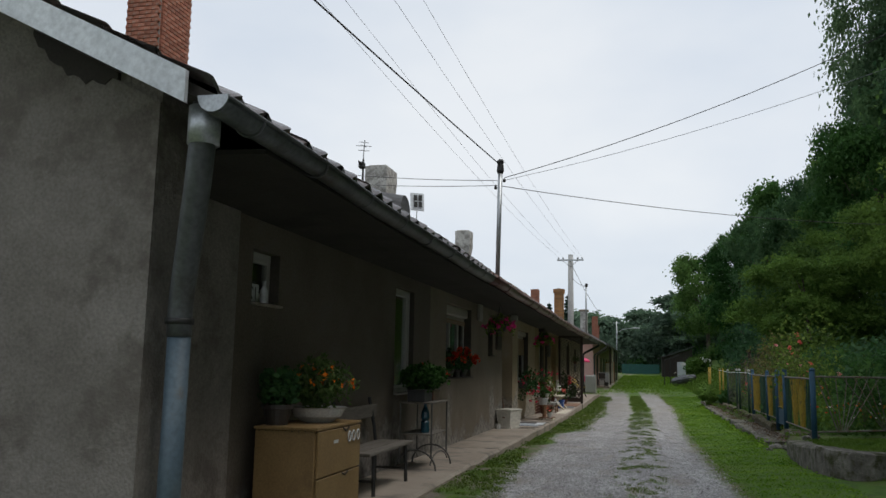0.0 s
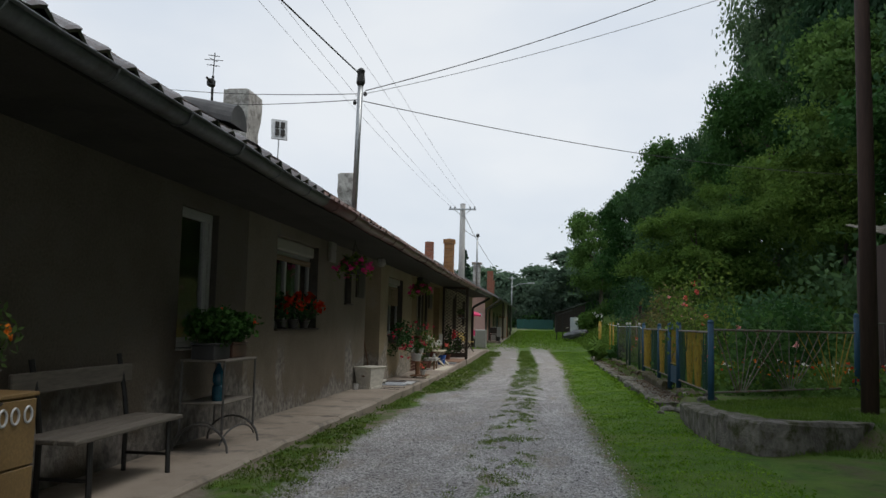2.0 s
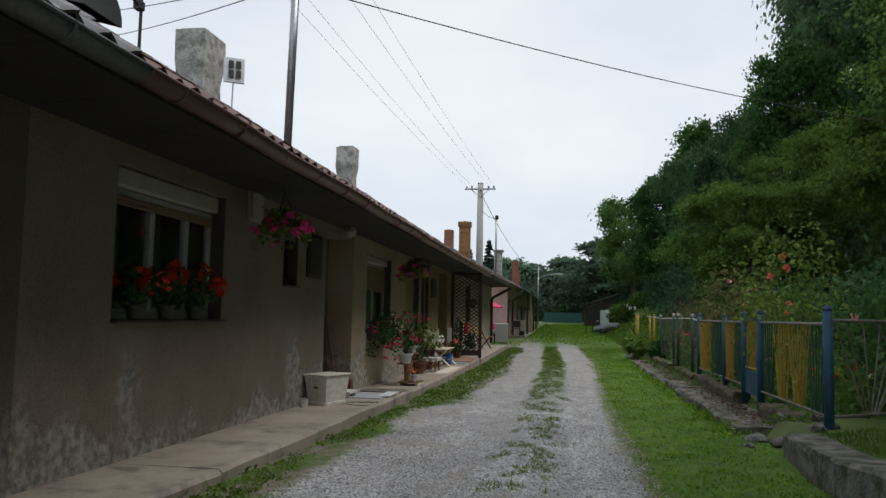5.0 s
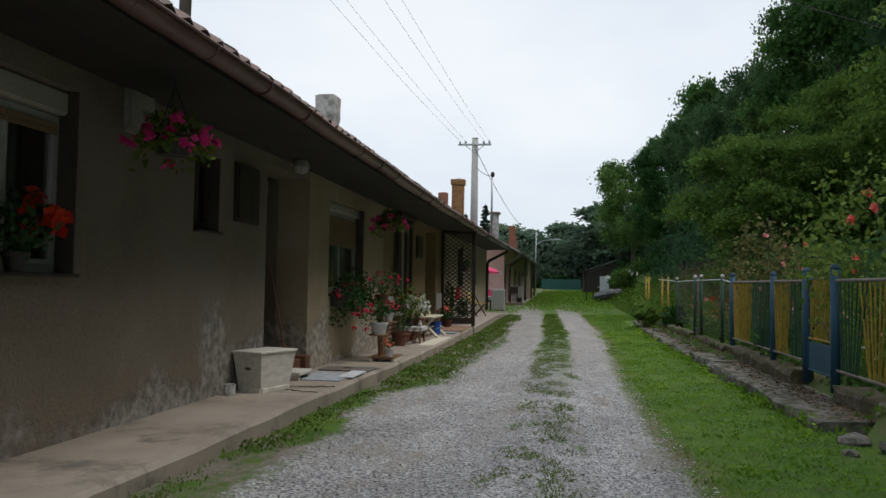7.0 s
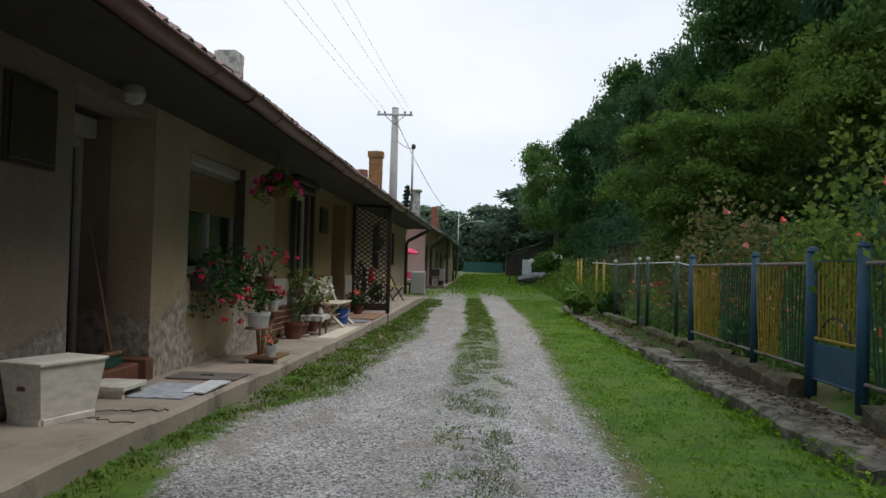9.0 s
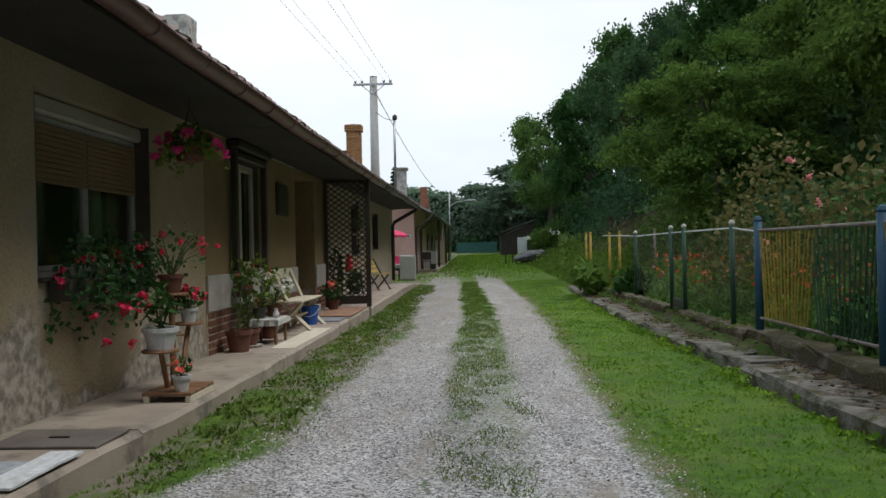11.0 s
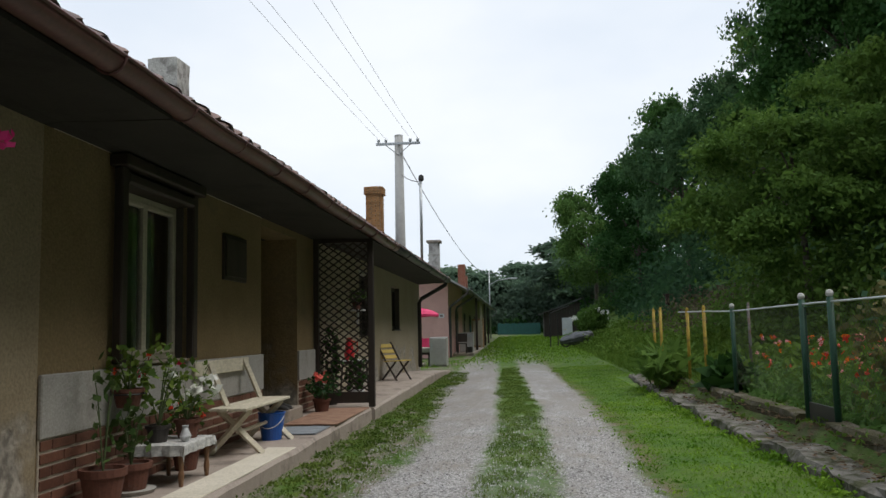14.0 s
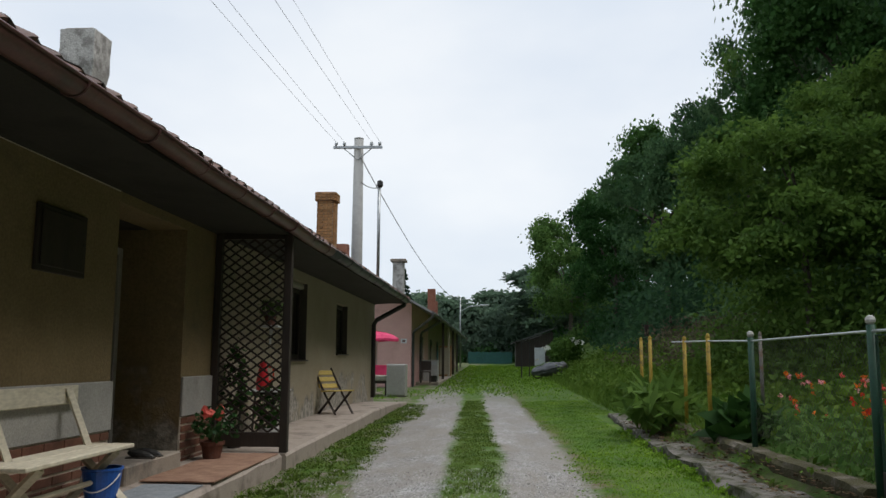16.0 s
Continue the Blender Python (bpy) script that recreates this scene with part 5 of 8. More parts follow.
# ---- garden fence ----
M_BLUE = mat("blue_fence_paint", (0.007, 0.045, 0.085), (0.013, 0.068, 0.12), 6, 0.68, 0.25, 60, dirt=(0.05, 0.055, 0.055), dirt_at=0.66, dirt_scale=7)
M_GREEN = mat("green_fence_paint", (0.006, 0.042, 0.022), (0.012, 0.064, 0.036), 6, 0.68, 0.25, 60, dirt=(0.03185, 0.0273, 0.02275), dirt_at=0.66, dirt_scale=7)
M_YELLOW = mat("yellow_fence_paint", (0.26, 0.17, 0.012), (0.36, 0.25, 0.025), 6, 0.68, 0.25, 60, dirt=(0.08078, 0.05875, 0.01836), dirt_at=0.6, dirt_scale=7)
M_RUST = mat("rusty_rail", (0.105, 0.09, 0.075), (0.18, 0.1725, 0.1575), 6, 0.7, 0.3, 60, dirt=(0.12, 0.06, 0.03), dirt_at=0.56, dirt_scale=7)
M_BALL = mat("white_post_cap", (0.434, 0.42, 0.392), (0.504, 0.49, 0.462), 6, 0.5, 0.1)
FX = 2.72
fence = thing("garden_fence", (FX, 15.9, 0.2), "painted tube fence in blue, yellow and green round the garden", "fence")


def fpost(x, y, z0, z1, r, material, ball=False, label=""):
    p = part("post", Tube([(x - FX, y - 15.9, z0 - 0.2), (x - FX, y - 15.9, z1 - 0.2)], r, 12), material, fence, label, smooth=True)
    bm = Lathe([(r * 0.9, 0), (r * 1.1, 0.015), (r * 0.75, 0.045), (0.01, 0.06)] if not ball else [(r * 0.6, 0), (0.034, 0.015), (0.038, 0.035), (0.027, 0.062), (0.008, 0.07)], 12, (x - FX, y - 15.9, z1 - 0.2))
    part("post_cap", bm, M_BALL if ball else material, p)


def fpanel(a, b, z0, z1, bands, fan=0.0, step=0.085):
    """A rod panel from a to b (x, y): two rails, and rods in bands of colour."""
    A, B = Vector((a[0] - FX, a[1] - 15.9, 0)), Vector((b[0] - FX, b[1] - 15.9, 0))
    n = int((B - A).length / step)
    part("rail", Tube([A + Vector((0, 0, z1 - 0.2)), B + Vector((0, 0, z1 - 0.2))], 0.018, 8), M_RUST, fence)
    part("rail", Tube([A + Vector((0, 0, z0 - 0.2)), B + Vector((0, 0, z0 - 0.2))], 0.016, 8), M_RUST, fence)
    q = random.Random(int(a[1] * 100))
    for i in range(1, n):
        t = i / n
        c = bands[min(len(bands) - 1, int(t * len(bands)))]
        if c is None:
            continue
        k = (t * len(bands)) % 1.0 - 0.5
        lo = A.lerp(B, min(max(t - fan * k / n * 3, 0.01), 0.99))
        hi = A.lerp(B, min(max(t + fan * k / n * 4, 0.01), 0.99))
        part("rod", Tube([lo + Vector((q.uniform(-0.006, 0.006), 0, z0 - 0.2)), hi + Vector((q.uniform(-0.006, 0.006), 0, z1 - 0.2 + q.uniform(-0.01, 0.0)))], 0.0085, 5), c, fence)


Y, G, B_ = M_YELLOW, M_GREEN, M_BLUE
fpost(FX, 15.9, 0.1, 1.42, 0.05, M_BLUE)
fpost(FX, 18.85, 0.1, 1.40, 0.05, M_BLUE)
fpost(FX, 19.85, 0.1, 1.38, 0.055, M_BLUE)
fpost(FX, 21.4, 0.1, 1.36, 0.042, M_BLUE)
fpost(FX, 24.1, 0.1, 1.38, 0.045, M_BLUE)
fpanel((FX, 15.95), (FX, 18.8), 0.34, 1.28, [G, Y, Y, G], 0.9, 0.088)
fpanel((FX, 19.9), (FX, 21.36), 0.34, 1.28, [G, Y], 0.7, 0.08)
fpanel((FX, 21.44), (FX, 24.06), 0.34, 1.28, [G, Y], 0.7, 0.085)
fpost(5.75, 18.2, 0.2, 1.62, 0.05, M_BLUE)
fpanel((FX + 0.05, 15.94), (5.7, 18.17), 0.34, 1.32, [M_RUST, M_RUST, Y], 2.2, 0.14)
fpanel((5.8, 18.24), (8.6, 20.4), 0.46, 1.5, [M_RUST, Y], 1.2, 0.16)
for y, z in ((25.0, 1.36), (27.25, 1.38), (28.05, 1.38), (30.9, 1.36)):
    fpost(FX, y, 0.1, z, 0.032, M_GREEN, True)
part("top_rail", Tube([(0, 24.1 - 15.9, 1.07), (0, 25.0 - 15.9, 1.13), (0, 27.25 - 15.9, 1.13), (0, 28.05 - 15.9, 1.13), (0, 30.9 - 15.9, 1.12), (0, 32.7 - 15.9, 1.16), (0, 34.8 - 15.9, 1.19)], 0.012, 6), M_GREYSTEEL, fence)
# wire mesh in the green fields
for a, b in ((24.15, 24.95), (25.05, 27.2), (27.3, 28.0), (28.1, 30.85)):
    bm = bmesh.new()
    H = 0.98
    s = a - H
    while s < b:
        for d in (1, -1):
            p, q = (s, 0.0), (s + H, H)
            if d < 0:
                p, q = (s, H), (s + H, 0.0)
            t0, t1 = max(0, (a - s) / H), min(1, (b - s) / H)
            if t1 - t0 > 0.02:
                f = lambda t: (0.004 * d, p[0] + (q[0] - p[0]) * t - 15.9, 0.12 + p[1] + (q[1] - p[1]) * t)
                tube(bm, [f(t0), f(t1)], 0.0012, 3, False)
        s += 0.062
    part("wire_mesh", bm, M_BLACKSTEEL, fence, "dark chain-link mesh")
for y in (32.68, 34.0, 35.3, 36.1):
    fpost(FX - (0.25 if y > 35 else 0.0), y, 0.08, 1.40 if y < 34.5 else 1.44, 0.028, M_YELLOW)
fpost(FX + 0.9, 33.4, 0.1, 1.45, 0.025, M_RUST)

gate = thing("garden_gate", (FX, 19.35, 0.2), "small blue and yellow tube gate with a sheet-metal foot", "gate")
part("gate_frame", Tube([(0, -0.42, 0.06), (0, -0.42, 1.1), (0, 0.42, 1.1), (0, 0.42, 0.06), (0, -0.42, 0.06)], 0.018, 8), M_BLUE, gate)
part("kick_plate", Box(-0.008, 0.008, -0.4, 0.4, 0.06, 0.38, bevel=0.003), M_BLUE, gate, "blue sheet-metal kick plate")
part("gate_rail", Tube([(0, -0.42, 0.42), (0, 0.42, 0.42)], 0.014), M_YELLOW, gate)
part("gate_arch", Tube([(0, 0.3 * math.cos(a), 0.42 + 0.2 * math.sin(a)) for a in np.linspace(0, math.pi, 11)], 0.012, 6), M_BLACKSTEEL, gate)
for i in range(9):
    y = -0.36 + i * 0.09
    part("rod", Tube([(0, y * 0.92, 0.44), (0, y, 1.1)], 0.009, 5), M_YELLOW, gate)
wg = thing("wire_gate", (FX, 27.65, 0.2), "low dark sheet under the green mesh gate", "gate")
part("kick_plate", Box(-0.01, 0.01, -0.34, 0.34, -0.08, 0.12, bevel=0.004), M_BLACKSTEEL, wg)
part("gate_frame", Tube([(0.01, -0.34, 0.12), (0.01, -0.34, 1.1), (0.01, 0.34, 1.1), (0.01, 0.34, 0.12)], 0.012, 6), M_GREEN, wg)


# ---- trees ----
def crown_points(rng, limbs, sprays, per, rx, rz, spray_r, hollow=0.55, bottom=-0.75, ragged=0.25):
    """Leaf places: limbs in an uneven ball, each carrying flat sprays of leaves, with gaps between."""
    c = []
    while len(c) < limbs:
        p = rng.normal(size=3)
        p /= np.linalg.norm(p)
        if p[2] < bottom:
            continue
        lump = 1 + ragged * math.sin(3.1 * p[0] + 4 * p[1] + 1.7) * math.cos(2.7 * p[2] + 2.0 * p[0]) + rng.normal() * 0.12
        c.append(p * rng.uniform(hollow, 1.0) ** 0.6 * lump)
    c = np.array(c) * np.array([rx, rx, rz])
    reach = 0.30 * rx
    pts, out = [], []
    for q in c:
        o = q / (np.linalg.norm(q) + 1e-6)
        big = rng.uniform(0.6, 1.25)
        for _ in range(sprays):
            d = rng.normal(size=3)
            d /= np.linalg.norm(d)
            d[2] = abs(d[2]) * 0.8 - 0.15
            e = q + d * reach * big * rng.uniform(0.3, 1.0) ** 0.5
            n = int(per * rng.uniform(0.5, 1.5))
            k = rng.normal(size=(n, 3)) * np.array([1, 1, 0.5]) * spray_r * rng.uniform(0.6, 1.3)
            k[:, 2] -= 0.22 * np.hypot(k[:, 0], k[:, 1])
            pts.append(e + k)
            out.append(np.tile(o * 0.5 + d * 0.6, (n, 1)))
    return np.concatenate(pts), np.concatenate(out), c


def trunk_bm(rng, h, r, crown_c, zc, limbs=9):
    bm = bmesh.new()
    bend = rng.normal(size=2) * 0.25
    path = [(bend[0] * t * t, bend[1] * t * t, h * t) for t in np.linspace(0, 1, 7)]
    tube(bm, path, [r * (1.25 if i == 0 else 1 - 0.8 * i / 6) for i in range(7)], 9)
    for q in crown_c[:: max(1, len(crown_c) // limbs)][:limbs]:
        t = rng.uniform(0.35, 0.85)
        s = Vector((bend[0] * t * t, bend[1] * t * t, h * t))
        e = Vector((q[0] * 0.85, q[1] * 0.85, zc + q[2] * 0.85))
        mid = s.lerp(e, 0.5) + Vector((0, 0, 0.2))
        tube(bm, [s, mid, e], [r * 0.38, r * 0.22, r * 0.05], 6)
    return bm


def tree(name, seed, h, rx, rz, limbs, sprays, per, size, material, label, spray_r=0.4, droop=0.0, at=(0, 0, 0), trunk_r=0.22, hollow=0.55, ragged=0.25, long=1.6):
    rng = np.random.default_rng(seed)
    root = thing(name, at, label, "tree", "trees on the bank")
    pts, out, c = crown_points(rng, limbs, sprays, per, rx, rz, spray_r, hollow, ragged=ragged)
    fit_r = rx / np.percentile(np.hypot(pts[:, 0], pts[:, 1]), 98)
    fit_z = rz / np.percentile(pts[:, 2], 99)
    pts *= np.array([fit_r, fit_r, fit_z])
    c = c * np.array([fit_r, fit_r, fit_z])
    zc = h - rz
    pts[:, 2] += zc
    if droop:
        # hanging twigs: strings of leaves below each clump
        k = rng.integers(0, len(pts), size=int(len(pts) * 0.6))
        hang = pts[k].copy()
        hang[:, 2] -= rng.uniform(0, droop, size=len(hang))
        pts, out = np.concatenate([pts, hang]), np.concatenate([out, out[k]])
    part("trunk", trunk_bm(rng, h * 0.8, trunk_r, c, zc), M_BARK, root, smooth=True)
    cr = new("crown", quads_mesh("crown", leaf_quads(pts, size, rng, long, 0.35, 0.4 if not droop else 1.2, out * 0.5), material))
    cr.parent = root
    return root


def put(tmpl, x, y, h_scale, w_scale=None, rz=0.0, dz=-0.3, label=None):
    w_scale = w_scale or h_scale
    z = float(land(x, y)) + dz
    ob = copy_thing(tmpl, pose(x, y, z, 0, 0, rz) @ Matrix.Diagonal((w_scale, w_scale, h_scale, 1)))
    if label:
        ob["label"] = label
    return ob


def settle(tmpl, x, y, s, w=None, rz=0.0, dz=-0.3):
    w = w or s
    tmpl.matrix_basis = pose(x, y, float(land(x, y)) + dz, 0, 0, rz) @ Matrix.Diagonal((w, w, s, 1))


T_DARK = tree("tree", 11, 10, 4.2, 4.6, 44, 11, 46, 0.15, M_LEAFDARK, "dark green broad-leaved tree on the bank", 0.42, hollow=0.6)
T_MID = tree("tree", 12, 9, 3.8, 4.2, 42, 12, 54, 0.125, M_LEAF, "green broad-leaved tree on the bank", 0.38, hollow=0.6, ragged=0.35)
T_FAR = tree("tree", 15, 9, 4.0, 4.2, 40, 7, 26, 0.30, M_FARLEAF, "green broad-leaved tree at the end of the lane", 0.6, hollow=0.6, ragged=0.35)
T_BACK = tree("tree", 16, 10, 4.2, 4.6, 42, 8, 30, 0.27, M_LEAFDARK, "dark green tree deep in the wood, some copies unseen shade-casters", 0.55, hollow=0.6)
T_LIGHT = tree("tree", 13, 7.4, 3.4, 3.5, 60, 12, 60, 0.085, M_LEAFLIGHT, "light yellow-green feathery tree low on the bank", 0.36, hollow=0.4, ragged=0.3, long=2.0, trunk_r=0.13)
T_BIRCH = tree("birch_tree", 14, 18, 4.6, 8.4, 80, 9, 60, 0.115, M_BIRCH, "tall weeping birch with hanging grey-green twigs", 0.5, droop=1.9, hollow=0.6, trunk_r=0.3)

# the templates take places of their own, the rest are copies
settle(T_DARK, 10.6, 72.0, 1.3, 0.92)
settle(T_MID, 9.5, 86.0, 1.34, 1.12, 40)
settle(T_LIGHT, 7.6, 42.0, 0.92, 1.0, 10)
settle(T_BIRCH, 23.0, 73.0, 1.74, 1.38, 0)
settle(T_FAR, 2.5, 128.0, 0.92, 1.3, 310)
settle(T_BACK, 28, 66, 2.1, 1.7, 200)
for x, y, h, w, rz in ((20.5, 61, 1.5, 1.35, 50), (23, 56, 1.9, 1.6, 120), (25, 50, 1.8, 1.6, 15), (18, 46, 1.45, 1.4, 260),
                       (24, 39, 1.25, 1.5, 300), (17.5, 34, 1.05, 1.3, 100), (22, 29, 1.05, 1.4, 170), (16, 25, 0.9, 1.2, 330),
                       (21, 20, 0.95, 1.3, 60), (17.0, 80, 1.35, 1.15, 210), (14.4, 75, 1.02, 0.85, 140)):
    put(T_DARK, x, y, h, w, rz)
# Copies below y 12 stand out of view, added to shade the lane's start.
for x, y, h, w, rz in ((33, 55, 2.1, 1.8, 80), (31, 42, 1.3, 1.6, 20), (38, 66, 2.3, 1.9, 33),
                       (19.5, 14, 0.95, 1.3, 12), (26, 12, 1.1, 1.4, 75), (13.8, 11, 0.9, 1.2, 200), (20, 5, 1.1, 1.4, 310), (13.2, 3, 0.95, 1.3, 30), (13.8, -6, 0.95, 1.3, 90), (19, -10, 1.0, 1.4, 150)):
    put(T_BACK, x, y, h, w, rz)
for x, y, h, w, rz in ((7.4, 101, 1.12, 1.12, 70), (13, 92, 1.45, 1.3, 160), (14.6, 55, 1.1, 1.1, 90), (14.6, 66, 1.1, 1.0, 300), (15.5, 40, 1.0, 1.1, 30), (14.2, 31, 0.85, 1.0, 200)):
    put(T_MID, x, y, h, w, rz)
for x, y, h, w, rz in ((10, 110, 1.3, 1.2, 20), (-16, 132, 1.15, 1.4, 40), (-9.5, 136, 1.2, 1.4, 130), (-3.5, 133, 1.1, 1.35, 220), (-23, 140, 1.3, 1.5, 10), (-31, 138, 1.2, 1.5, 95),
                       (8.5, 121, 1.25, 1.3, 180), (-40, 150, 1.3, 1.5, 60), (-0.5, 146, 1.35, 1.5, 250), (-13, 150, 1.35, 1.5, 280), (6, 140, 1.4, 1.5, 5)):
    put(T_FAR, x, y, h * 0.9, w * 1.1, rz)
for x, y, h, w, rz in ((12.5, 37.5, 1.15, 1.05, 130), (12.8, 48, 1.3, 1.15, 300)):
    put(T_LIGHT, x, y, h, w, rz)
put(T_BIRCH, 25.2, 78.0, 1.75, 1.38, 100)
put(T_BIRCH, 30.0, 60.0, 1.5, 1.35, 210)


def fir(at, h, seed):
    rng = np.random.default_rng(seed)
    root = thing("fir_tree", at, "dark narrow fir behind the roofs", "tree")
    part("trunk", Tube([(0, 0, 0), (0, 0, h)], [0.16, 0.02], 8), M_BARK, root)
    pts, out = [], []
    for k in range(22):
        t = k / 22
        z, r = h * (0.12 + 0.88 * t), 0.22 * h * (1 - t) + 0.08
        for a in rng.uniform(0, 6.28, 9):
            s = rng.uniform(0, 1, 26)[:, None] ** 0.7
            d = np.array([math.cos(a), math.sin(a), -0.25])
            pts.append(np.array([0, 0, z]) + s * d * r + rng.normal(size=(26, 3)) * 0.05)
            out.append(np.tile(d, (26, 1)))
    cr = new("crown", quads_mesh("crown", leaf_quads(np.concatenate(pts), 0.16, rng, 2.4, 0.2, 0.2, np.concatenate(out)), M_FIR))
    cr.parent = root


fir((-9.6, 108, 0.5), 10.4, 3)
fir((-12.5, 112, 0.5), 9.6, 4)

# ---- edges of the gravel ----
def patches(x, y, f, seed):
    return np.array([noise.noise(Vector((a * f, b * f * 0.45, seed))) for a, b in zip(x, y)])


def bend(y):
    return np.maximum(0, y - 32) * 0.028


def left_rim(y):
    return np.interp(y, (9, 16, 18.5, 21, 25, 29, 32, 36, 46), (-1.9, -2.0, -2.12, -1.66, -1.6, -1.42, -1.7, -1.85, -1.8))


def right_rim(y):
    return np.interp(y, (8, 17, 25, 31, 44), (0.74, 0.64, 0.72, 0.88, 0.98))


def verge_cover(x, y):
    """How far inside the weedy verge a place lies, with bare gaps."""
    return left_rim(y) - x + 0.22 * patches(x, y, 1.3, 5.0) + 0.35 * patches(x, y, 0.7, 9.0)


# ---- undergrowth on the bank ----
def growth(name, n, xr, yr, clump, size, hmax, seed, material, label, cond=None, per=34, flat=0.6):
    rng = np.random.default_rng(seed)
    c = np.stack([rng.uniform(*xr, n), rng.uniform(*yr, n)], axis=1)
    if cond is not None:
        c = c[cond(c[:, 0], c[:, 1])]
    z = land(c[:, 0], c[:, 1]) + hillnoise(c[:, 0], c[:, 1]) * smooth_step(4, 9, c[:, 0])
    hh = hmax * rng.uniform(0.15, 1.0, len(c)) ** 1.5
    pts = []
    for (x, y), zz, h in zip(c, z, hh):
        k = rng.normal(size=(per, 3)) * np.array([clump, clump, 0])
        k[:, 2] = rng.uniform(0, 1, per) ** 0.8 * h
        pts.append(np.array([x, y, zz]) + k)
    ob = new(name, quads_mesh(name, leaf_quads(np.concatenate(pts), size, rng, 2.0, 0.3, -0.3), material))
    return tagged(ob, label, "undergrowth", "", "stuff")


growth("bank_weeds", 1300, (3.2, 12.0), (35, 72), 0.2, 0.08, 0.75, 31, M_WEED, "tall green weeds on the grassy bank")
growth("bank_scrub", 1300, (7.0, 30.0), (18, 80), 0.5, 0.14, 1.9, 32, M_LEAF, "dense dark scrub below the trees", lambda x, y: x > np.where(y > 36, 11.0, 9.0), per=70)
growth("bank_scrub", 700, (9.0, 30.0), (2, 60), 0.55, 0.17, 3.6, 33, M_LEAFDARK, "dense dark scrub below the trees", per=64)
growth("bank_scrub", 130, (6.0, 10.5), (38.5, 46), 0.5, 0.09, 2.2, 38, M_LEAFLIGHT, "light green scrub round the feathery tree", per=90)
growth("bank_scrub", 160, (5.5, 9.5), (46, 60), 0.35, 0.07, 1.3, 47, leaf_mat("russet_scrub_leaf", (0.075, 0.065, 0.04), (0.16, 0.14, 0.09), trans=0.3, drift=1.0), "grey-brown dry scrub on the bank", per=60)
growth("bank_scrub", 420, (6.5, 16.0), (58, 100), 0.55, 0.17, 4.2, 53, M_LEAFDARK, "dense dark scrub below the far trees", lambda x, y: x > 6.5 + 0.06 * (y - 58), per=70)
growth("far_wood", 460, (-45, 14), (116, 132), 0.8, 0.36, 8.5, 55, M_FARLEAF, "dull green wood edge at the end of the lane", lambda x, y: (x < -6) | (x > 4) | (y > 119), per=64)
growth("far_hedge", 500, (-45, 12), (112, 124), 0.6, 0.3, 3.0, 34, M_LEAF, "green hedge at the end of the lane", lambda x, y: (x < -6) | (x > 4) | (y > 118))


growth("garden_greens", 1000, (2.9, 7.0), (17.2, 34), 0.12, 0.05, 0.45, 39, M_LEAF, "low garden greenery behind the fence", per=26)
growth("kerb_weeds", 130, (2.3, 2.75), (16.5, 36), 0.06, 0.03, 0.12, 35, M_WEED, "small weeds and moss between kerb and fence", per=16)
growth("kerb_weeds", 150, (2.0, 2.14), (16.5, 36), 0.05, 0.028, 0.12, 48, M_GRASS, "grass tufts at the foot of the kerb", per=22)
growth("lawn_clover", 700, (0.8, 2.1), (8.5, 34), 0.08, 0.018, 0.03, 36, M_GRASS, "clover leaves in the lawn", per=14)
growth("verge_weeds", 900, (-2.42, -1.75), (9, 42), 0.06, 0.022, 0.06, 37, M_VERGE, "low leafy weeds along the pavement", lambda x, y: verge_cover(x, y) > 0.12, per=16)

# ---- grass ----
def blades(name, n, xr, yr, h, w, seed, material, label, keep=None, lean=0.5, bias=1.0):
    rng = np.random.default_rng(seed)
    x = rng.uniform(*xr, n)
    y = yr[0] + (yr[1] - yr[0]) * rng.uniform(0, 1, n) ** bias
    if keep is not None:
        k = keep(x, y, rng)
        x, y = x[k], y[k]
    n = len(x)
    z = land(x, y) + 0.012 * np.sin(x * 5.1 + 2 * np.sin(y * 2.3)) * np.sin(y * 3.7) - 0.012 + hillnoise(x, y) * smooth_step(4, 9, x)
    p = np.stack([x, y, z], axis=1)
    a = rng.uniform(0, 2 * math.pi, n)
    s = np.stack([np.cos(a), np.sin(a), np.zeros(n)], axis=1)
    d = rng.normal(size=(n, 3)) * lean
    d[:, 2] = 1.0
    d /= np.linalg.norm(d, axis=1)[:, None]
    grow = 1 + 0.012 * np.maximum(0, y - 20)
    hh = (h * rng.uniform(0.4, 1.4, n) * grow)[:, None]
    ww = (w * rng.uniform(0.7, 1.3, n) * grow)[:, None]
    q = np.stack([p - s * ww * 0.5, p + s * ww * 0.5, p + d * hh * 0.6 + s * ww * 0.4, p + d * hh], axis=1)
    return tagged(new(name, quads_mesh(name, q, material)), label, "grass", "", "stuff")


blades("lawn_grass", 230000, (0.5, 2.6), (8, 46), 0.03, 0.009, 41, M_GRASS, "short green lawn grass beside the lane",
       lambda x, y, r: (x + bend(y) > right_rim(y) + 0.12 + 0.2 * patches(x, y, 1.6, 1.0) + r.normal(size=len(x)) * 0.05) & (x < 2.1 + np.where(y > 40, 0.6, 0) + np.where((y > 15.4) & (y < 17.3), 0.3, 0)), 1.1, bias=1.3)
blades("lawn_rim_grass", 20000, (0.45, 1.3), (8, 44), 0.024, 0.008, 51, M_DRY, "dry brown grass at the rim of the lawn",
       lambda x, y, r: np.abs(x + bend(y) - right_rim(y) - 0.1 - 0.2 * patches(x, y, 1.6, 1.0)) < 0.02 + 0.1 * r.uniform(size=len(x)), 1.2, bias=1.3)
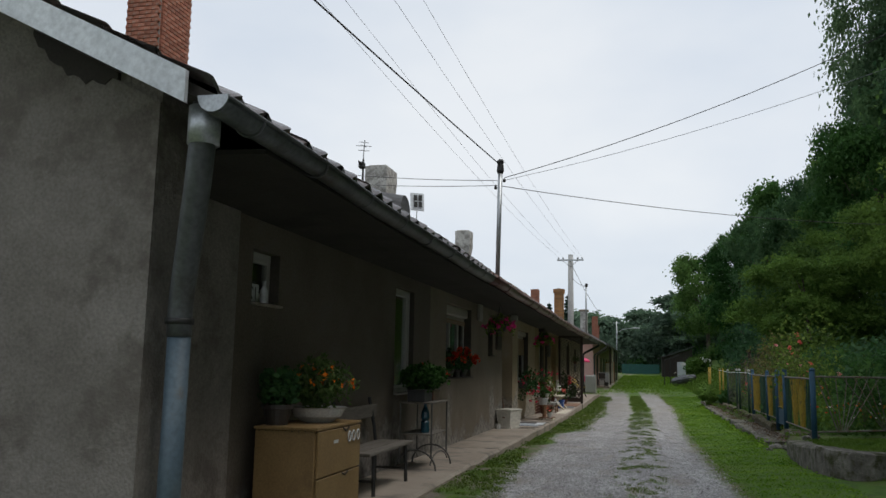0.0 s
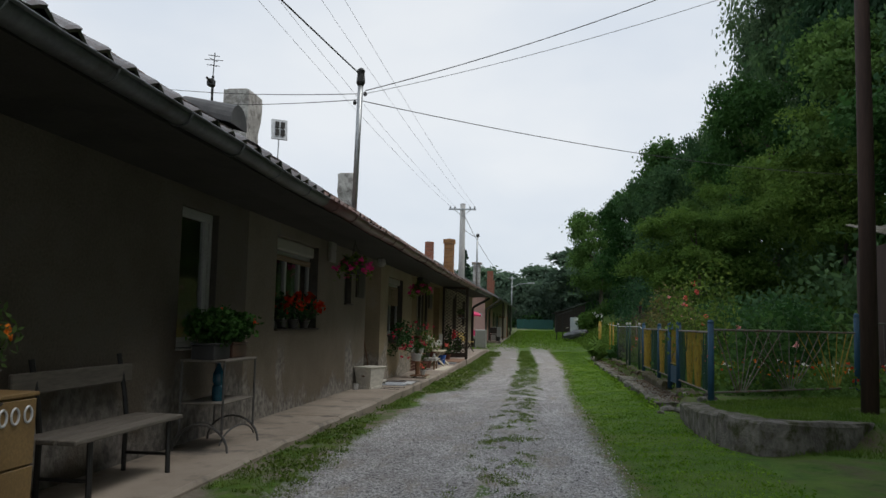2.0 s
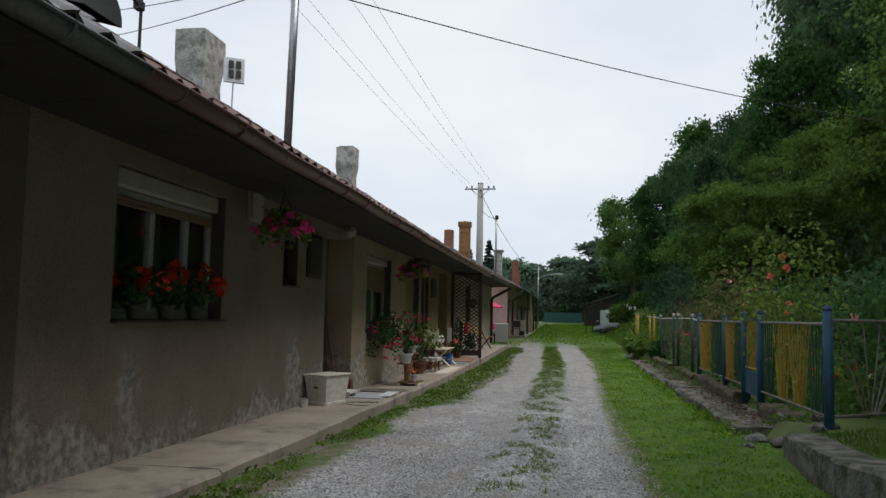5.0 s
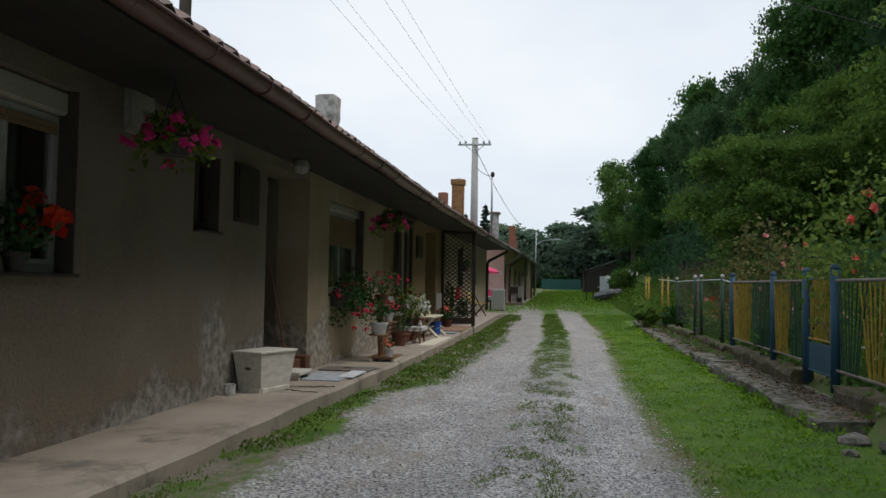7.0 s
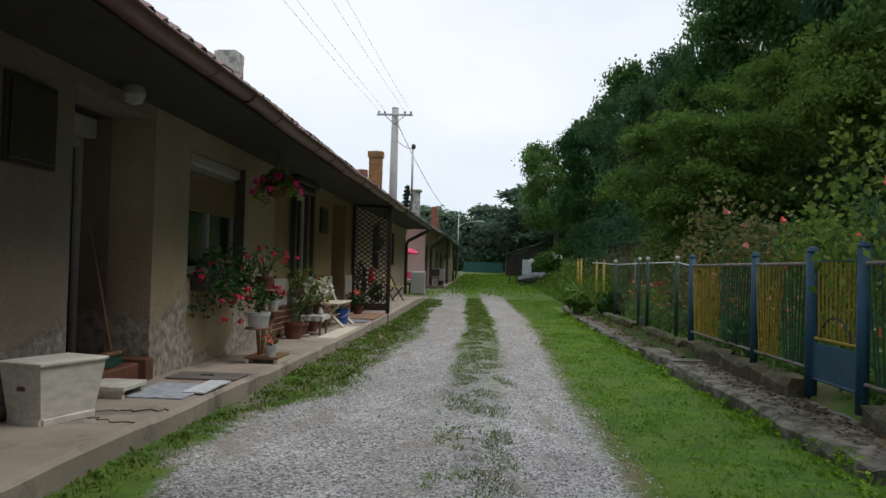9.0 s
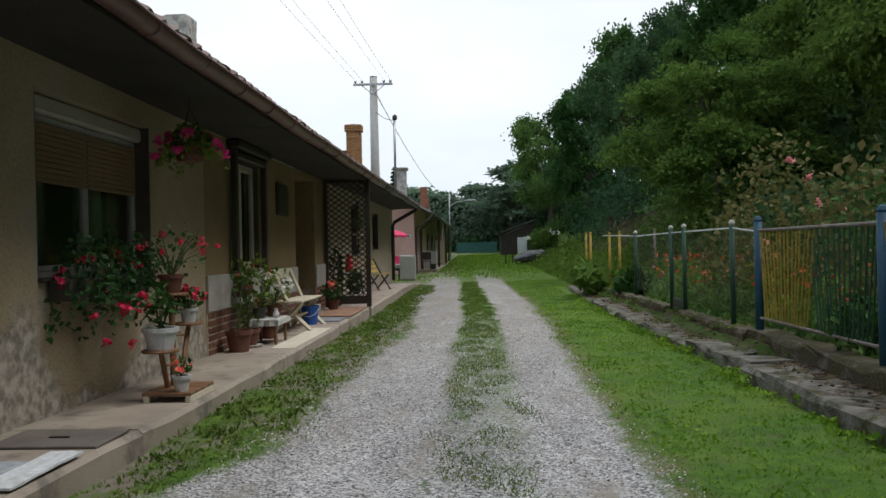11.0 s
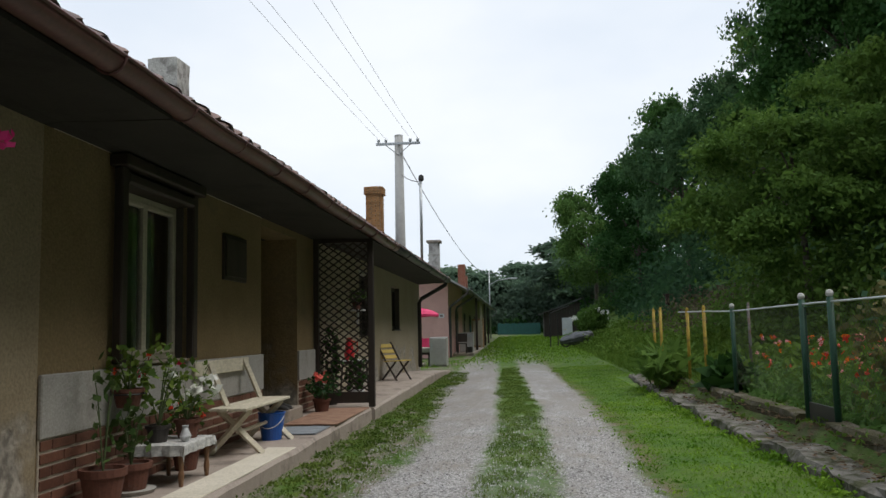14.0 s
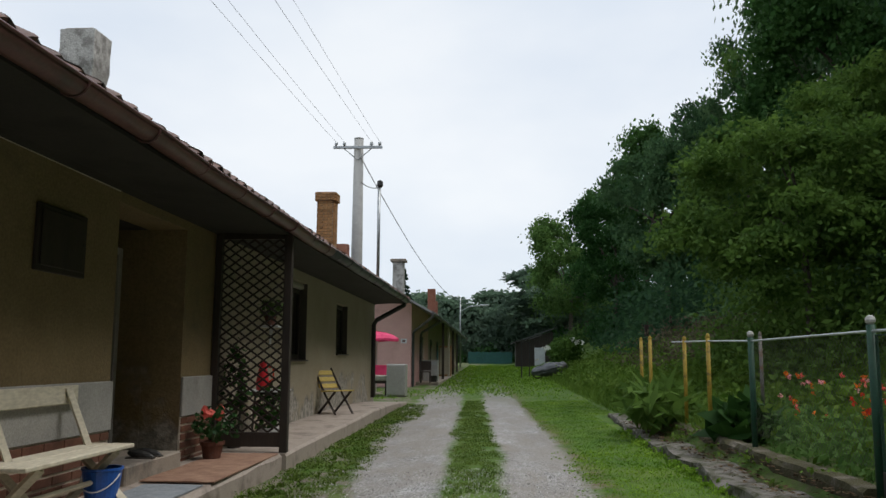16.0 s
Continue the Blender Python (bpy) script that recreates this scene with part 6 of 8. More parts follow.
blades("verge_grass", 130000, (-2.44, -1.2), (8.5, 44), 0.034, 0.0105, 42, M_VERGE, "dull green weeds and grass along the pavement edge",
       lambda x, y, r: (verge_cover(x, y) + r.normal(size=len(x)) * 0.05 > 0.0) & (patches(x, y, 5.0, 4.0) > -0.22), 1.1, bias=1.2)
blades("middle_grass", 190000, (-0.85, 0.35), (8, 46), 0.036, 0.0105, 43, M_VERGE, "patchy grass strip between the tracks",
       lambda x, y, r: (np.abs(x + bend(y) + 0.3) < 0.3 + 0.2 * patches(x, y, 2.0, 2.0) + r.normal(size=len(x)) * 0.04) & (patches(x, y, 3.2, 7.0) + 0.5 * patches(x, y, 9.0, 3.0) > np.interp(y, (10, 18, 24, 30), (0.12, 0.08, -0.12, -0.3))), 1.1, bias=1.2)
blades("middle_tufts", 26000, (-0.85, 0.35), (8, 34), 0.03, 0.008, 52, M_DRY, "dry straw-coloured tufts in the lane's middle",
       lambda x, y, r: (np.abs(x + bend(y) + 0.3) < 0.4 + 0.2 * patches(x, y, 2.0, 2.0)) & (patches(x, y, 2.4, 12.0) > 0.1), 1.3, bias=1.1)
blades("far_grass", 50000, (-6, 5.0), (44, 100), 0.07, 0.03, 44, M_GRASS, "longer grass on the far lane", lambda x, y, r: ((x > -2.3) | ((y < 52) & (y > 45))) & (r.uniform(size=len(x)) < smooth_step(44, 60, y + 6 * patches(x, y, 0.5, 2.0))), 0.9, bias=1.5)
blades("bank_grass", 60000, (2.7, 11.0), (33, 75), 0.2, 0.022, 45, M_WEED, "long bright grass on the bank", lambda x, y, r: x > 2.6, 0.7, 1.5)
blades("garden_grass", 52000, (2.3, 6.5), (11.5, 19), 0.06, 0.010, 46, M_WEED, "trodden grass before the garden fence", lambda x, y, r: (patches(x, y, 1.0, 3.0) > -0.35) & ((y < 15.6 + (x - 2.7) * 0.75)))

# dead leaves on the kerb
rng = np.random.default_rng(49)
nl = 3600
lx, ly = 2.14 + 0.5 * np.sqrt(rng.uniform(0, 1, nl)), rng.uniform(17.0, 37.0, nl)
lz = np.where((ly > 17.3) & (ly < 22.7), 0.062, np.where((ly > 24.6) & (lx < 2.5), 0.012, land(lx, ly) + 0.012))
lp = np.stack([lx, ly, lz], axis=1)
lq = leaf_quads(lp, 0.036, rng, 1.6, 1.0)
lq[:, :, 2] = lz[:, None] + (lq[:, :, 2] - lz[:, None]) * 0.3
tagged(new("leaf_litter", quads_mesh("leaf_litter", lq, leaf_mat("dead_leaf", (0.035, 0.022, 0.012), (0.15, 0.10, 0.055), 0.8, 0.1))), "brown dead leaves on the kerb and walk", "leaf litter", "", "stuff")

# loose stones on the lane
rng = np.random.default_rng(50)
pb = []
nst = 60000
sx, sy = rng.uniform(-1.95, 0.85, nst), 7.5 + 24 * rng.uniform(0, 1, nst)
sz = land(sx, sy) + 0.012 * np.sin(sx * 5.1 + 2 * np.sin(sy * 2.3)) * np.sin(sy * 3.7)
ss = 0.004 + 0.010 * rng.uniform(0, 1, nst) ** 3
tv = np.array([(1, 0, 0), (-0.5, 0.87, 0), (-0.5, -0.87, 0), (0.1, 0, 0.9)])
vv = np.stack([sx, sy, sz], axis=1)[:, None, :] + tv[None] * ss[:, None, None] * rng.uniform(0.6, 1.3, (nst, 1, 3))
ff = np.array([(0, 1, 3), (1, 2, 3), (2, 0, 3)])[None] + np.arange(nst)[:, None, None] * 4
sme = bpy.data.meshes.new("gravel")
sme.from_pydata(vv.reshape(-1, 3).tolist(), [], ff.reshape(-1, 3).tolist())
sme.materials.append(leaf_mat("grey_gravel", (0.10, 0.097, 0.093), (0.62, 0.61, 0.60), 0.8, 0.0))
tagged(new("gravel", sme), "loose grey gravel on the lane", "gravel", "", "stuff")

# ---- pink house and the far yard ----
far = 54.3
FE = -2.4


def froof(x):
    return 2.92 + 0.55 * (FE - x) if x > -6.5 else 2.92 + 0.55 * (FE + 6.5) - 0.55 * (-6.5 - x)


pink = thing("pink_house", (-3.33, far, 0.0), "pink rendered row house with a grey sheet roof", "house")
bm = bmesh.new()
prof = [(0, 0), (0, froof(-3.33) - 0.1), (-3.17, froof(-6.5) - 0.1), (-6.8, froof(-10.13) - 0.1), (-6.8, 0)]
a = [bm.verts.new((x, 0, z)) for x, z in prof]
b = [bm.verts.new((x, 8.5, z)) for x, z in prof]
bm.faces.new(a)
bm.faces.new(b[::-1])
for k in range(5):
    bm.faces.new((a[k], a[(k + 1) % 5], b[(k + 1) % 5], b[k]))
part("wall", bm, M_PINK, pink)
bm = bmesh.new()
a = [bm.verts.new((x, 8.52, z)) for x, z in prof]
b = [bm.verts.new((x, 39.5, z)) for x, z in prof]
bm.faces.new(a)
bm.faces.new(b[::-1])
for k in range(5):
    bm.faces.new((a[k], a[(k + 1) % 5], b[(k + 1) % 5], b[k]))
part("wall", bm, M_BEIGE, pink, "cream rendered further wall")
bm = bmesh.new()
rp = [(FE + 3.33, froof(FE)), (-3.17, froof(-6.5)), (-7.2, froof(-10.53))]
a = [bm.verts.new((x, -1.2, z)) for x, z in rp] + [bm.verts.new((x, -1.2, z - 0.08)) for x, z in rp[::-1]]
b = [bm.verts.new((x, 40.2, z)) for x, z in rp] + [bm.verts.new((x, 40.2, z - 0.08)) for x, z in rp[::-1]]
bm.faces.new(a)
bm.faces.new(b[::-1])
for k in range(6):
    bm.faces.new((a[k], a[(k + 1) % 6], b[(k + 1) % 6], b[k]))
part("roof", bm, mat("wet_grey_roof_sheet", (0.22, 0.23, 0.24), (0.33, 0.34, 0.35), 2.0, 0.35, 0.2, 40), pink)
for y0, y1 in ((-1.2, 3.5), (3.52, 40.2)):
    part("gutter", Tube([(0.95, y0, 2.86), (0.95, y1, 2.86)], 0.07, 8), M_ZINC, pink)
part("downpipe", Tube([(0.95, 3.3, 2.84), (0.9, 3.3, 2.7), (0.12, 3.4, 2.25), (0.08, 3.4, 2.1), (0.08, 3.4, 0.0)], 0.055, 8), M_ZINC, pink)
part("downpipe", Tube([(0.95, -1.0, 2.84), (0.9, -1.0, 2.7), (0.1, 0.1, 2.2), (0.06, 0.15, 2.1), (0.06, 0.15, 0.0)], 0.055, 8), M_ZINC, pink)
part("downpipe", Tube([(0.95, 40.0, 2.84), (0.9, 40.0, 2.6), (0.3, 39.6, 2.2), (0.08, 39.6, 2.1)], 0.05, 8), M_ZINC, pink)
num = part("number_plate", Box(-0.42, -0.18, -0.025, -0.004, 1.72, 1.9, bevel=0.004), M_WHITEMETAL, pink, "small white house number plate")
part("number_mark", Box(-0.36, -0.24, -0.03, -0.026, 1.77, 1.85), M_REDGUT, num)
for y0, y1, z0, z1 in ((4.2, 5.2, 0.1, 2.1), (9.5, 10.6, 0.95, 2.1), (14.5, 15.5, 0.15, 2.1), (19.5, 20.8, 0.95, 2.1), (26, 27, 0.15, 2.1), (31, 32.2, 0.95, 2.1)):
    w = part("door" if z0 < 0.5 else "window", Box(0.002, 0.04, y0, y1, z0, z1, bevel=0.01), M_DARKWOOD, pink)
    part("pane", Box(0.042, 0.05, y0 + 0.12, y1 - 0.12, max(z0, 0.9) + 0.1, z1 - 0.12), M_GLASS, w)
for y in (7.5, 12.6, 17.5, 23.0):
    part("porch_post", Box(0.75, 0.87, y, y + 0.12, 0, 2.85, bevel=0.01), M_DARKWOOD if y != 12.6 else M_CREAMFRAME, pink)
part("plinth", Box(0.0, 0.95, 2.0, 39.5, -0.3, 0.14, bevel=0.02), M_CONC, pink)
part("chimney", Box(-0.88, -0.42, 0.7, 1.16, 3.2, 5.08, bevel=0.02), M_CHIMREND, pink, "grey rendered chimney")
part("chimney_cap", Box(-0.97, -0.33, 0.61, 1.25, 5.082, 5.2, bevel=0.02), M_CONC, pink)
for y, z in ((31.5, 6.6), (34.0, 5.8)):
    bb = part("chimney", Box(-1.9, -1.3, y, y + 0.6, 3.6, z, bevel=0.01), M_BRICKRED, pink, "red brick chimney")

umb = thing("parasol", (-3.95, 48.9, -0.1), "bright pink garden parasol with a drooping rim", "parasol")
M_PARASOL = mat("pink_parasol_cloth", (0.62, 0.03, 0.12), (0.75, 0.06, 0.18), 5, 0.7, 0.1)
bm = bmesh.new()
n = 12
rings = []
for r, z in ((0.02, 2.12), (0.3, 2.07), (0.58, 1.98), (0.74, 1.88), (0.74, 1.8)):
    rings.append([bm.verts.new((r * math.cos(2 * math.pi * k / n), r * math.sin(2 * math.pi * k / n), z - (0.03 if k % 2 else 0))) for k in range(n)])
for a, b in zip(rings, rings[1:]):
    for k in range(n):
        bm.faces.new((a[k], a[(k + 1) % n], b[(k + 1) % n], b[k]))
part("canopy", bm, M_PARASOL, umb)
part("pole", Tube([(0, 0, 0), (0, 0, 2.12)], 0.022), M_WHITE, umb)
part("base", Lathe([(0.25, 0), (0.25, 0.06), (0.05, 0.1)], 14), M_CONC, umb)

fr = thing("white_cabinet", (-3.1, 47.6, -0.11), "white enamelled cabinet standing in the yard", "cabinet")
part("body", Box(-0.3, 0.3, -0.3, 0.3, 0.05, 1.05, bevel=0.02), M_WHITE, fr)
part("door", Box(-0.28, 0.28, -0.325, -0.305, 0.1, 1.0, bevel=0.01), M_WHITE, fr)
part("handle", Box(-0.24, -0.2, -0.35, -0.327, 0.6, 0.85, bevel=0.006), M_GREYSTEEL, fr)
for x in (-0.25, 0.25):
    for y in (-0.25, 0.25):
        part("foot", Tube([(x, y, 0), (x, y, 0.06)], 0.02), M_BLACKSTEEL, fr)
tb = thing("yard_bench", (-4.2, 48.2, -0.1), "yard bench covered with a pale flowered cloth", "bench")
part("seat", Box(-0.8, 0.8, -0.25, 0.25, 0.42, 0.5, bevel=0.02), M_DARKWOOD, tb)
part("cover", Box(-0.82, 0.82, -0.28, 0.28, 0.502, 0.68, bevel=0.03), mat("flowered_cloth", (0.5, 0.47, 0.4), (0.22, 0.25, 0.2), 14, 0.9, 0.2), tb, "pale flowered cloth")
part("backrest", Box(-0.8, 0.8, 0.26, 0.32, 0.6, 1.0, bevel=0.01), M_PARASOL, tb)
for x in (-0.7, 0.7):
    for y in (-0.2, 0.2):
        part("leg", Box(x - 0.03, x + 0.03, y - 0.03, y + 0.03, 0, 0.42), M_DARKWOOD, tb)
wm = thing("washing_machine", (-2.75, 57.2, 0.14), "old white washing machine on the far porch", "washing machine")
part("body", Box(-0.32, 0.32, -0.3, 0.3, 0.03, 0.88, bevel=0.02), M_WHITE, wm)
part("lid", Box(-0.33, 0.33, -0.31, 0.31, 0.882, 0.92, bevel=0.01), M_WHITE, wm)
part("panel", Box(-0.28, 0.28, -0.316, -0.302, 0.72, 0.84, bevel=0.004), M_GREYSTEEL, wm)
part("bucket", Lathe([(0.12, 0), (0.16, 0.3), (0.15, 0.3), (0.11, 0.02)], 14, (0.15, -0.5, -0.04)), M_BLACKSTEEL, wm)
sb = thing("dark_chair", (-2.85, 55.5, 0.14), "dark wooden chair on the far porch", "chair")
part("seat", Box(-0.22, 0.22, -0.22, 0.22, 0.42, 0.46, bevel=0.01), M_DARKWOOD, sb)
part("backrest", Box(-0.22, 0.22, 0.19, 0.22, 0.5, 0.88, bevel=0.01), M_DARKWOOD, sb)
for x in (-0.19, 0.19):
    for y in (-0.19, 0.19):
        part("leg", Box(x - 0.02, x + 0.02, y - 0.02, y + 0.02, 0, 0.42), M_DARKWOOD, sb)
cb = thing("wooden_cupboard", (-2.8, 68.5, 0.14), "tan wooden cupboard under the far eaves", "cupboard")
part("body", Box(-0.35, 0.35, -0.3, 0.3, 0.0, 1.7, bevel=0.02), M_BRICKYEL, cb)
part("door", Box(-0.3, 0.3, -0.325, -0.305, 0.1, 1.6, bevel=0.01), M_CREAMFRAME, cb)
jar = thing("clay_jar", (-2.75, 73.0, 0.14), "tall red-brown clay jar under the far eaves", "jar")
part("body", Lathe([(0.15, 0), (0.27, 0.25), (0.28, 0.6), (0.16, 0.85), (0.2, 0.95), (0.17, 0.95), (0.12, 0.85)], 16), M_BRICKTILE, jar)

gf = thing("board_fence", (-0.2, 112.0, 0.55), "blue-green board fence closing the lane", "fence")
M_TEAL = mat("teal_board_paint", (0.012, 0.078, 0.072), (0.021, 0.108, 0.099), 3, 0.6, 0.3)
for i in range(23):
    part("board", Box(-2.6 + i * 0.21, -2.6 + i * 0.21 + 0.195, -0.02, 0.02, 0.05, 1.32 + 0.03 * math.sin(i * 1.7), bevel=0.004), M_TEAL, gf)
for x in (-2.5, -0.2, 2.1):
    part("post", Box(x - 0.06, x + 0.06, 0.024, 0.12, 0, 1.5), M_BLACKSTEEL, gf)
part("rail", Box(-2.6, 2.2, 0.022, 0.06, 0.4, 0.5), M_TEAL, gf)

shed = thing("wooden_shed", (3.5, 93.0, float(land(3.5, 93)) - 0.1), "dark weathered wooden shed with a slanting roof", "shed")
for i in range(14):
    part("board", Box(-1.6 + i * 0.23, -1.6 + i * 0.23 + 0.215, -0.03, 0.0, 0, 2.2 + 0.07 * i, bevel=0.005), M_DARKWOOD, shed)
part("wall", Box(-1.6, 1.6, 0.004, 3.0, 0, 2.1), M_DARKWOOD, shed)
bm = bmesh.new()
v = [bm.verts.new(p) for p in ((-2.0, -0.6, 2.1), (1.9, -0.6, 3.5), (1.9, 3.3, 3.5), (-2.0, 3.3, 2.1), (-2.0, -0.6, 2.02), (1.9, -0.6, 3.42), (1.9, 3.3, 3.42), (-2.0, 3.3, 2.02))]
for q in ((0, 1, 2, 3), (7, 6, 5, 4), (0, 4, 5, 1), (1, 5, 6, 2), (2, 6, 7, 3), (3, 7, 4, 0)):
    bm.faces.new([v[i] for i in q])
part("roof", bm, M_ZINC, shed)
part("door", Box(0.0, 0.9, -0.06, -0.034, 0.1, 1.7, bevel=0.01), M_WHITEMETAL, shed, "pale leaning door panel")

wf = thing("washing_line_frame", (1.7, 66.0, float(land(1.7, 66))), "dark steel washing line frame on the grass", "frame")
part("post", Tube([(-0.25, 0, 0), (-0.25, 0, 1.9)], 0.035), M_BLACKSTEEL, wf)
part("post", Tube([(0.2, 0.5, 0), (0.2, 0.5, 1.9)], 0.035), M_BLACKSTEEL, wf)
part("bar", Tube([(-0.25, 0, 1.88), (0.9, 0.6, 2.3)], 0.03), M_BLACKSTEEL, wf)

mb = thing("covered_moped", (2.8, 64.0, float(land(2.8, 64))), "moped under a grey tarpaulin on the bank", "moped")
bm = bmesh.new()
bmesh.ops.create_icosphere(bm, subdivisions=3, radius=1.0)
for q in bm.verts:
    q.co = Vector((q.co.x * 0.95, q.co.y * 0.35, 0.5 + q.co.z * 0.32 + 0.18 * q.co.x)) + 0.1 * noise.noise_vector(q.co * 2.5)
part("tarpaulin", bm, M_ZINC, mb, "crumpled grey tarpaulin")
for x in (-0.6, 0.55):
    part("wheel", Tube([(x + 0.24 * math.cos(k), 0.0, 0.28 + 0.12 * max(0, x) + 0.24 * math.sin(k)) for k in np.linspace(0, 6.28, 17)], 0.05, 6), M_BLACKSTEEL, mb)
part("handlebar", Tube([(-0.7, -0.3, 0.95), (-0.55, 0, 1.0), (-0.7, 0.3, 0.95)], 0.025), M_CREAMFRAME, mb)
for x, y in ((7.0, 60.0), (8.8, 63.0)):
    fp = thing("old_fence_post", (x, y, float(land(x, y)) - 0.1), "weathered grey wooden post on the bank", "post", "posts on the bank")
    part("post", Box(-0.09, 0.09, -0.09, 0.09, 0, 1.5, bevel=0.02), M_POLEWOOD, fp)
hut = thing("garden_hut", (9.3, 22.5, float(land(8.6, 22.5)) - 0.1), "dark garden hut with an overhanging corrugated roof", "hut")
for i in range(12):
    part("board", Box(-1.2 + i * 0.2, -1.2 + i * 0.2 + 0.19, -0.03, 0.0, 0, 3.3, bevel=0.004), M_POLEWOOD, hut)
part("wall", Box(-1.2, 1.2, 0.004, 2.0, 0, 3.3), M_POLEWOOD, hut)
bm = bmesh.new()
cols = 25
rows = [[bm.verts.new((-1.35 + 2.95 * k / (cols - 1), y, z + 0.025 * math.sin(k * 1.6))) for k in range(cols)] for y, z in ((-0.7, 3.38), (2.3, 4.0))]
low = [[bm.verts.new(q.co - Vector((0, 0, 0.02))) for q in r] for r in rows]
for k in range(cols - 1):
    bm.faces.new((rows[0][k], rows[0][k + 1], rows[1][k + 1], rows[1][k]))
    bm.faces.new((low[0][k + 1], low[0][k], low[1][k], low[1][k + 1]))
    bm.faces.new((low[0][k], low[0][k + 1], rows[0][k + 1], rows[0][k]))
part("roof", bm, M_KERB, hut)
part("fascia", Box(-1.35, 1.6, -0.74, -0.71, 2.85, 3.36, bevel=0.01), M_KERB, hut)


# ---- plants ----
M_TERRA = mat("terracotta", (0.1008, 0.0357, 0.021), (0.1428, 0.0546, 0.0336), 6, 0.8, 0.4, 60, dirt=(0.126, 0.0924, 0.0756), dirt_at=0.64, dirt_scale=6)
M_SOIL = mat("potting_soil", (0.03, 0.022, 0.016), (0.06, 0.045, 0.032), 20, 0.95, 0.8, 60)
M_WHITEPLASTIC = mat("white_plastic", (0.4624, 0.4692, 0.4692), (0.5168, 0.5236, 0.5236), 5, 0.35, 0.05, dirt=(0.374, 0.3604, 0.34), dirt_at=0.7)
M_DARKPOT = mat("dark_plastic_pot", (0.025, 0.02, 0.018), (0.045, 0.038, 0.033), 5, 0.5, 0.1)
M_ENAMEL = mat("white_enamel", (0.396, 0.396, 0.378), (0.444, 0.444, 0.426), 5, 0.25, 0.05, dirt=(0.3, 0.27, 0.228), dirt_at=0.7)
M_PLANTLEAF = leaf_mat("pot_plant_leaf", (0.0162, 0.0486, 0.00972), (0.0486, 0.1188, 0.0243), 0.45)
M_IVYLEAF = leaf_mat("dark_pot_leaf", (0.018, 0.055, 0.02), (0.055, 0.13, 0.04), 0.45)
M_ROSELEAF = leaf_mat("young_rose_leaf", (0.075, 0.140, 0.026), (0.20, 0.28, 0.055), 0.5, 0.4)
M_ROSERED = leaf_mat("reddish_rose_leaf", (0.06, 0.09, 0.028), (0.20, 0.17, 0.065), 0.5, 0.35)
M_HERB = leaf_mat("feathery_leaf", (0.036, 0.072, 0.018), (0.09, 0.135, 0.0405), 0.6)
M_RED = leaf_mat("red_petal", (0.495, 0.027, 0.0135), (0.72, 0.081, 0.0315), 0.6, 0.35)
M_MAGENTA = leaf_mat("magenta_petal", (0.60, 0.02, 0.18), (0.88, 0.09, 0.34), 0.6, 0.35)
M_CRIMSON = leaf_mat("crimson_petal", (0.50, 0.015, 0.06), (0.80, 0.07, 0.15), 0.6, 0.35)
M_ORANGE = leaf_mat("orange_petal", (0.62, 0.10, 0.01), (0.85, 0.28, 0.03), 0.6, 0.3)
M_PINKPETAL = leaf_mat("pink_petal", (0.70, 0.22, 0.24), (0.88, 0.50, 0.48), 0.6, 0.35)
M_CORAL = leaf_mat("coral_petal", (0.72, 0.10, 0.08), (0.9, 0.25, 0.2), 0.6, 0.35)
M_WHITEPETAL = leaf_mat("white_petal", (0.75, 0.75, 0.7), (0.88, 0.88, 0.84), 0.6, 0.3)
M_STEM = mat("green_stem", (0.05, 0.08, 0.025), (0.10, 0.13, 0.05), 10, 0.8, 0.2)
M_OLDWOOD = mat("weathered_grey_wood", (0.0992, 0.0868, 0.07192), (0.1587, 0.1414, 0.119), 5, 0.85, 0.6, 50, stretch=(1, 0.15, 1))
M_PALEWOOD = mat("pale_painted_wood", (0.50, 0.45, 0.34), (0.62, 0.57, 0.45), 4, 0.75, 0.3, 50, dirt=(0.38, 0.32, 0.23), dirt_at=0.62, stretch=(1, 0.3, 1))
M_BROWNWOOD = mat("brown_varnished_wood", (0.13, 0.065, 0.03), (0.22, 0.115, 0.055), 5, 0.5, 0.3, 50, stretch=(1, 1, 0.2))


def blooms(centres, size, rng, petals=7):
    """Small loose petals gathered into flower heads."""
    pts = np.repeat(centres, petals, axis=0) + rng.normal(size=(len(centres) * petals, 3)) * size * 0.22
    return leaf_quads(pts, size * 0.55, rng, 1.2, 0.4, -0.2)


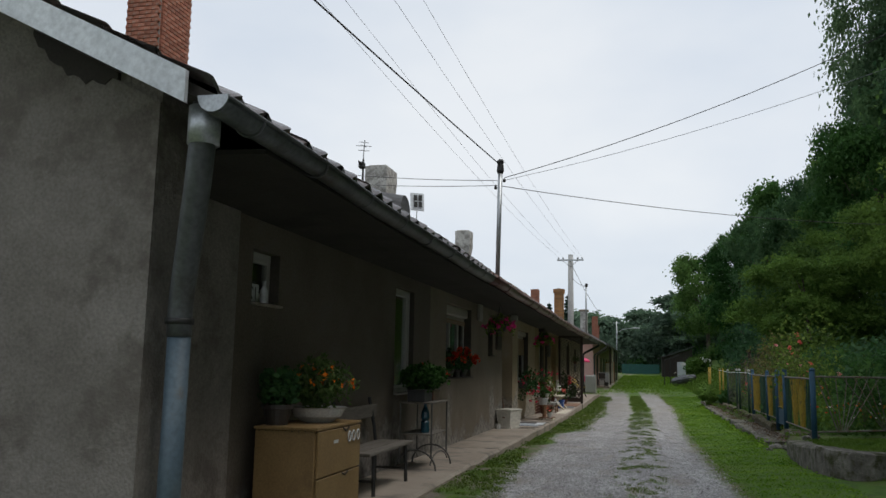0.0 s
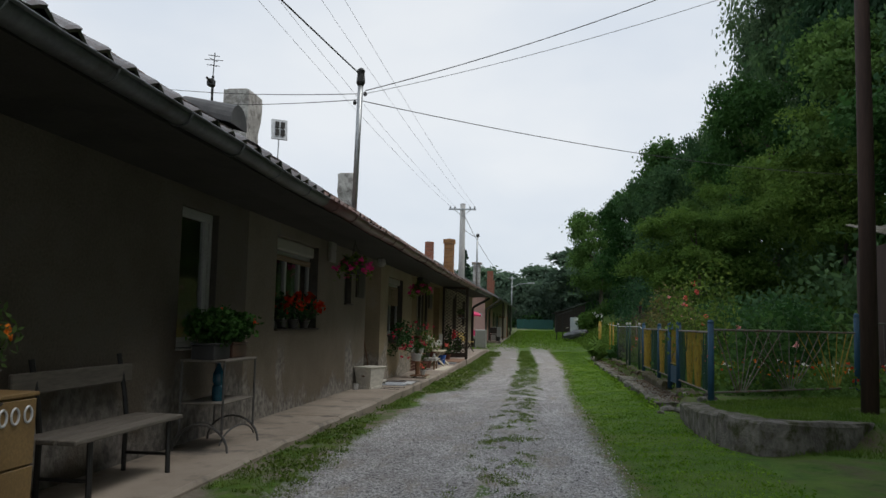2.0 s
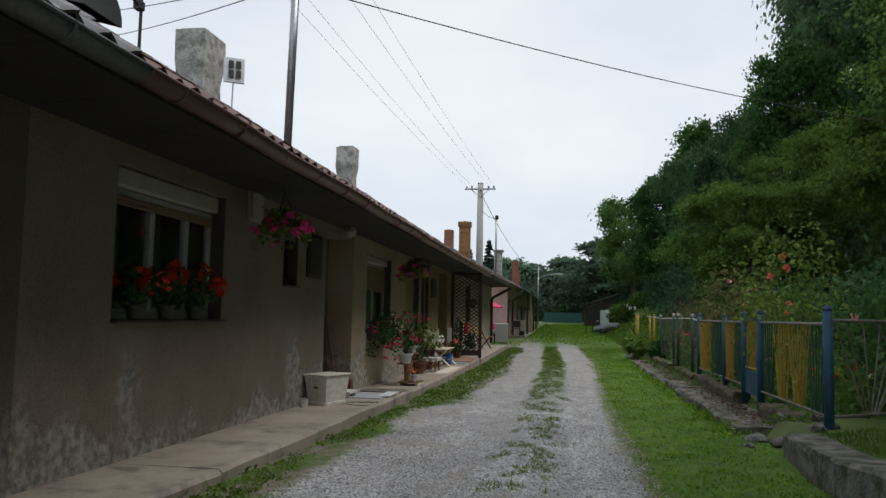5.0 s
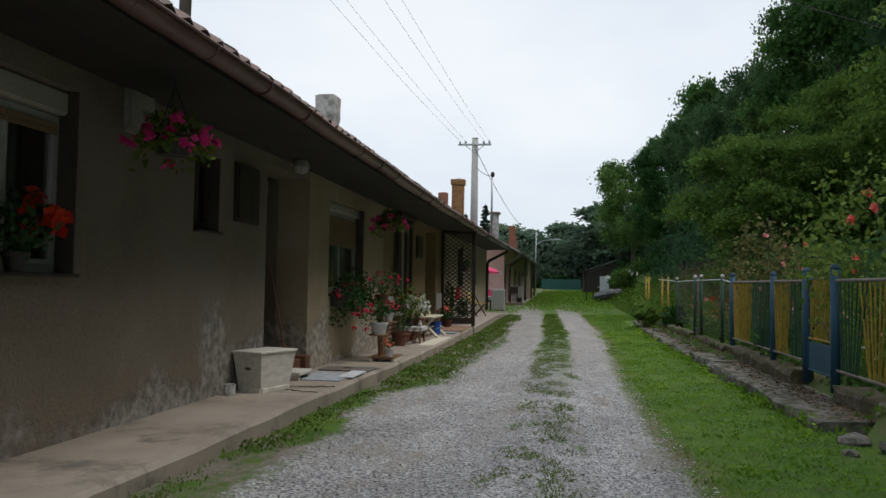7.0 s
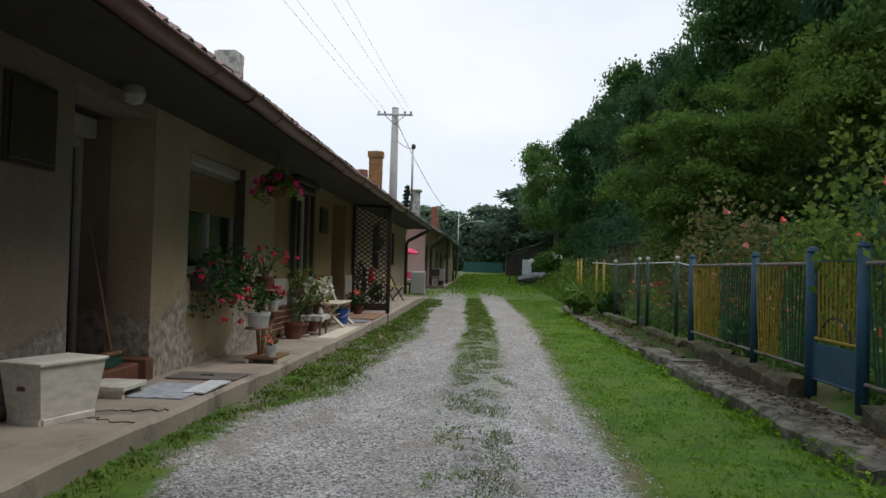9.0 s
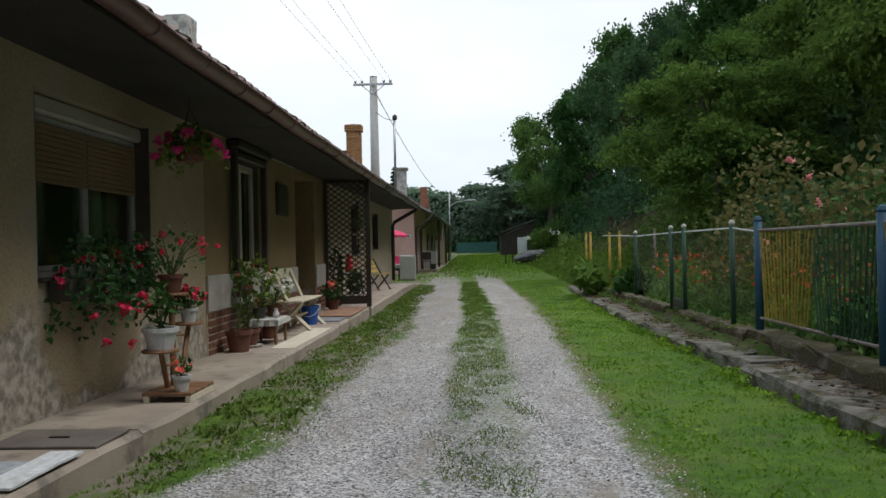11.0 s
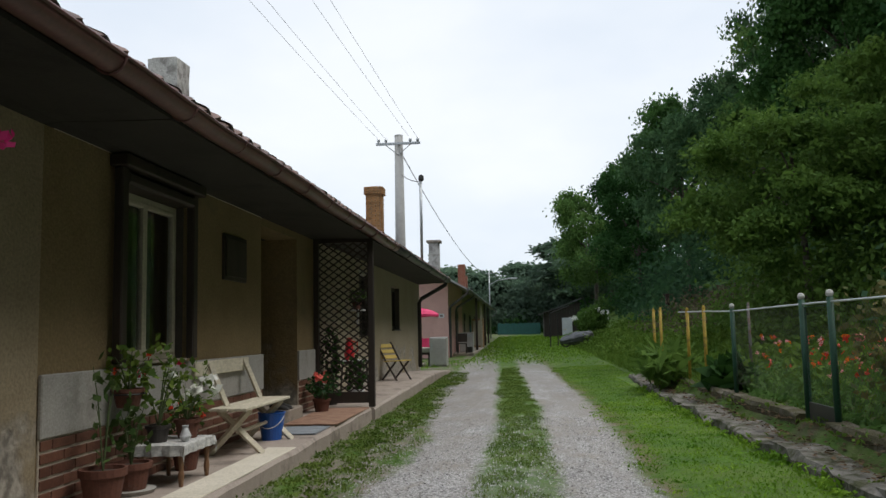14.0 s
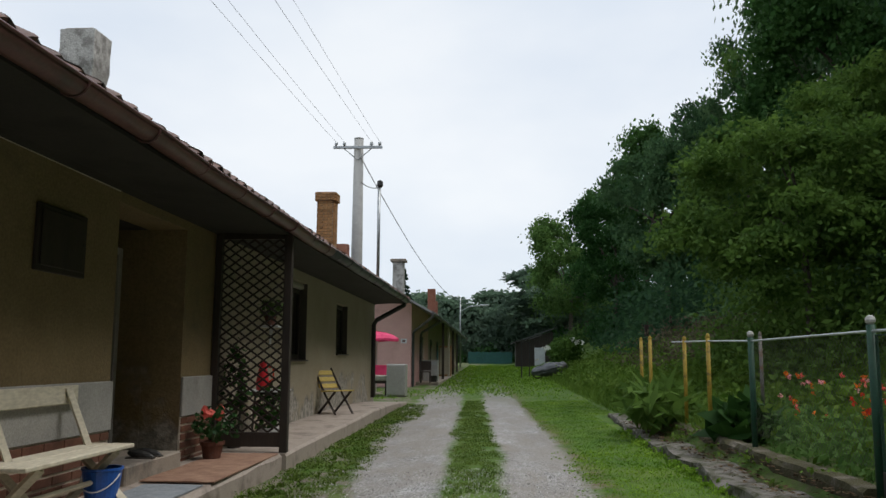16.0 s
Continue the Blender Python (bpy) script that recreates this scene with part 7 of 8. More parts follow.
def foliage(parent, at, r, h, n, size, material, seed, flower=None, n_fl=0, fl_size=0.05, shape="ball", petals=7, stems=6, long=1.6, up=0.2, fl_low=0.3, name="foliage"):
    """Leaves, stems and flower heads of one plant, as parts of its thing."""
    rng = np.random.default_rng(seed)
    p = rng.normal(size=(n, 3))
    p /= np.linalg.norm(p, axis=1)[:, None]
    p *= rng.uniform(0.25, 1.0, (n, 1)) ** 0.5
    lump = 1 + 0.28 * np.sin(p[:, :1] * 4 + seed) * np.cos(p[:, 1:2] * 5 + seed)
    p *= lump
    pts = np.array(at) + p * np.array([r, r, h / 2]) + np.array([0, 0, h / 2])
    if shape == "trail":
        k = np.hypot(p[:, 0], p[:, 1])
        pts[:, 2] -= (k ** 2) * h * 0.9
    ob = new(name, quads_mesh(name, leaf_quads(pts, size, rng, long, up, -0.15), material))
    ob.parent = parent
    for i in range(stems):
        bm = bmesh.new()
        a = rng.uniform(0, 6.28)
        e = Vector(at) + Vector((math.cos(a) * r * 0.75, math.sin(a) * r * 0.75, h * rng.uniform(0.45, 0.95)))
        tube(bm, [Vector(at), Vector(at).lerp(e, 0.5) + Vector((0, 0, h * 0.12)), e], [0.006 + 0.004 * r, 0.005, 0.002], 5)
        part("stem", bm, M_STEM, parent)
    if flower and n_fl:
        q = rng.normal(size=(n_fl, 3))
        q /= np.linalg.norm(q, axis=1)[:, None]
        q[:, 2] = np.abs(q[:, 2]) * (1 - fl_low) - fl_low * rng.uniform(-0.5, 1, n_fl)
        q *= rng.uniform(0.85, 1.15, (n_fl, 1))
        c = np.array(at) + q * np.array([r, r, h / 2]) + np.array([0, 0, h / 2])
        if shape == "trail":
            c[:, 2] -= (np.hypot(q[:, 0], q[:, 1]) ** 2) * h * 0.75
        for q in c:
            fb = new("bloom", quads_mesh("bloom", blooms(q[None], fl_size, rng, petals), flower))
            fb.parent = parent
    return ob


def round_pot(parent, r, h, material, name="pot", at=(0, 0, 0), rim=0.02, seg=20):
    bm = Lathe([(r * 0.72, 0), (r * 0.95, h * 0.78), (r + rim * 0.4, h * 0.8), (r + rim * 0.5, h), (r - 0.012, h), (r * 0.88, h * 0.86)], seg, at)
    part(name, bm, material, parent, smooth=False)
    part("soil", Lathe([(r * 0.87, 0), (r * 0.87, 0.012)], 14, (at[0], at[1], at[2] + h * 0.84)), M_SOIL, parent)


def potted(name, at, r, h, pot_m, label, seed, pr, ph, n, size, leaf_m, flower=None, n_fl=0, fl=0.05, shape="ball", rz=0, **k):
    root = thing(name, at, label, "potted plant", rz=rz)
    round_pot(root, r, h, pot_m)
    foliage(root, (0, 0, h * 0.85), pr, ph, n, size, leaf_m, seed, flower, n_fl, fl, shape, **k)
    return root


# ---- near porch ----
zc = pave(6.3)
cab = thing("drawer_chest", (-2.94, 6.35, zc), "tan wooden drawer chest with white round marks", "chest")
M_TAN = mat("tan_board", (0.186, 0.1147, 0.0434), (0.2356, 0.1519, 0.062), 3, 0.55, 0.15, 60, dirt=(0.1488, 0.0899, 0.0372), dirt_at=0.64)
part("carcass", Box(-0.26, 0.24, -0.5, 0.5, 0, 0.75, bevel=0.006), M_TAN, cab)
part("top", Box(-0.27, 0.262, -0.51, 0.51, 0.752, 0.775, bevel=0.004), M_TAN, cab)
for z0, z1 in ((0.06, 0.38), (0.392, 0.74)):
    d = part("drawer", Box(0.243, 0.262, -0.48, 0.485, z0, z1, bevel=0.004), M_TAN, cab)
    part("grip", Tube([(0.262, 0.05, z1 - 0.003), (0.264, 0.12, z1 - 0.025), (0.262, 0.19, z1 - 0.003)], 0.008, 6), M_DARKWOOD, d)
for y in (0.2, 0.3, 0.41):
    part("mark", Tube([(0.266, y + 0.032 * math.cos(a), 0.66 + 0.042 * math.sin(a)) for a in np.linspace(0, 6.28, 15)], 0.007, 5), M_WHITEPLASTIC, cab, "white painted ring mark")
part("mark", Box(0.263, 0.266, -0.16, -0.06, 0.63, 0.655), M_WHITEPLASTIC, cab)
for i in range(9):
    part("nail", Lathe([(0.007, 0), (0.004, 0.004)], 6, (-0.22 + i * 0.055, -0.512, 0.74)), M_BLACKSTEEL, cab)
bowl = thing("flower_bowl", (-2.93, 6.45, zc + 0.776), "white enamel bowl full of orange marigolds", "flower bowl")
part("bowl", Lathe([(0.12, 0), (0.2, 0.05), (0.235, 0.12), (0.25, 0.125), (0.225, 0.11), (0.19, 0.06)], 26), M_ENAMEL, bowl)
part("soil", Lathe([(0.2, 0), (0.2, 0.01)], 18, (0, 0, 0.085)), M_SOIL, bowl)
foliage(bowl, (0, 0, 0.09), 0.27, 0.46, 1500, 0.022, M_HERB, 61, M_ORANGE, 34, 0.04, long=2.4, stems=22)
potted("potted_plant", (-3.1, 6.02, zc + 0.776), 0.12, 0.16, M_DARKPOT, "dark leafy plant in a black pot", 62, 0.16, 0.32, 520, 0.045, M_IVYLEAF)

zb = pave(8.3)
b1 = thing("garden_bench", (-2.97, 8.15, zb), "grey weathered plank bench on black steel legs", "bench")
for x in (-0.14, 0.0, 0.14):
    part("seat_plank", Box(x - 0.062, x + 0.062, -0.76, 0.76, 0.40, 0.432, bevel=0.006), M_OLDWOOD, b1)
part("back_plank", Box(-0.27, -0.24, -0.76, 0.76, 0.68, 0.82, bevel=0.008), M_OLDWOOD, b1)
for y in (-0.5, 0.62):
    part("back_leg", Tube([(-0.2, y, 0), (-0.2, y, 0.42), (-0.225, y, 0.6), (-0.29, y, 0.9)], 0.02, 8), M_BLACKSTEEL, b1)
    part("front_leg", Tube([(0.16, y, 0), (0.15, y, 0.4)], 0.02, 8), M_BLACKSTEEL, b1)
    part("stretcher", Tube([(-0.2, y, 0.14), (0.16, y, 0.14)], 0.013, 8), M_BLACKSTEEL, b1)

zs = pave(10.2)
st = thing("flower_stand", (-2.98, 10.16, zs), "thin steel flower stand with two shelves and arched feet", "stand")
M_STANDS = mat("worn_grey_paint_steel", (0.072, 0.069, 0.066), (0.108, 0.105, 0.099), 8, 0.5, 0.2, 60, metal=0.3)
for x in (-0.2, 0.2):
    for y in (-0.4, 0.4):
        part("leg", Tube([(x, y, 0.16), (x, y, 0.82)], 0.011, 8), M_STANDS, st)
for y in (-0.4, 0.4):
    part("foot_arch", Tube([(0.26 * math.cos(a), y, 0.24 * math.sin(a)) for a in np.linspace(0, math.pi, 13)], 0.011, 6), M_STANDS, st)
for x in (-0.2, 0.2):
    part("foot_arch", Tube([(x, 0.46 * math.cos(a), 0.02 + 0.18 * math.sin(a)) for a in np.linspace(0.3, math.pi - 0.3, 13)], 0.009, 6), M_STANDS, st)
part("shelf", Box(-0.215, 0.215, -0.42, 0.42, 0.80, 0.822, bevel=0.004), M_OLDWOOD, st)
part("shelf", Box(-0.2, 0.2, -0.4, 0.4, 0.42, 0.436, bevel=0.004), M_OLDWOOD, st)
for nm, y, pm, lab, sd in (("window_box", -0.24, mat("grey_planter", (0.0225, 0.0225, 0.02363), (0.03375, 0.03375, 0.03488), 4, 0.6, 0.1), "green pelargonium in a grey planter box", 63),
                           ("window_box", 0.2, mat("brown_glazed_planter", (0.05, 0.021, 0.014), (0.08, 0.034, 0.022), 5, 0.4, 0.1), "green pelargonium in a brown planter box", 64)):
    r = thing(nm, (-2.98, 10.16 + y, zs + 0.823), lab, "planter")
    bm = bmesh.new()
    vs = box(bm, -0.11, 0.11, -0.19, 0.19, 0, 0.13, 0.008)
    part("box", bm, pm, r)
    part("rim", Box(-0.122, 0.122, -0.2, 0.2, 0.131, 0.15, bevel=0.006), pm, r)
    foliage(r, (0, 0, 0.13), 0.25, 0.34, 1300, 0.042, M_PLANTLEAF, sd, M_RED if sd == 64 else None, 4, 0.06, long=1.15, up=0.6)
bo = thing("blue_bottle", (-2.92, 9.98, zs + 0.437), "translucent blue plastic bottle", "bottle")
M_BLUEPET = mat("blue_bottle_plastic", (0.0075, 0.05, 0.08), (0.015, 0.08, 0.115), 5, 0.2, 0.05)
part("body", Lathe([(0.05, 0), (0.055, 0.03), (0.055, 0.13), (0.04, 0.15), (0.055, 0.18), (0.052, 0.25), (0.02, 0.32), (0.018, 0.34)], 16), M_BLUEPET, bo)
part("cap", Lathe([(0.02, 0), (0.02, 0.02)], 10, (0, 0, 0.342)), M_BLUE, bo)

# number plate and bottle in the small window
npl = thing("number_plate", (WALL - 0.06, 6.06, 1.892), "white plate with a mirrored twelve leaning in the window", "number plate")
part("plate", Box(-0.006, 0.006, -0.1, 0.1, 0, 0.16, bevel=0.003), M_WHITEPLASTIC, npl)
fc = bpy.data.curves.new("digits", "FONT")
fc.body, fc.size, fc.align_x, fc.extrude = "12", 0.15, "CENTER", 0.001
tmp = new("digits_source", fc)
dm = bpy.data.meshes.new_from_object(tmp.evaluated_get(bpy.context.evaluated_depsgraph_get()))
bpy.data.objects.remove(tmp)
dm.materials.append(M_BLACKSTEEL)
dig = new("digits", dm)
dig.parent = npl
dig.matrix_basis = pose(0.0085, 0.0, 0.03, 90, 0, 90) @ Matrix.Diagonal((-1, 1, 1, 1))
sb2 = thing("white_bottle", (WALL - 0.06, 6.27, 1.892), "small white bottle on the window sill", "bottle")
part("body", Lathe([(0.035, 0), (0.035, 0.12), (0.015, 0.15), (0.015, 0.18)], 14), M_WHITEPLASTIC, sb2)
part("cap", Lathe([(0.017, 0), (0.017, 0.02)], 10, (0, 0, 0.181)), M_WHITEPLASTIC, sb2)

# red pelargoniums on the sill of the casement window
for i, (y, s, sd) in enumerate(((13.15, 1.0, 71), (13.65, 0.9, 72), (14.2, 1.05, 73))):
    potted("pelargonium", (WALL - 0.03, y, 1.204), 0.075, 0.12, M_DARKPOT, "red pelargonium in a dark pot on the window sill", sd, 0.22 * s, 0.36, 230, 0.045, M_IVYLEAF, M_RED, 5, 0.13, petals=16, long=1.15, up=0.5)


def basket(at, seed, pot_m, top, label, r=0.33):
    root = thing("hanging_basket", at, label, "hanging basket", "hanging flower baskets")
    round_pot(root, 0.15, 0.14, pot_m)
    for a in (0.3, 2.4, 4.5):
        part("chain", Tube([(0.15 * math.cos(a), 0.15 * math.sin(a), 0.14), (0, 0, 0.5), (0, 0, top - at[2])], 0.004, 5), M_BLACKSTEEL, root)
    foliage(root, (0, 0, 0.1), r * 0.95, 0.26, 420, 0.036, M_ROSELEAF, seed, None, 0, 0.0, "trail", long=1.9, stems=14)
    rng = np.random.default_rng(seed + 5)
    k = []
    for j in range(20):
        a = rng.uniform(0, 6.28)
        d = r * rng.uniform(0.55, 1.25)
        k.append((math.cos(a) * d * 0.8, math.sin(a) * d * 1.15, 0.22 - 0.28 * (d / r - 0.4) * rng.uniform(0.3, 1) + rng.uniform(-0.04, 0.1)))
    for q in k:
        fb = new("bloom", quads_mesh("bloom", blooms(np.array(q)[None], 0.1, rng, 10), M_MAGENTA))
        fb.parent = root
    return root


basket((-2.86, 15.15, 2.05), 81, M_DARKPOT, 2.585, "hanging pot of magenta petunias under the eaves", 0.3)
basket((-2.85, 22.35, 1.98), 82, M_TERRA, 2.55, "hanging terracotta pot of magenta petunias", 0.3)

# white chest, tin, mats, broom and lamp by the porch
zw = pave(17.6)
wc = thing("white_box", (-3.06, 17.6, zw), "white painted wooden box with flared sides and lid", "box", rz=-17)
M_OLDWHITE = mat("chipped_white_paint", (0.50, 0.48, 0.42), (0.60, 0.575, 0.51), 4, 0.7, 0.2, 26, dirt=(0.36, 0.32, 0.26), dirt_at=0.66, dirt_scale=9, stretch=(1, 0.3, 1))
bm = bmesh.new()
lo = [bm.verts.new(p) for p in ((-0.14, -0.22, 0), (0.13, -0.22, 0), (0.13, 0.22, 0), (-0.14, 0.22, 0))]
hi = [bm.verts.new(p) for p in ((-0.17, -0.28, 0.38), (0.17, -0.28, 0.38), (0.17, 0.28, 0.38), (-0.17, 0.28, 0.38))]
bm.faces.new(lo[::-1])
bm.faces.new(hi)
for k in range(4):
    bm.faces.new((lo[k], lo[(k + 1) % 4], hi[(k + 1) % 4], hi[k]))
part("body", bm, M_OLDWHITE, wc)
part("lid", Box(-0.185, 0.185, -0.295, 0.295, 0.382, 0.405, bevel=0.006), M_OLDWHITE, wc)
part("batten", Box(-0.14, 0.13, -0.238, -0.212, 0.0, 0.045, bevel=0.004), M_OLDWHITE, wc)
part("batten", Box(0.122, 0.15, -0.22, 0.22, 0.0, 0.045, bevel=0.004), M_OLDWHITE, wc)
part("hasp", Box(-0.03, 0.03, -0.272, -0.255, 0.22, 0.25, bevel=0.004), M_RUST, wc)
mug = thing("mug", (-3.22, 17.12, pave(17.1)), "white enamel mug with a handle on the pavement", "mug")
part("body", Lathe([(0.05, 0), (0.053, 0.004), (0.056, 0.1), (0.059, 0.104), (0.053, 0.1), (0.05, 0.03)], 18), M_ENAMEL, mug)
part("handle", Tube([(0.0, -0.055 - 0.03 * math.sin(a), 0.055 - 0.03 * math.cos(a)) for a in np.linspace(0, math.pi, 9)], 0.006, 6), M_ENAMEL, mug)
ws = thing("door_board", (-3.15, 18.72, pave(18.7)), "low white wooden board step", "step")
part("tread", Box(-0.2, 0.16, -0.22, 0.22, 0.06, 0.1, bevel=0.006), M_OLDWHITE, ws)
part("batten", Box(-0.18, 0.14, -0.2, -0.15, 0, 0.06), M_OLDWHITE, ws)
part("batten", Box(-0.18, 0.14, 0.15, 0.2, 0, 0.06), M_OLDWHITE, ws)


def rug(name, at, sx, sy, material, label, seed=1):
    bm = bmesh.new()
    bmesh.ops.create_grid(bm, x_segments=10, y_segments=14, size=0.5)
    for v in bm.verts:
        v.co = Vector((v.co.x * sx, v.co.y * sy, 0.009 + 0.006 * noise.noise(Vector((v.co.x * 4, v.co.y * 4, seed)))))
    r = bmesh.ops.extrude_face_region(bm, geom=list(bm.faces))
    for v in r["geom"]:
        if isinstance(v, bmesh.types.BMVert):
            v.co.z -= 0.012
    return tagged(finish_at(name, bm, material, at), label, "mat")


def finish_at(name, bm, material, at):
    ob = finish(name, bm, material)
    ob.matrix_basis = pose(*at)
    return ob


rug("door_mat", (-2.82, 19.0, pave(19.0) + 0.008), 0.5, 0.8, mat("faded_blue_rug", (0.22, 0.25, 0.30), (0.42, 0.44, 0.46), 12, 0.95, 0.5, 120), "faded blue-grey patterned door mat", 2)
rug("door_mat", (-2.58, 19.22, pave(19.2) + 0.021), 0.18, 0.7, M_WHITEMETAL, "pale strip of mat at the pavement edge", 3)
fp = thing("floor_hatch", (-2.84, 19.98, pave(20)), "dark sheet-metal hatch in the pavement", "hatch")
part("plate", Box(-0.33, 0.33, -0.22, 0.24, 0.004, 0.022, bevel=0.004), mat("brown_hatch_plate", (0.10, 0.085, 0.075), (0.16, 0.14, 0.125), 4, 0.6, 0.3), fp)
part("handle", Box(-0.06, 0.06, -0.01, 0.01, 0.022, 0.03), M_BLACKSTEEL, fp)
br = thing("broom", (-3.42, 19.2, pave(19.2) + 0.17), "wooden broom with green bristles leaning on the wall", "broom")
part("handle", Tube([(0, 0, 0.1), (-0.22, -0.05, 1.25)], 0.012, 8), M_BROWNWOOD, br)
bm = bmesh.new()
q = random.Random(3)
for i in range(90):
    x = q.uniform(-0.04, 0.04)
    y = q.uniform(-0.17, 0.17)
    tube(bm, [(x * 0.7, y * 0.8, 0.1), (x + q.uniform(-0.015, 0.015), y, 0.0)], 0.003, 3)
part("bristles", bm, mat("green_bristle", (0.01, 0.07, 0.05), (0.02, 0.11, 0.08), 9, 0.7, 0.1), br)
part("head", Box(-0.035, 0.035, -0.15, 0.15, 0.09, 0.125, bevel=0.01), M_BROWNWOOD, br)
gl = thing("globe_lamp", (-3.15, 18.85, 2.42), "white glass globe lamp under the eaves", "lamp")
part("globe", Lathe([(0.02, 0), (0.07, 0.02), (0.095, 0.08), (0.08, 0.15), (0.045, 0.185)], 18), M_DADO, gl)
part("holder", Lathe([(0.05, 0), (0.06, 0.03), (0.05, 0.08), (0.012, 0.1), (0.012, 0.3)], 14, (0, 0, 0.186)), M_BLACKSTEEL, gl)

# cascading pelargoniums at the blind window
for i, (y, sd) in enumerate(((20.95, 91), (21.4, 92), (21.9, 93))):
    wb = thing("pelargonium_box", (WALL + 0.1, y, 0.84), "cascading crimson pelargonium in a window box", "planter", "cascading pelargoniums")
    part("box", Box(-0.08, 0.09, -0.2, 0.2, 0.0, 0.15, bevel=0.01), M_DARKPOT, wb)
    part("bracket", Box(-0.098, -0.08, -0.15, 0.15, 0.02, 0.14), M_BLACKSTEEL, wb)
    foliage(wb, (0.08, 0, 0.02), 0.3, 0.5, 480, 0.042, M_IVYLEAF, sd, M_CRIMSON, 13, 0.06, "trail", petals=14, long=1.2, up=0.4, fl_low=0.6)

zp = pave(21.6)
pl = thing("wooden_pallet", (-2.68, 21.55, zp), "low brown wooden board base under the plant stand", "board base")
for i in range(4):
    part("board", Box(-0.2, 0.18, -0.28 + i * 0.14, -0.28 + i * 0.14 + 0.128, 0.05, 0.075, bevel=0.004), M_BROWNWOOD, pl)
for x in (-0.19, 0.135):
    part("runner", Box(x, x + 0.045, -0.28, 0.265, 0, 0.05, bevel=0.004), M_PALEWOOD, pl)
ps = thing("plant_stand", (-2.78, 21.6, zp + 0.076), "three-armed brown wooden plant stand with round plates", "plant stand")
part("post", Tube([(0.02, 0.02, 0), (0.0, 0.05, 0.72)], 0.026, 8), M_BROWNWOOD, ps)
part("post", Tube([(0.04, 0.1, 0), (0.04, 0.32, 0.46)], 0.022, 8), M_BROWNWOOD, ps)
part("post", Tube([(0.0, -0.06, 0), (0.02, -0.24, 0.30)], 0.022, 8), M_BROWNWOOD, ps)
part("rung", Tube([(0.01, 0.04, 0.4), (0.04, 0.28, 0.38)], 0.011, 6), M_BROWNWOOD, ps)
part("rung", Tube([(0.01, 0.03, 0.16), (0.02, -0.17, 0.19)], 0.011, 6), M_BROWNWOOD, ps)
for x, y, z, r in ((0.0, 0.05, 0.72, 0.13), (0.04, 0.32, 0.46, 0.12), (0.02, -0.24, 0.30, 0.14)):
    part("plate", Lathe([(r, 0), (r + 0.004, 0.01), (r, 0.02)], 18, (x, y, z)), M_BROWNWOOD, ps)
potted("potted_plant", (-2.78, 21.65, zp + 0.817), 0.095, 0.15, M_TERRA, "terracotta pot of crimson pelargonium with long stems", 101, 0.34, 0.42, 160, 0.033, M_IVYLEAF, M_CRIMSON, 13, 0.05, petals=12, long=1.3, stems=16)
potted("potted_plant", (-2.74, 21.92, zp + 0.557), 0.072, 0.12, M_WHITEPLASTIC, "white pot with a pink flowering plant", 102, 0.14, 0.2, 130, 0.035, M_PLANTLEAF, M_CRIMSON, 7, 0.06, petals=12, long=1.6)
p3 = potted("potted_plant", (-2.76, 21.36, zp + 0.397), 0.13, 0.17, M_WHITEPLASTIC, "large white pot with a strap-leaved plant", 103, 0.08, 0.36, 34, 0.035, M_PLANTLEAF, long=9.0, up=-0.3)
potted("potted_plant", (-2.6, 21.36, zp + 0.076), 0.065, 0.12, M_WHITEPLASTIC, "small white mug pot with a coral bloom", 104, 0.09, 0.18, 16, 0.045, M_PLANTLEAF, M_CORAL, 3, 0.06, petals=12)

# ---- before the ochre wall ----
setting(finish("trim", Box(-2.78, EDGE - 0.045, 24.7, 27.15, pave(25.5) - 0.004, pave(25.5) + 0.012, bevel=0.003), mat("pale_cement_slab", (0.58, 0.53, 0.43), (0.66, 0.61, 0.51), 3, 0.7, 0.2)), "pale cement slab along the pavement edge", "trim")
rug("door_mat", (-2.78, 28.4, pave(28.4) + 0.008), 0.5, 0.7, mat("blue_grey_mat", (0.17, 0.19, 0.21), (0.26, 0.28, 0.30), 9, 0.9, 0.4), "blue-grey rubber door mat", 5)
rug("door_rug", (-2.8, 29.9, pave(29.9) + 0.008), 0.66, 2.1, mat("worn_red_carpet", (0.20, 0.105, 0.07), (0.34, 0.21, 0.14), 5, 0.95, 0.5, 90), "worn red-brown carpet before the doorstep", 6)
potted("potted_plant", (-3.08, 24.48, pave(24.5)), 0.15, 0.25, M_TERRA, "bare-stemmed plant in a large terracotta pot", 111, 0.1, 0.9, 34, 0.05, M_HERB, stems=4)
pp = potted("potted_plant", (-3.1, 24.92, pave(24.9)), 0.14, 0.22, M_TERRA, "dry plant in a terracotta pot on a saucer", 112, 0.12, 0.5, 60, 0.05, M_HERB, stems=5)
part("saucer", Lathe([(0.16, 0), (0.18, 0.03), (0.165, 0.03)], 18), M_DADO, pp)
tbz = pave(25.4)
tbl = thing("small_table", (-2.98, 25.4, tbz), "low brown stool table under a lace cloth", "table")
part("tabletop", Box(-0.2, 0.2, -0.3, 0.3, 0.29, 0.315, bevel=0.006), M_BROWNWOOD, tbl)
for x in (-0.16, 0.16):
    for y in (-0.25, 0.25):
        part("leg", Lathe([(0.016, 0), (0.024, 0.08), (0.017, 0.14), (0.025, 0.2), (0.02, 0.29)], 10, (x, y, 0)), M_BROWNWOOD, tbl)
cl = thing("table_cloth", (-2.98, 25.4, tbz + 0.316), "white lace cloth hanging over the table", "cloth")
bm = bmesh.new()
bmesh.ops.create_grid(bm, x_segments=16, y_segments=20, size=0.5)
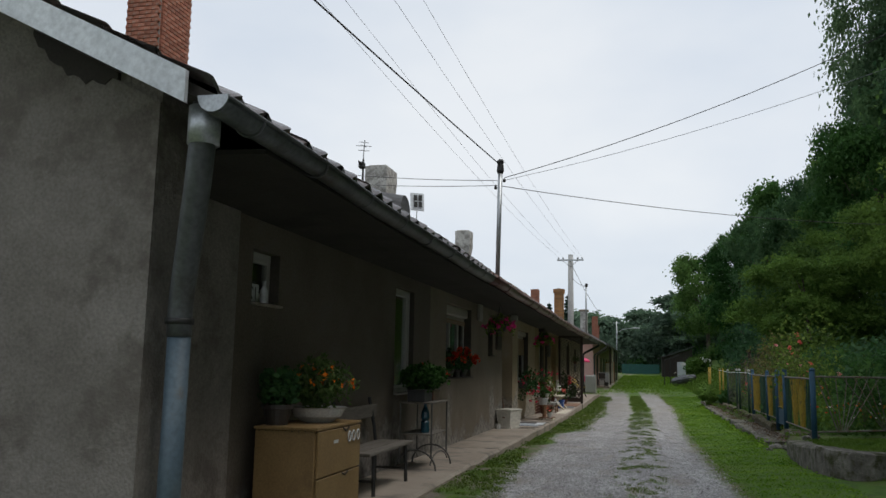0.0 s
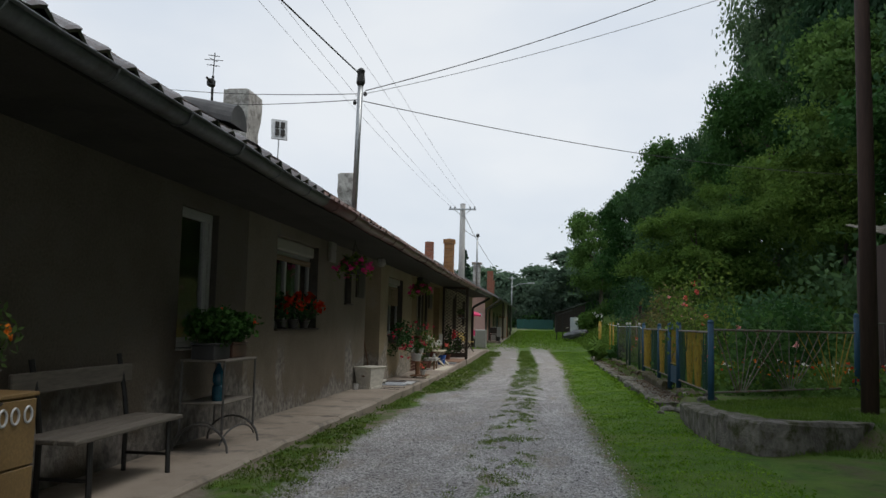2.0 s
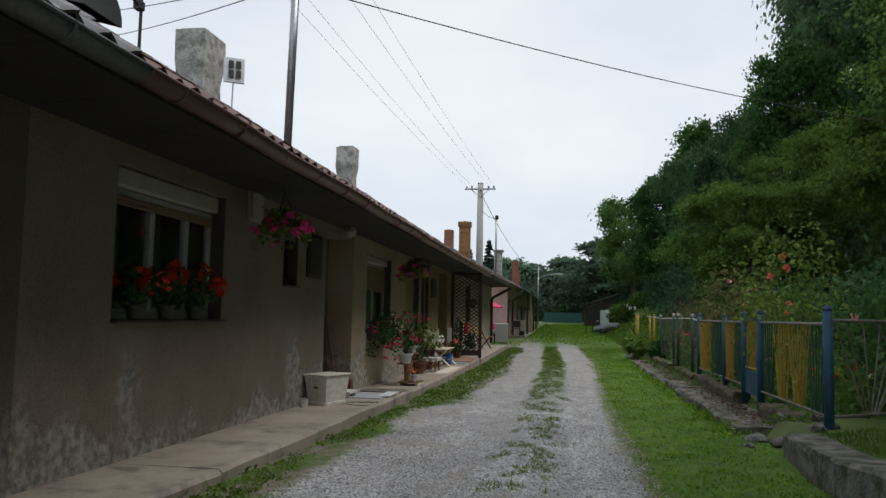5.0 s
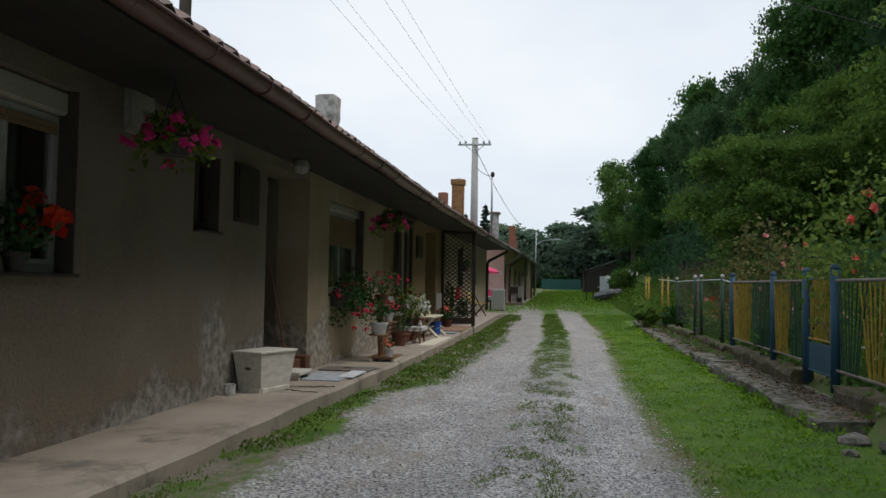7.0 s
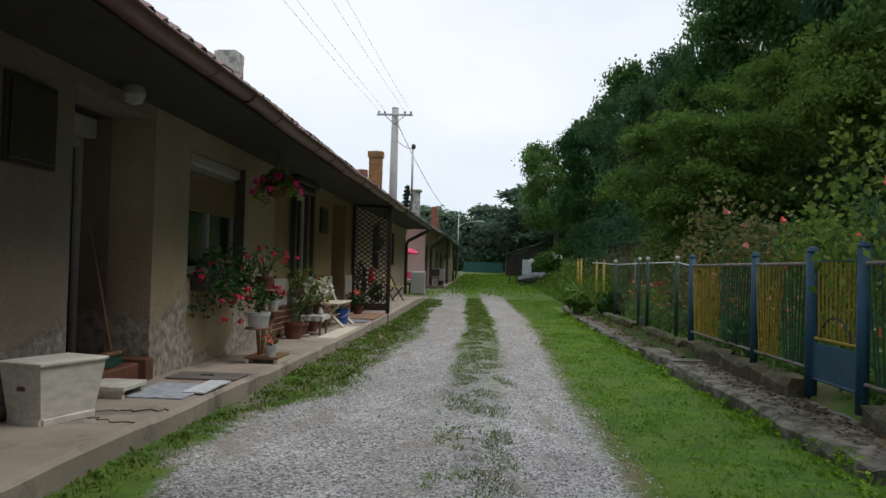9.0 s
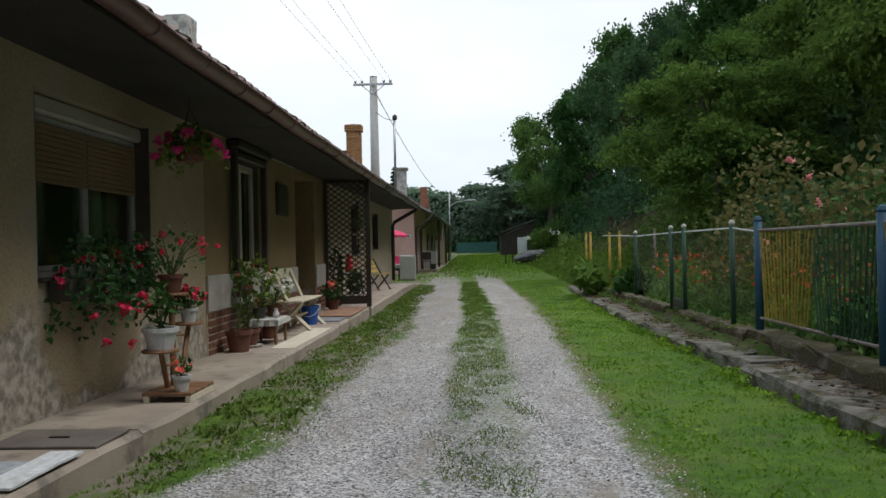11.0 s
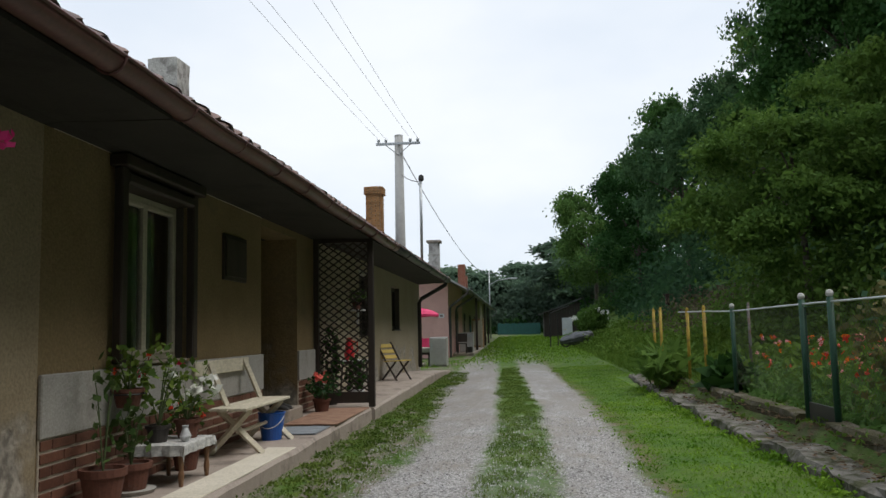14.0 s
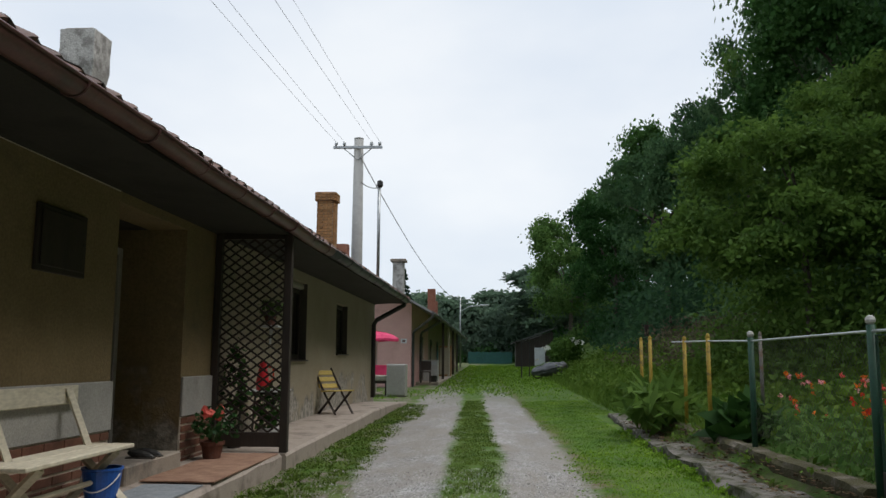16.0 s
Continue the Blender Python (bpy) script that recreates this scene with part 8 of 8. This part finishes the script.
for v in bm.verts:
    x, y = v.co.x * 0.56, v.co.y * 0.78
    over = max(0, abs(x) - 0.205) + max(0, abs(y) - 0.305)
    v.co = Vector((max(-0.212, min(0.212, x)) + 0.01 * math.sin(y * 40) * (over > 0), max(-0.312, min(0.312, y)) + 0.01 * math.sin(x * 45) * (over > 0), 0.004 - over))
part("cloth", bm, mat("white_lace", (0.62, 0.61, 0.58), (0.30, 0.30, 0.29), 22, 0.9, 0.3, 160), cl)
potted("potted_plant", (-2.92, 25.5, tbz + 0.322), 0.1, 0.15, M_TERRA, "terracotta pot with a white flowering plant", 113, 0.22, 0.46, 110, 0.042, M_ROSELEAF, M_WHITEPETAL, 9, 0.1, petals=10)
potted("potted_plant", (-3.05, 25.25, tbz + 0.322), 0.09, 0.13, M_DARKPOT, "leafy green plant in a dark pot", 114, 0.2, 0.66, 110, 0.045, M_ROSELEAF, M_CRIMSON, 2, 0.07)
vs_ = thing("white_vase", (-2.84, 25.27, tbz + 0.322), "small white china vase", "vase")
part("body", Lathe([(0.025, 0), (0.045, 0.04), (0.02, 0.1), (0.025, 0.12), (0.018, 0.12)], 14), M_WHITEPLASTIC, vs_)
hp = thing("wall_flower_pot", (WALL + 0.16, 25.0, 0.62), "terracotta pot hanging in a wall ring", "wall pot")
round_pot(hp, 0.11, 0.14, M_TERRA)
part("ring", Tube([(0.12 * math.cos(a), 0.12 * math.sin(a), 0.1) for a in np.linspace(0, 6.28, 17)] + [(-0.12, 0, 0.1)], 0.006, 5), M_BLACKSTEEL, hp)
foliage(hp, (0, 0, 0.12), 0.22, 0.34, 130, 0.045, M_ROSELEAF, 115, M_RED, 2, 0.06)
potted("potted_plant", (-3.12, 25.95, pave(26)), 0.12, 0.2, M_TERRA, "terracotta pot with red and yellow leaves", 116, 0.16, 0.5, 130, 0.045, M_HERB, M_RED, 6, 0.05)

zb2 = pave(27.2)
b2 = thing("wooden_bench", (-2.95, 27.2, zb2), "pale painted plank bench on crossed legs", "bench")
for x in (-0.09, 0.09):
    part("seat_plank", Box(x - 0.085, x + 0.085, -0.72, 0.72, 0.42, 0.45, bevel=0.006), M_PALEWOOD, b2)
part("back_plank", Box(-0.32, -0.295, -0.74, 0.74, 0.74, 0.88, bevel=0.008, m=pose(0, 0, 0, 0, 0, 0)), M_PALEWOOD, b2)
for y in (-0.5, 0.5):
    part("cross_leg", Tube([(-0.26, y, 0.0), (0.14, y, 0.42)], 0.033, 4), M_PALEWOOD, b2)
    part("cross_leg", Tube([(0.24, y + 0.07, 0.0), (-0.2, y + 0.07, 0.42)], 0.033, 4), M_PALEWOOD, b2)
    part("back_post", Tube([(-0.1, y + 0.07, 0.42), (-0.29, y + 0.07, 0.86)], 0.03, 4), M_PALEWOOD, b2)
part("stretcher", Tube([(0.0, -0.46, 0.2), (0.0, 0.55, 0.2)], 0.02, 4), M_PALEWOOD, b2)
bk = thing("blue_bucket", (-2.93, 27.75, pave(27.7)), "blue plastic bucket with a white wire handle", "bucket")
part("body", Lathe([(0.105, 0), (0.14, 0.27), (0.148, 0.275), (0.148, 0.29), (0.132, 0.29), (0.1, 0.02)], 22), mat("blue_plastic", (0.012, 0.075, 0.32), (0.02, 0.10, 0.40), 4, 0.35, 0.05), bk)
part("handle", Tube([(0.14 * math.cos(a), 0.15 * math.sin(a) * 1.0, 0.26 - 0.13 * abs(math.sin(a))) for a in np.linspace(-math.pi * 0.95, -0.1, 13)], 0.005, 5), M_WHITEPLASTIC, bk)
potted("potted_plant", (-3.05, 30.45, pave(30.4)), 0.12, 0.19, M_TERRA, "brown pot with a coral flower by the doorstep", 121, 0.24, 0.4, 150, 0.05, M_IVYLEAF, M_CORAL, 2, 0.12, petals=16)
for y in (29.25, 29.42):
    sh = thing("black_shoe", (-3.3, y, pave(29) + 0.16), "black leather shoe on the doorstep", "shoe", "pair of shoes")
    bm = bmesh.new()
    bmesh.ops.create_icosphere(bm, subdivisions=2, radius=1.0)
    for v in bm.verts:
        v.co = Vector((v.co.x * 0.13, v.co.y * 0.045, max(0.0, 0.03 + v.co.z * 0.045 - 0.02 * v.co.x)))
    part("upper", bm, M_BLACKSTEEL, sh)
    part("sole", Box(-0.13, 0.13, -0.045, 0.045, 0, 0.012, bevel=0.005), M_DARKPOT, sh)

# ---- lattice screen and the things behind it ----
zl = pave(31.1)
ls = thing("lattice_screen", (-2.9, 31.12, zl), "dark brown wooden lattice screen from pavement to eaves", "screen")
LW, LH = 0.42, 2.56
part("post", Box(LW - 0.02, LW + 0.07, -0.045, 0.045, 0, LH + 0.04, bevel=0.006), M_DARKWOOD, ls)
part("post", Box(-LW - 0.0, -LW + 0.075, -0.045, 0.045, 0, LH + 0.04, bevel=0.006), M_DARKWOOD, ls)
part("rail", Box(-LW + 0.075, LW - 0.02, -0.03, 0.03, 0.06, 0.22, bevel=0.004), M_DARKWOOD, ls)
part("rail", Box(-LW + 0.075, LW - 0.02, -0.03, 0.03, LH - 0.12, LH, bevel=0.004), M_DARKWOOD, ls)
xa, xb, za, zb_ = -LW + 0.075, LW - 0.02, 0.22, LH - 0.12
for d in (1, -1):
    s = za - (xb - xa) * 0.72
    while s < zb_ + (xb - xa) * 0.72:
        # a slat rises by 0.72 along x
        f0 = (xa, s if d > 0 else s)
        t0, t1 = 0.0, 1.0
        rise = d * 0.72 * (xb - xa)
        if rise > 0:
            t0, t1 = max(0, (za - s) / rise), min(1, (zb_ - s) / rise)
        else:
            t0, t1 = max(0, (zb_ - s) / rise), min(1, (za - s) / rise)
        if t1 - t0 > 0.03:
            a = Vector((xa + (xb - xa) * t0, 0.006 * d, s + rise * t0))
            b = Vector((xa + (xb - xa) * t1, 0.006 * d, s + rise * t1))
            ang = math.atan2(b.z - a.z, b.x - a.x)
            m = Matrix.Translation((a + b) / 2) @ Matrix.Rotation(-ang, 4, "Y")
            part("slat", Box(-(b - a).length / 2, (b - a).length / 2, -0.005, 0.005, -0.011, 0.011, m=m), M_DARKWOOD, ls)
        s += 0.108
t2 = thing("side_table", (-3.0, 32.2, pave(32)), "small dark side table behind the lattice", "table")
part("tabletop", Box(-0.25, 0.25, -0.35, 0.35, 0.6, 0.63, bevel=0.006), M_DARKWOOD, t2)
part("cover", Box(-0.26, 0.26, -0.36, 0.36, 0.632, 0.645, bevel=0.004), M_WHITEPLASTIC, t2, "white table cover")
for x in (-0.2, 0.2):
    for y in (-0.3, 0.3):
        part("leg", Tube([(x * 1.2, y, 0), (x, y, 0.6)], 0.015, 6), M_BLACKSTEEL, t2)
jg = thing("red_jug", (-3.0, 32.1, pave(32) + 0.646), "tall bright red enamel jug", "jug")
part("body", Lathe([(0.075, 0), (0.085, 0.1), (0.06, 0.24), (0.045, 0.3), (0.055, 0.36), (0.045, 0.36)], 18), mat("red_enamel", (0.45, 0.012, 0.02), (0.55, 0.02, 0.03), 4, 0.3, 0.05), jg)
part("handle", Tube([(0.05, 0, 0.3), (0.13, 0, 0.28), (0.14, 0, 0.15), (0.08, 0, 0.1)], 0.01, 6), M_RED, jg)
sf = thing("wall_shelf", (-2.72, 31.35, pave(31) + 1.42), "small white bracket shelf on the lattice post", "shelf")
part("board", Box(-0.12, 0.12, -0.09, 0.12, 0, 0.02, bevel=0.003), M_WHITEPLASTIC, sf)
part("bracket", Tube([(0.02, -0.05, -0.16), (0.02, 0.05, 0.0)], 0.012, 6), M_WHITEPLASTIC, sf)
part("bracket", Tube([(0.02, -0.05, -0.2), (0.02, -0.05, 0.0)], 0.012, 6), M_WHITEPLASTIC, sf)
potted("potted_plant", (-2.72, 31.36, pave(31) + 1.441), 0.07, 0.11, M_TERRA, "small terracotta pot with a trailing plant", 131, 0.14, 0.22, 120, 0.045, M_HERB)
potted("potted_plant", (-2.85, 31.9, pave(31.9)), 0.12, 0.2, M_WHITEPLASTIC, "white pot with a leafy plant behind the lattice", 132, 0.18, 0.55, 200, 0.06, M_PLANTLEAF)
potted("potted_plant", (-3.15, 31.5, pave(31.5)), 0.11, 0.2, M_DARKPOT, "dark pot with a tall leafy plant behind the lattice", 133, 0.16, 1.1, 200, 0.06, M_PLANTLEAF)

M_YCHAIR = mat("yellow_painted_slats", (0.46, 0.33, 0.06), (0.58, 0.43, 0.10), 5, 0.6, 0.2, 50, stretch=(1, 0.3, 1))
ch = thing("folding_chair", (-2.98, 36.9, pave(36.9)), "yellow wooden folding chair with dark crossed legs", "chair", rz=-38)
for i in range(4):
    part("seat_slat", Box(-0.15 + i * 0.1, -0.065 + i * 0.1, -0.24, 0.24, 0.40 + 0.004 * i, 0.42 + 0.004 * i, bevel=0.004), M_YCHAIR, ch)
for i in range(3):
    m = pose(-0.2 - 0.075 * i, 0, 0.5 + 0.12 * i, 0, -32, 0)
    part("back_slat", Box(-0.01, 0.01, -0.24, 0.24, -0.045, 0.045, bevel=0.004, m=m), M_YCHAIR, ch)
for y in (-0.21, 0.21):
    part("cross_leg", Tube([(0.24, y, 0), (-0.05, y, 0.34), (-0.4, y, 0.82)], 0.026, 4), M_DARKWOOD, ch)
    part("cross_leg", Tube([(-0.25, y * 0.9, 0), (0.2, y * 0.9, 0.41)], 0.026, 4), M_DARKWOOD, ch)

# ---- garden plants ----
def shrub(name, at, r, h, n, size, leaf_m, label, seed, flower=None, n_fl=0, fl=0.1, stems=9, petals=18, long=1.5):
    root = thing(name, (at[0], at[1], float(land(at[0], at[1])) - 0.03), label, "shrub", "garden shrubs")
    foliage(root, (0, 0, h * 0.12), r, h * 0.9, n, size, leaf_m, seed, flower, n_fl, fl, stems=stems, petals=petals, long=long, fl_low=0.15)
    return root


shrub("rose_bush", (3.2, 19.2), 0.75, 2.55, 1150, 0.055, M_ROSELEAF, "tall light green rose bush with red blooms", 141, M_CORAL, 3, 0.09)
shrub("rose_bush", (3.25, 21.0), 0.5, 1.8, 600, 0.06, M_ROSELEAF, "rose bush with red blooms behind the fence", 142, M_CORAL, 2, 0.08)
shrub("rose_bush", (3.5, 23.3), 0.7, 1.9, 800, 0.065, M_ROSERED, "reddish rose bush with coral blooms", 143, M_CORAL, 2, 0.08)
shrub("rose_bush", (3.6, 25.9), 0.75, 2.35, 1000, 0.06, M_ROSERED, "tall rose bush with pale pink blooms", 144, M_PINKPETAL, 4, 0.1)
shrub("rose_bush", (3.9, 17.4), 0.55, 1.45, 600, 0.07, M_LEAF, "low rose bush with a pink bloom", 145, M_PINKPETAL, 2, 0.09)
shrub("rose_bush", (3.4, 27.3), 0.6, 1.5, 600, 0.06, M_ROSERED, "rose bush with pink blooms", 146, M_PINKPETAL, 2, 0.09)
shrub("garden_bush", (5.2, 20.5), 1.0, 1.9, 1300, 0.09, M_LEAF, "dense green garden bush", 147)
shrub("garden_bush", (5.8, 23.5), 1.1, 2.2, 1300, 0.09, M_LEAFDARK, "dense dark green garden bush", 148)
shrub("garden_bush", (5.4, 27.0), 1.1, 2.0, 1300, 0.09, M_LEAF, "dense green garden bush", 149)
shrub("garden_bush", (5.9, 30.5), 1.2, 2.2, 1300, 0.09, M_LEAFDARK, "dense dark green garden bush", 150)
shrub("hydrangea_bush", (4.2, 70.0), 1.1, 2.0, 1600, 0.14, M_LEAFLIGHT, "light green bush with white heads on the bank", 151, M_WHITEPETAL, 10, 0.28)
shrub("hosta", (2.95, 32.0), 0.42, 0.5, 120, 0.2, M_PLANTLEAF, "broad-leaved hosta by the fence footing", 152, long=2.0)
shrub("daylily", (2.5, 34.6), 0.5, 0.75, 170, 0.1, M_LEAFLIGHT, "arching daylily clump by the yellow posts", 153, long=6.0)
shrub("daylily", (2.55, 35.6), 0.45, 0.7, 150, 0.1, M_LEAFLIGHT, "arching daylily clump by the yellow posts", 154, long=6.0)
shrub("garden_bush", (2.95, 22.2), 0.3, 0.6, 220, 0.07, M_PLANTLEAF, "small leafy plant pushing through the fence", 155)


def bed(name, xr, yr, n, h, seed, colours, label, leaf_m=M_LEAF):
    rng = np.random.default_rng(seed)
    pts = np.stack([rng.uniform(*xr, n * 16), rng.uniform(*yr, n * 16), np.zeros(n * 16)], axis=1)
    pts[:, 2] = land(pts[:, 0], pts[:, 1]) + rng.uniform(0, 1, n * 16) * h
    tagged(new(name + "_leaves", quads_mesh(name, leaf_quads(pts, 0.06, rng, 1.9, 0.3, -0.4), leaf_m)), label, "flower bed", "", "stuff")
    n = n // 2
    for i, m in enumerate(colours):
        k = np.stack([rng.uniform(*xr, n), rng.uniform(*yr, n), np.zeros(n)], axis=1)
        k[:, 2] = land(k[:, 0], k[:, 1]) + h * rng.uniform(0.5, 1.15, n)
        tagged(new(name + "_blooms", quads_mesh(name, blooms(k, 0.055, rng, 10), m)), label, "flower bed", "", "stuff")


bed("zinnia_bed", (2.95, 4.8), (24.5, 31.5), 84, 0.75, 161, [M_CORAL, M_PINKPETAL, M_RED, M_ORANGE], "zinnias in red, pink and orange behind the mesh", M_WEED)
bed("marigold_bed", (3.2, 6.5), (17.8, 20.0), 72, 0.5, 162, [M_ORANGE, M_WHITEPETAL, M_RED], "orange marigolds in the garden corner", M_WEED)
bed("rose_bed", (2.95, 4.5), (20.0, 24.4), 30, 0.7, 163, [M_PINKPETAL, M_CORAL], "low roses and greenery behind the rod fence")

# ---- brown brick-tile base of the ochre wall, brick by brick ----
base_b = setting(thing("wall_brick_base", (WALL, 24.12, 0.0), "brown brick-tile wall base with pale joints", "wall base"), "brown brick-tile wall base with pale joints", "wall base")
for a, b in ((24.11, DOOR_B[0] - 0.01), (DOOR_B[1] + 0.01, 31.05)):
    part("mortar_bed", Box(0.002, 0.014, a - 24.12, b - 24.12, -0.05, 0.498), M_MORTARW, base_b, "pale mortar joints")
    course = 0.083
    for i in range(6):
        y = a - (0.14 if i % 2 else 0.0)
        while y < b:
            y0, y1 = max(y, a), min(y + 0.28, b)
            if y1 - y0 > 0.05:
                ob = part("brick", Box(0.0145, 0.026, y0 - 24.12 + 0.007, y1 - 24.12 - 0.007, i * course + 0.010, (i + 1) * course - 0.010, bevel=0.003), M_BRICKTILE, base_b)
            y += 0.28
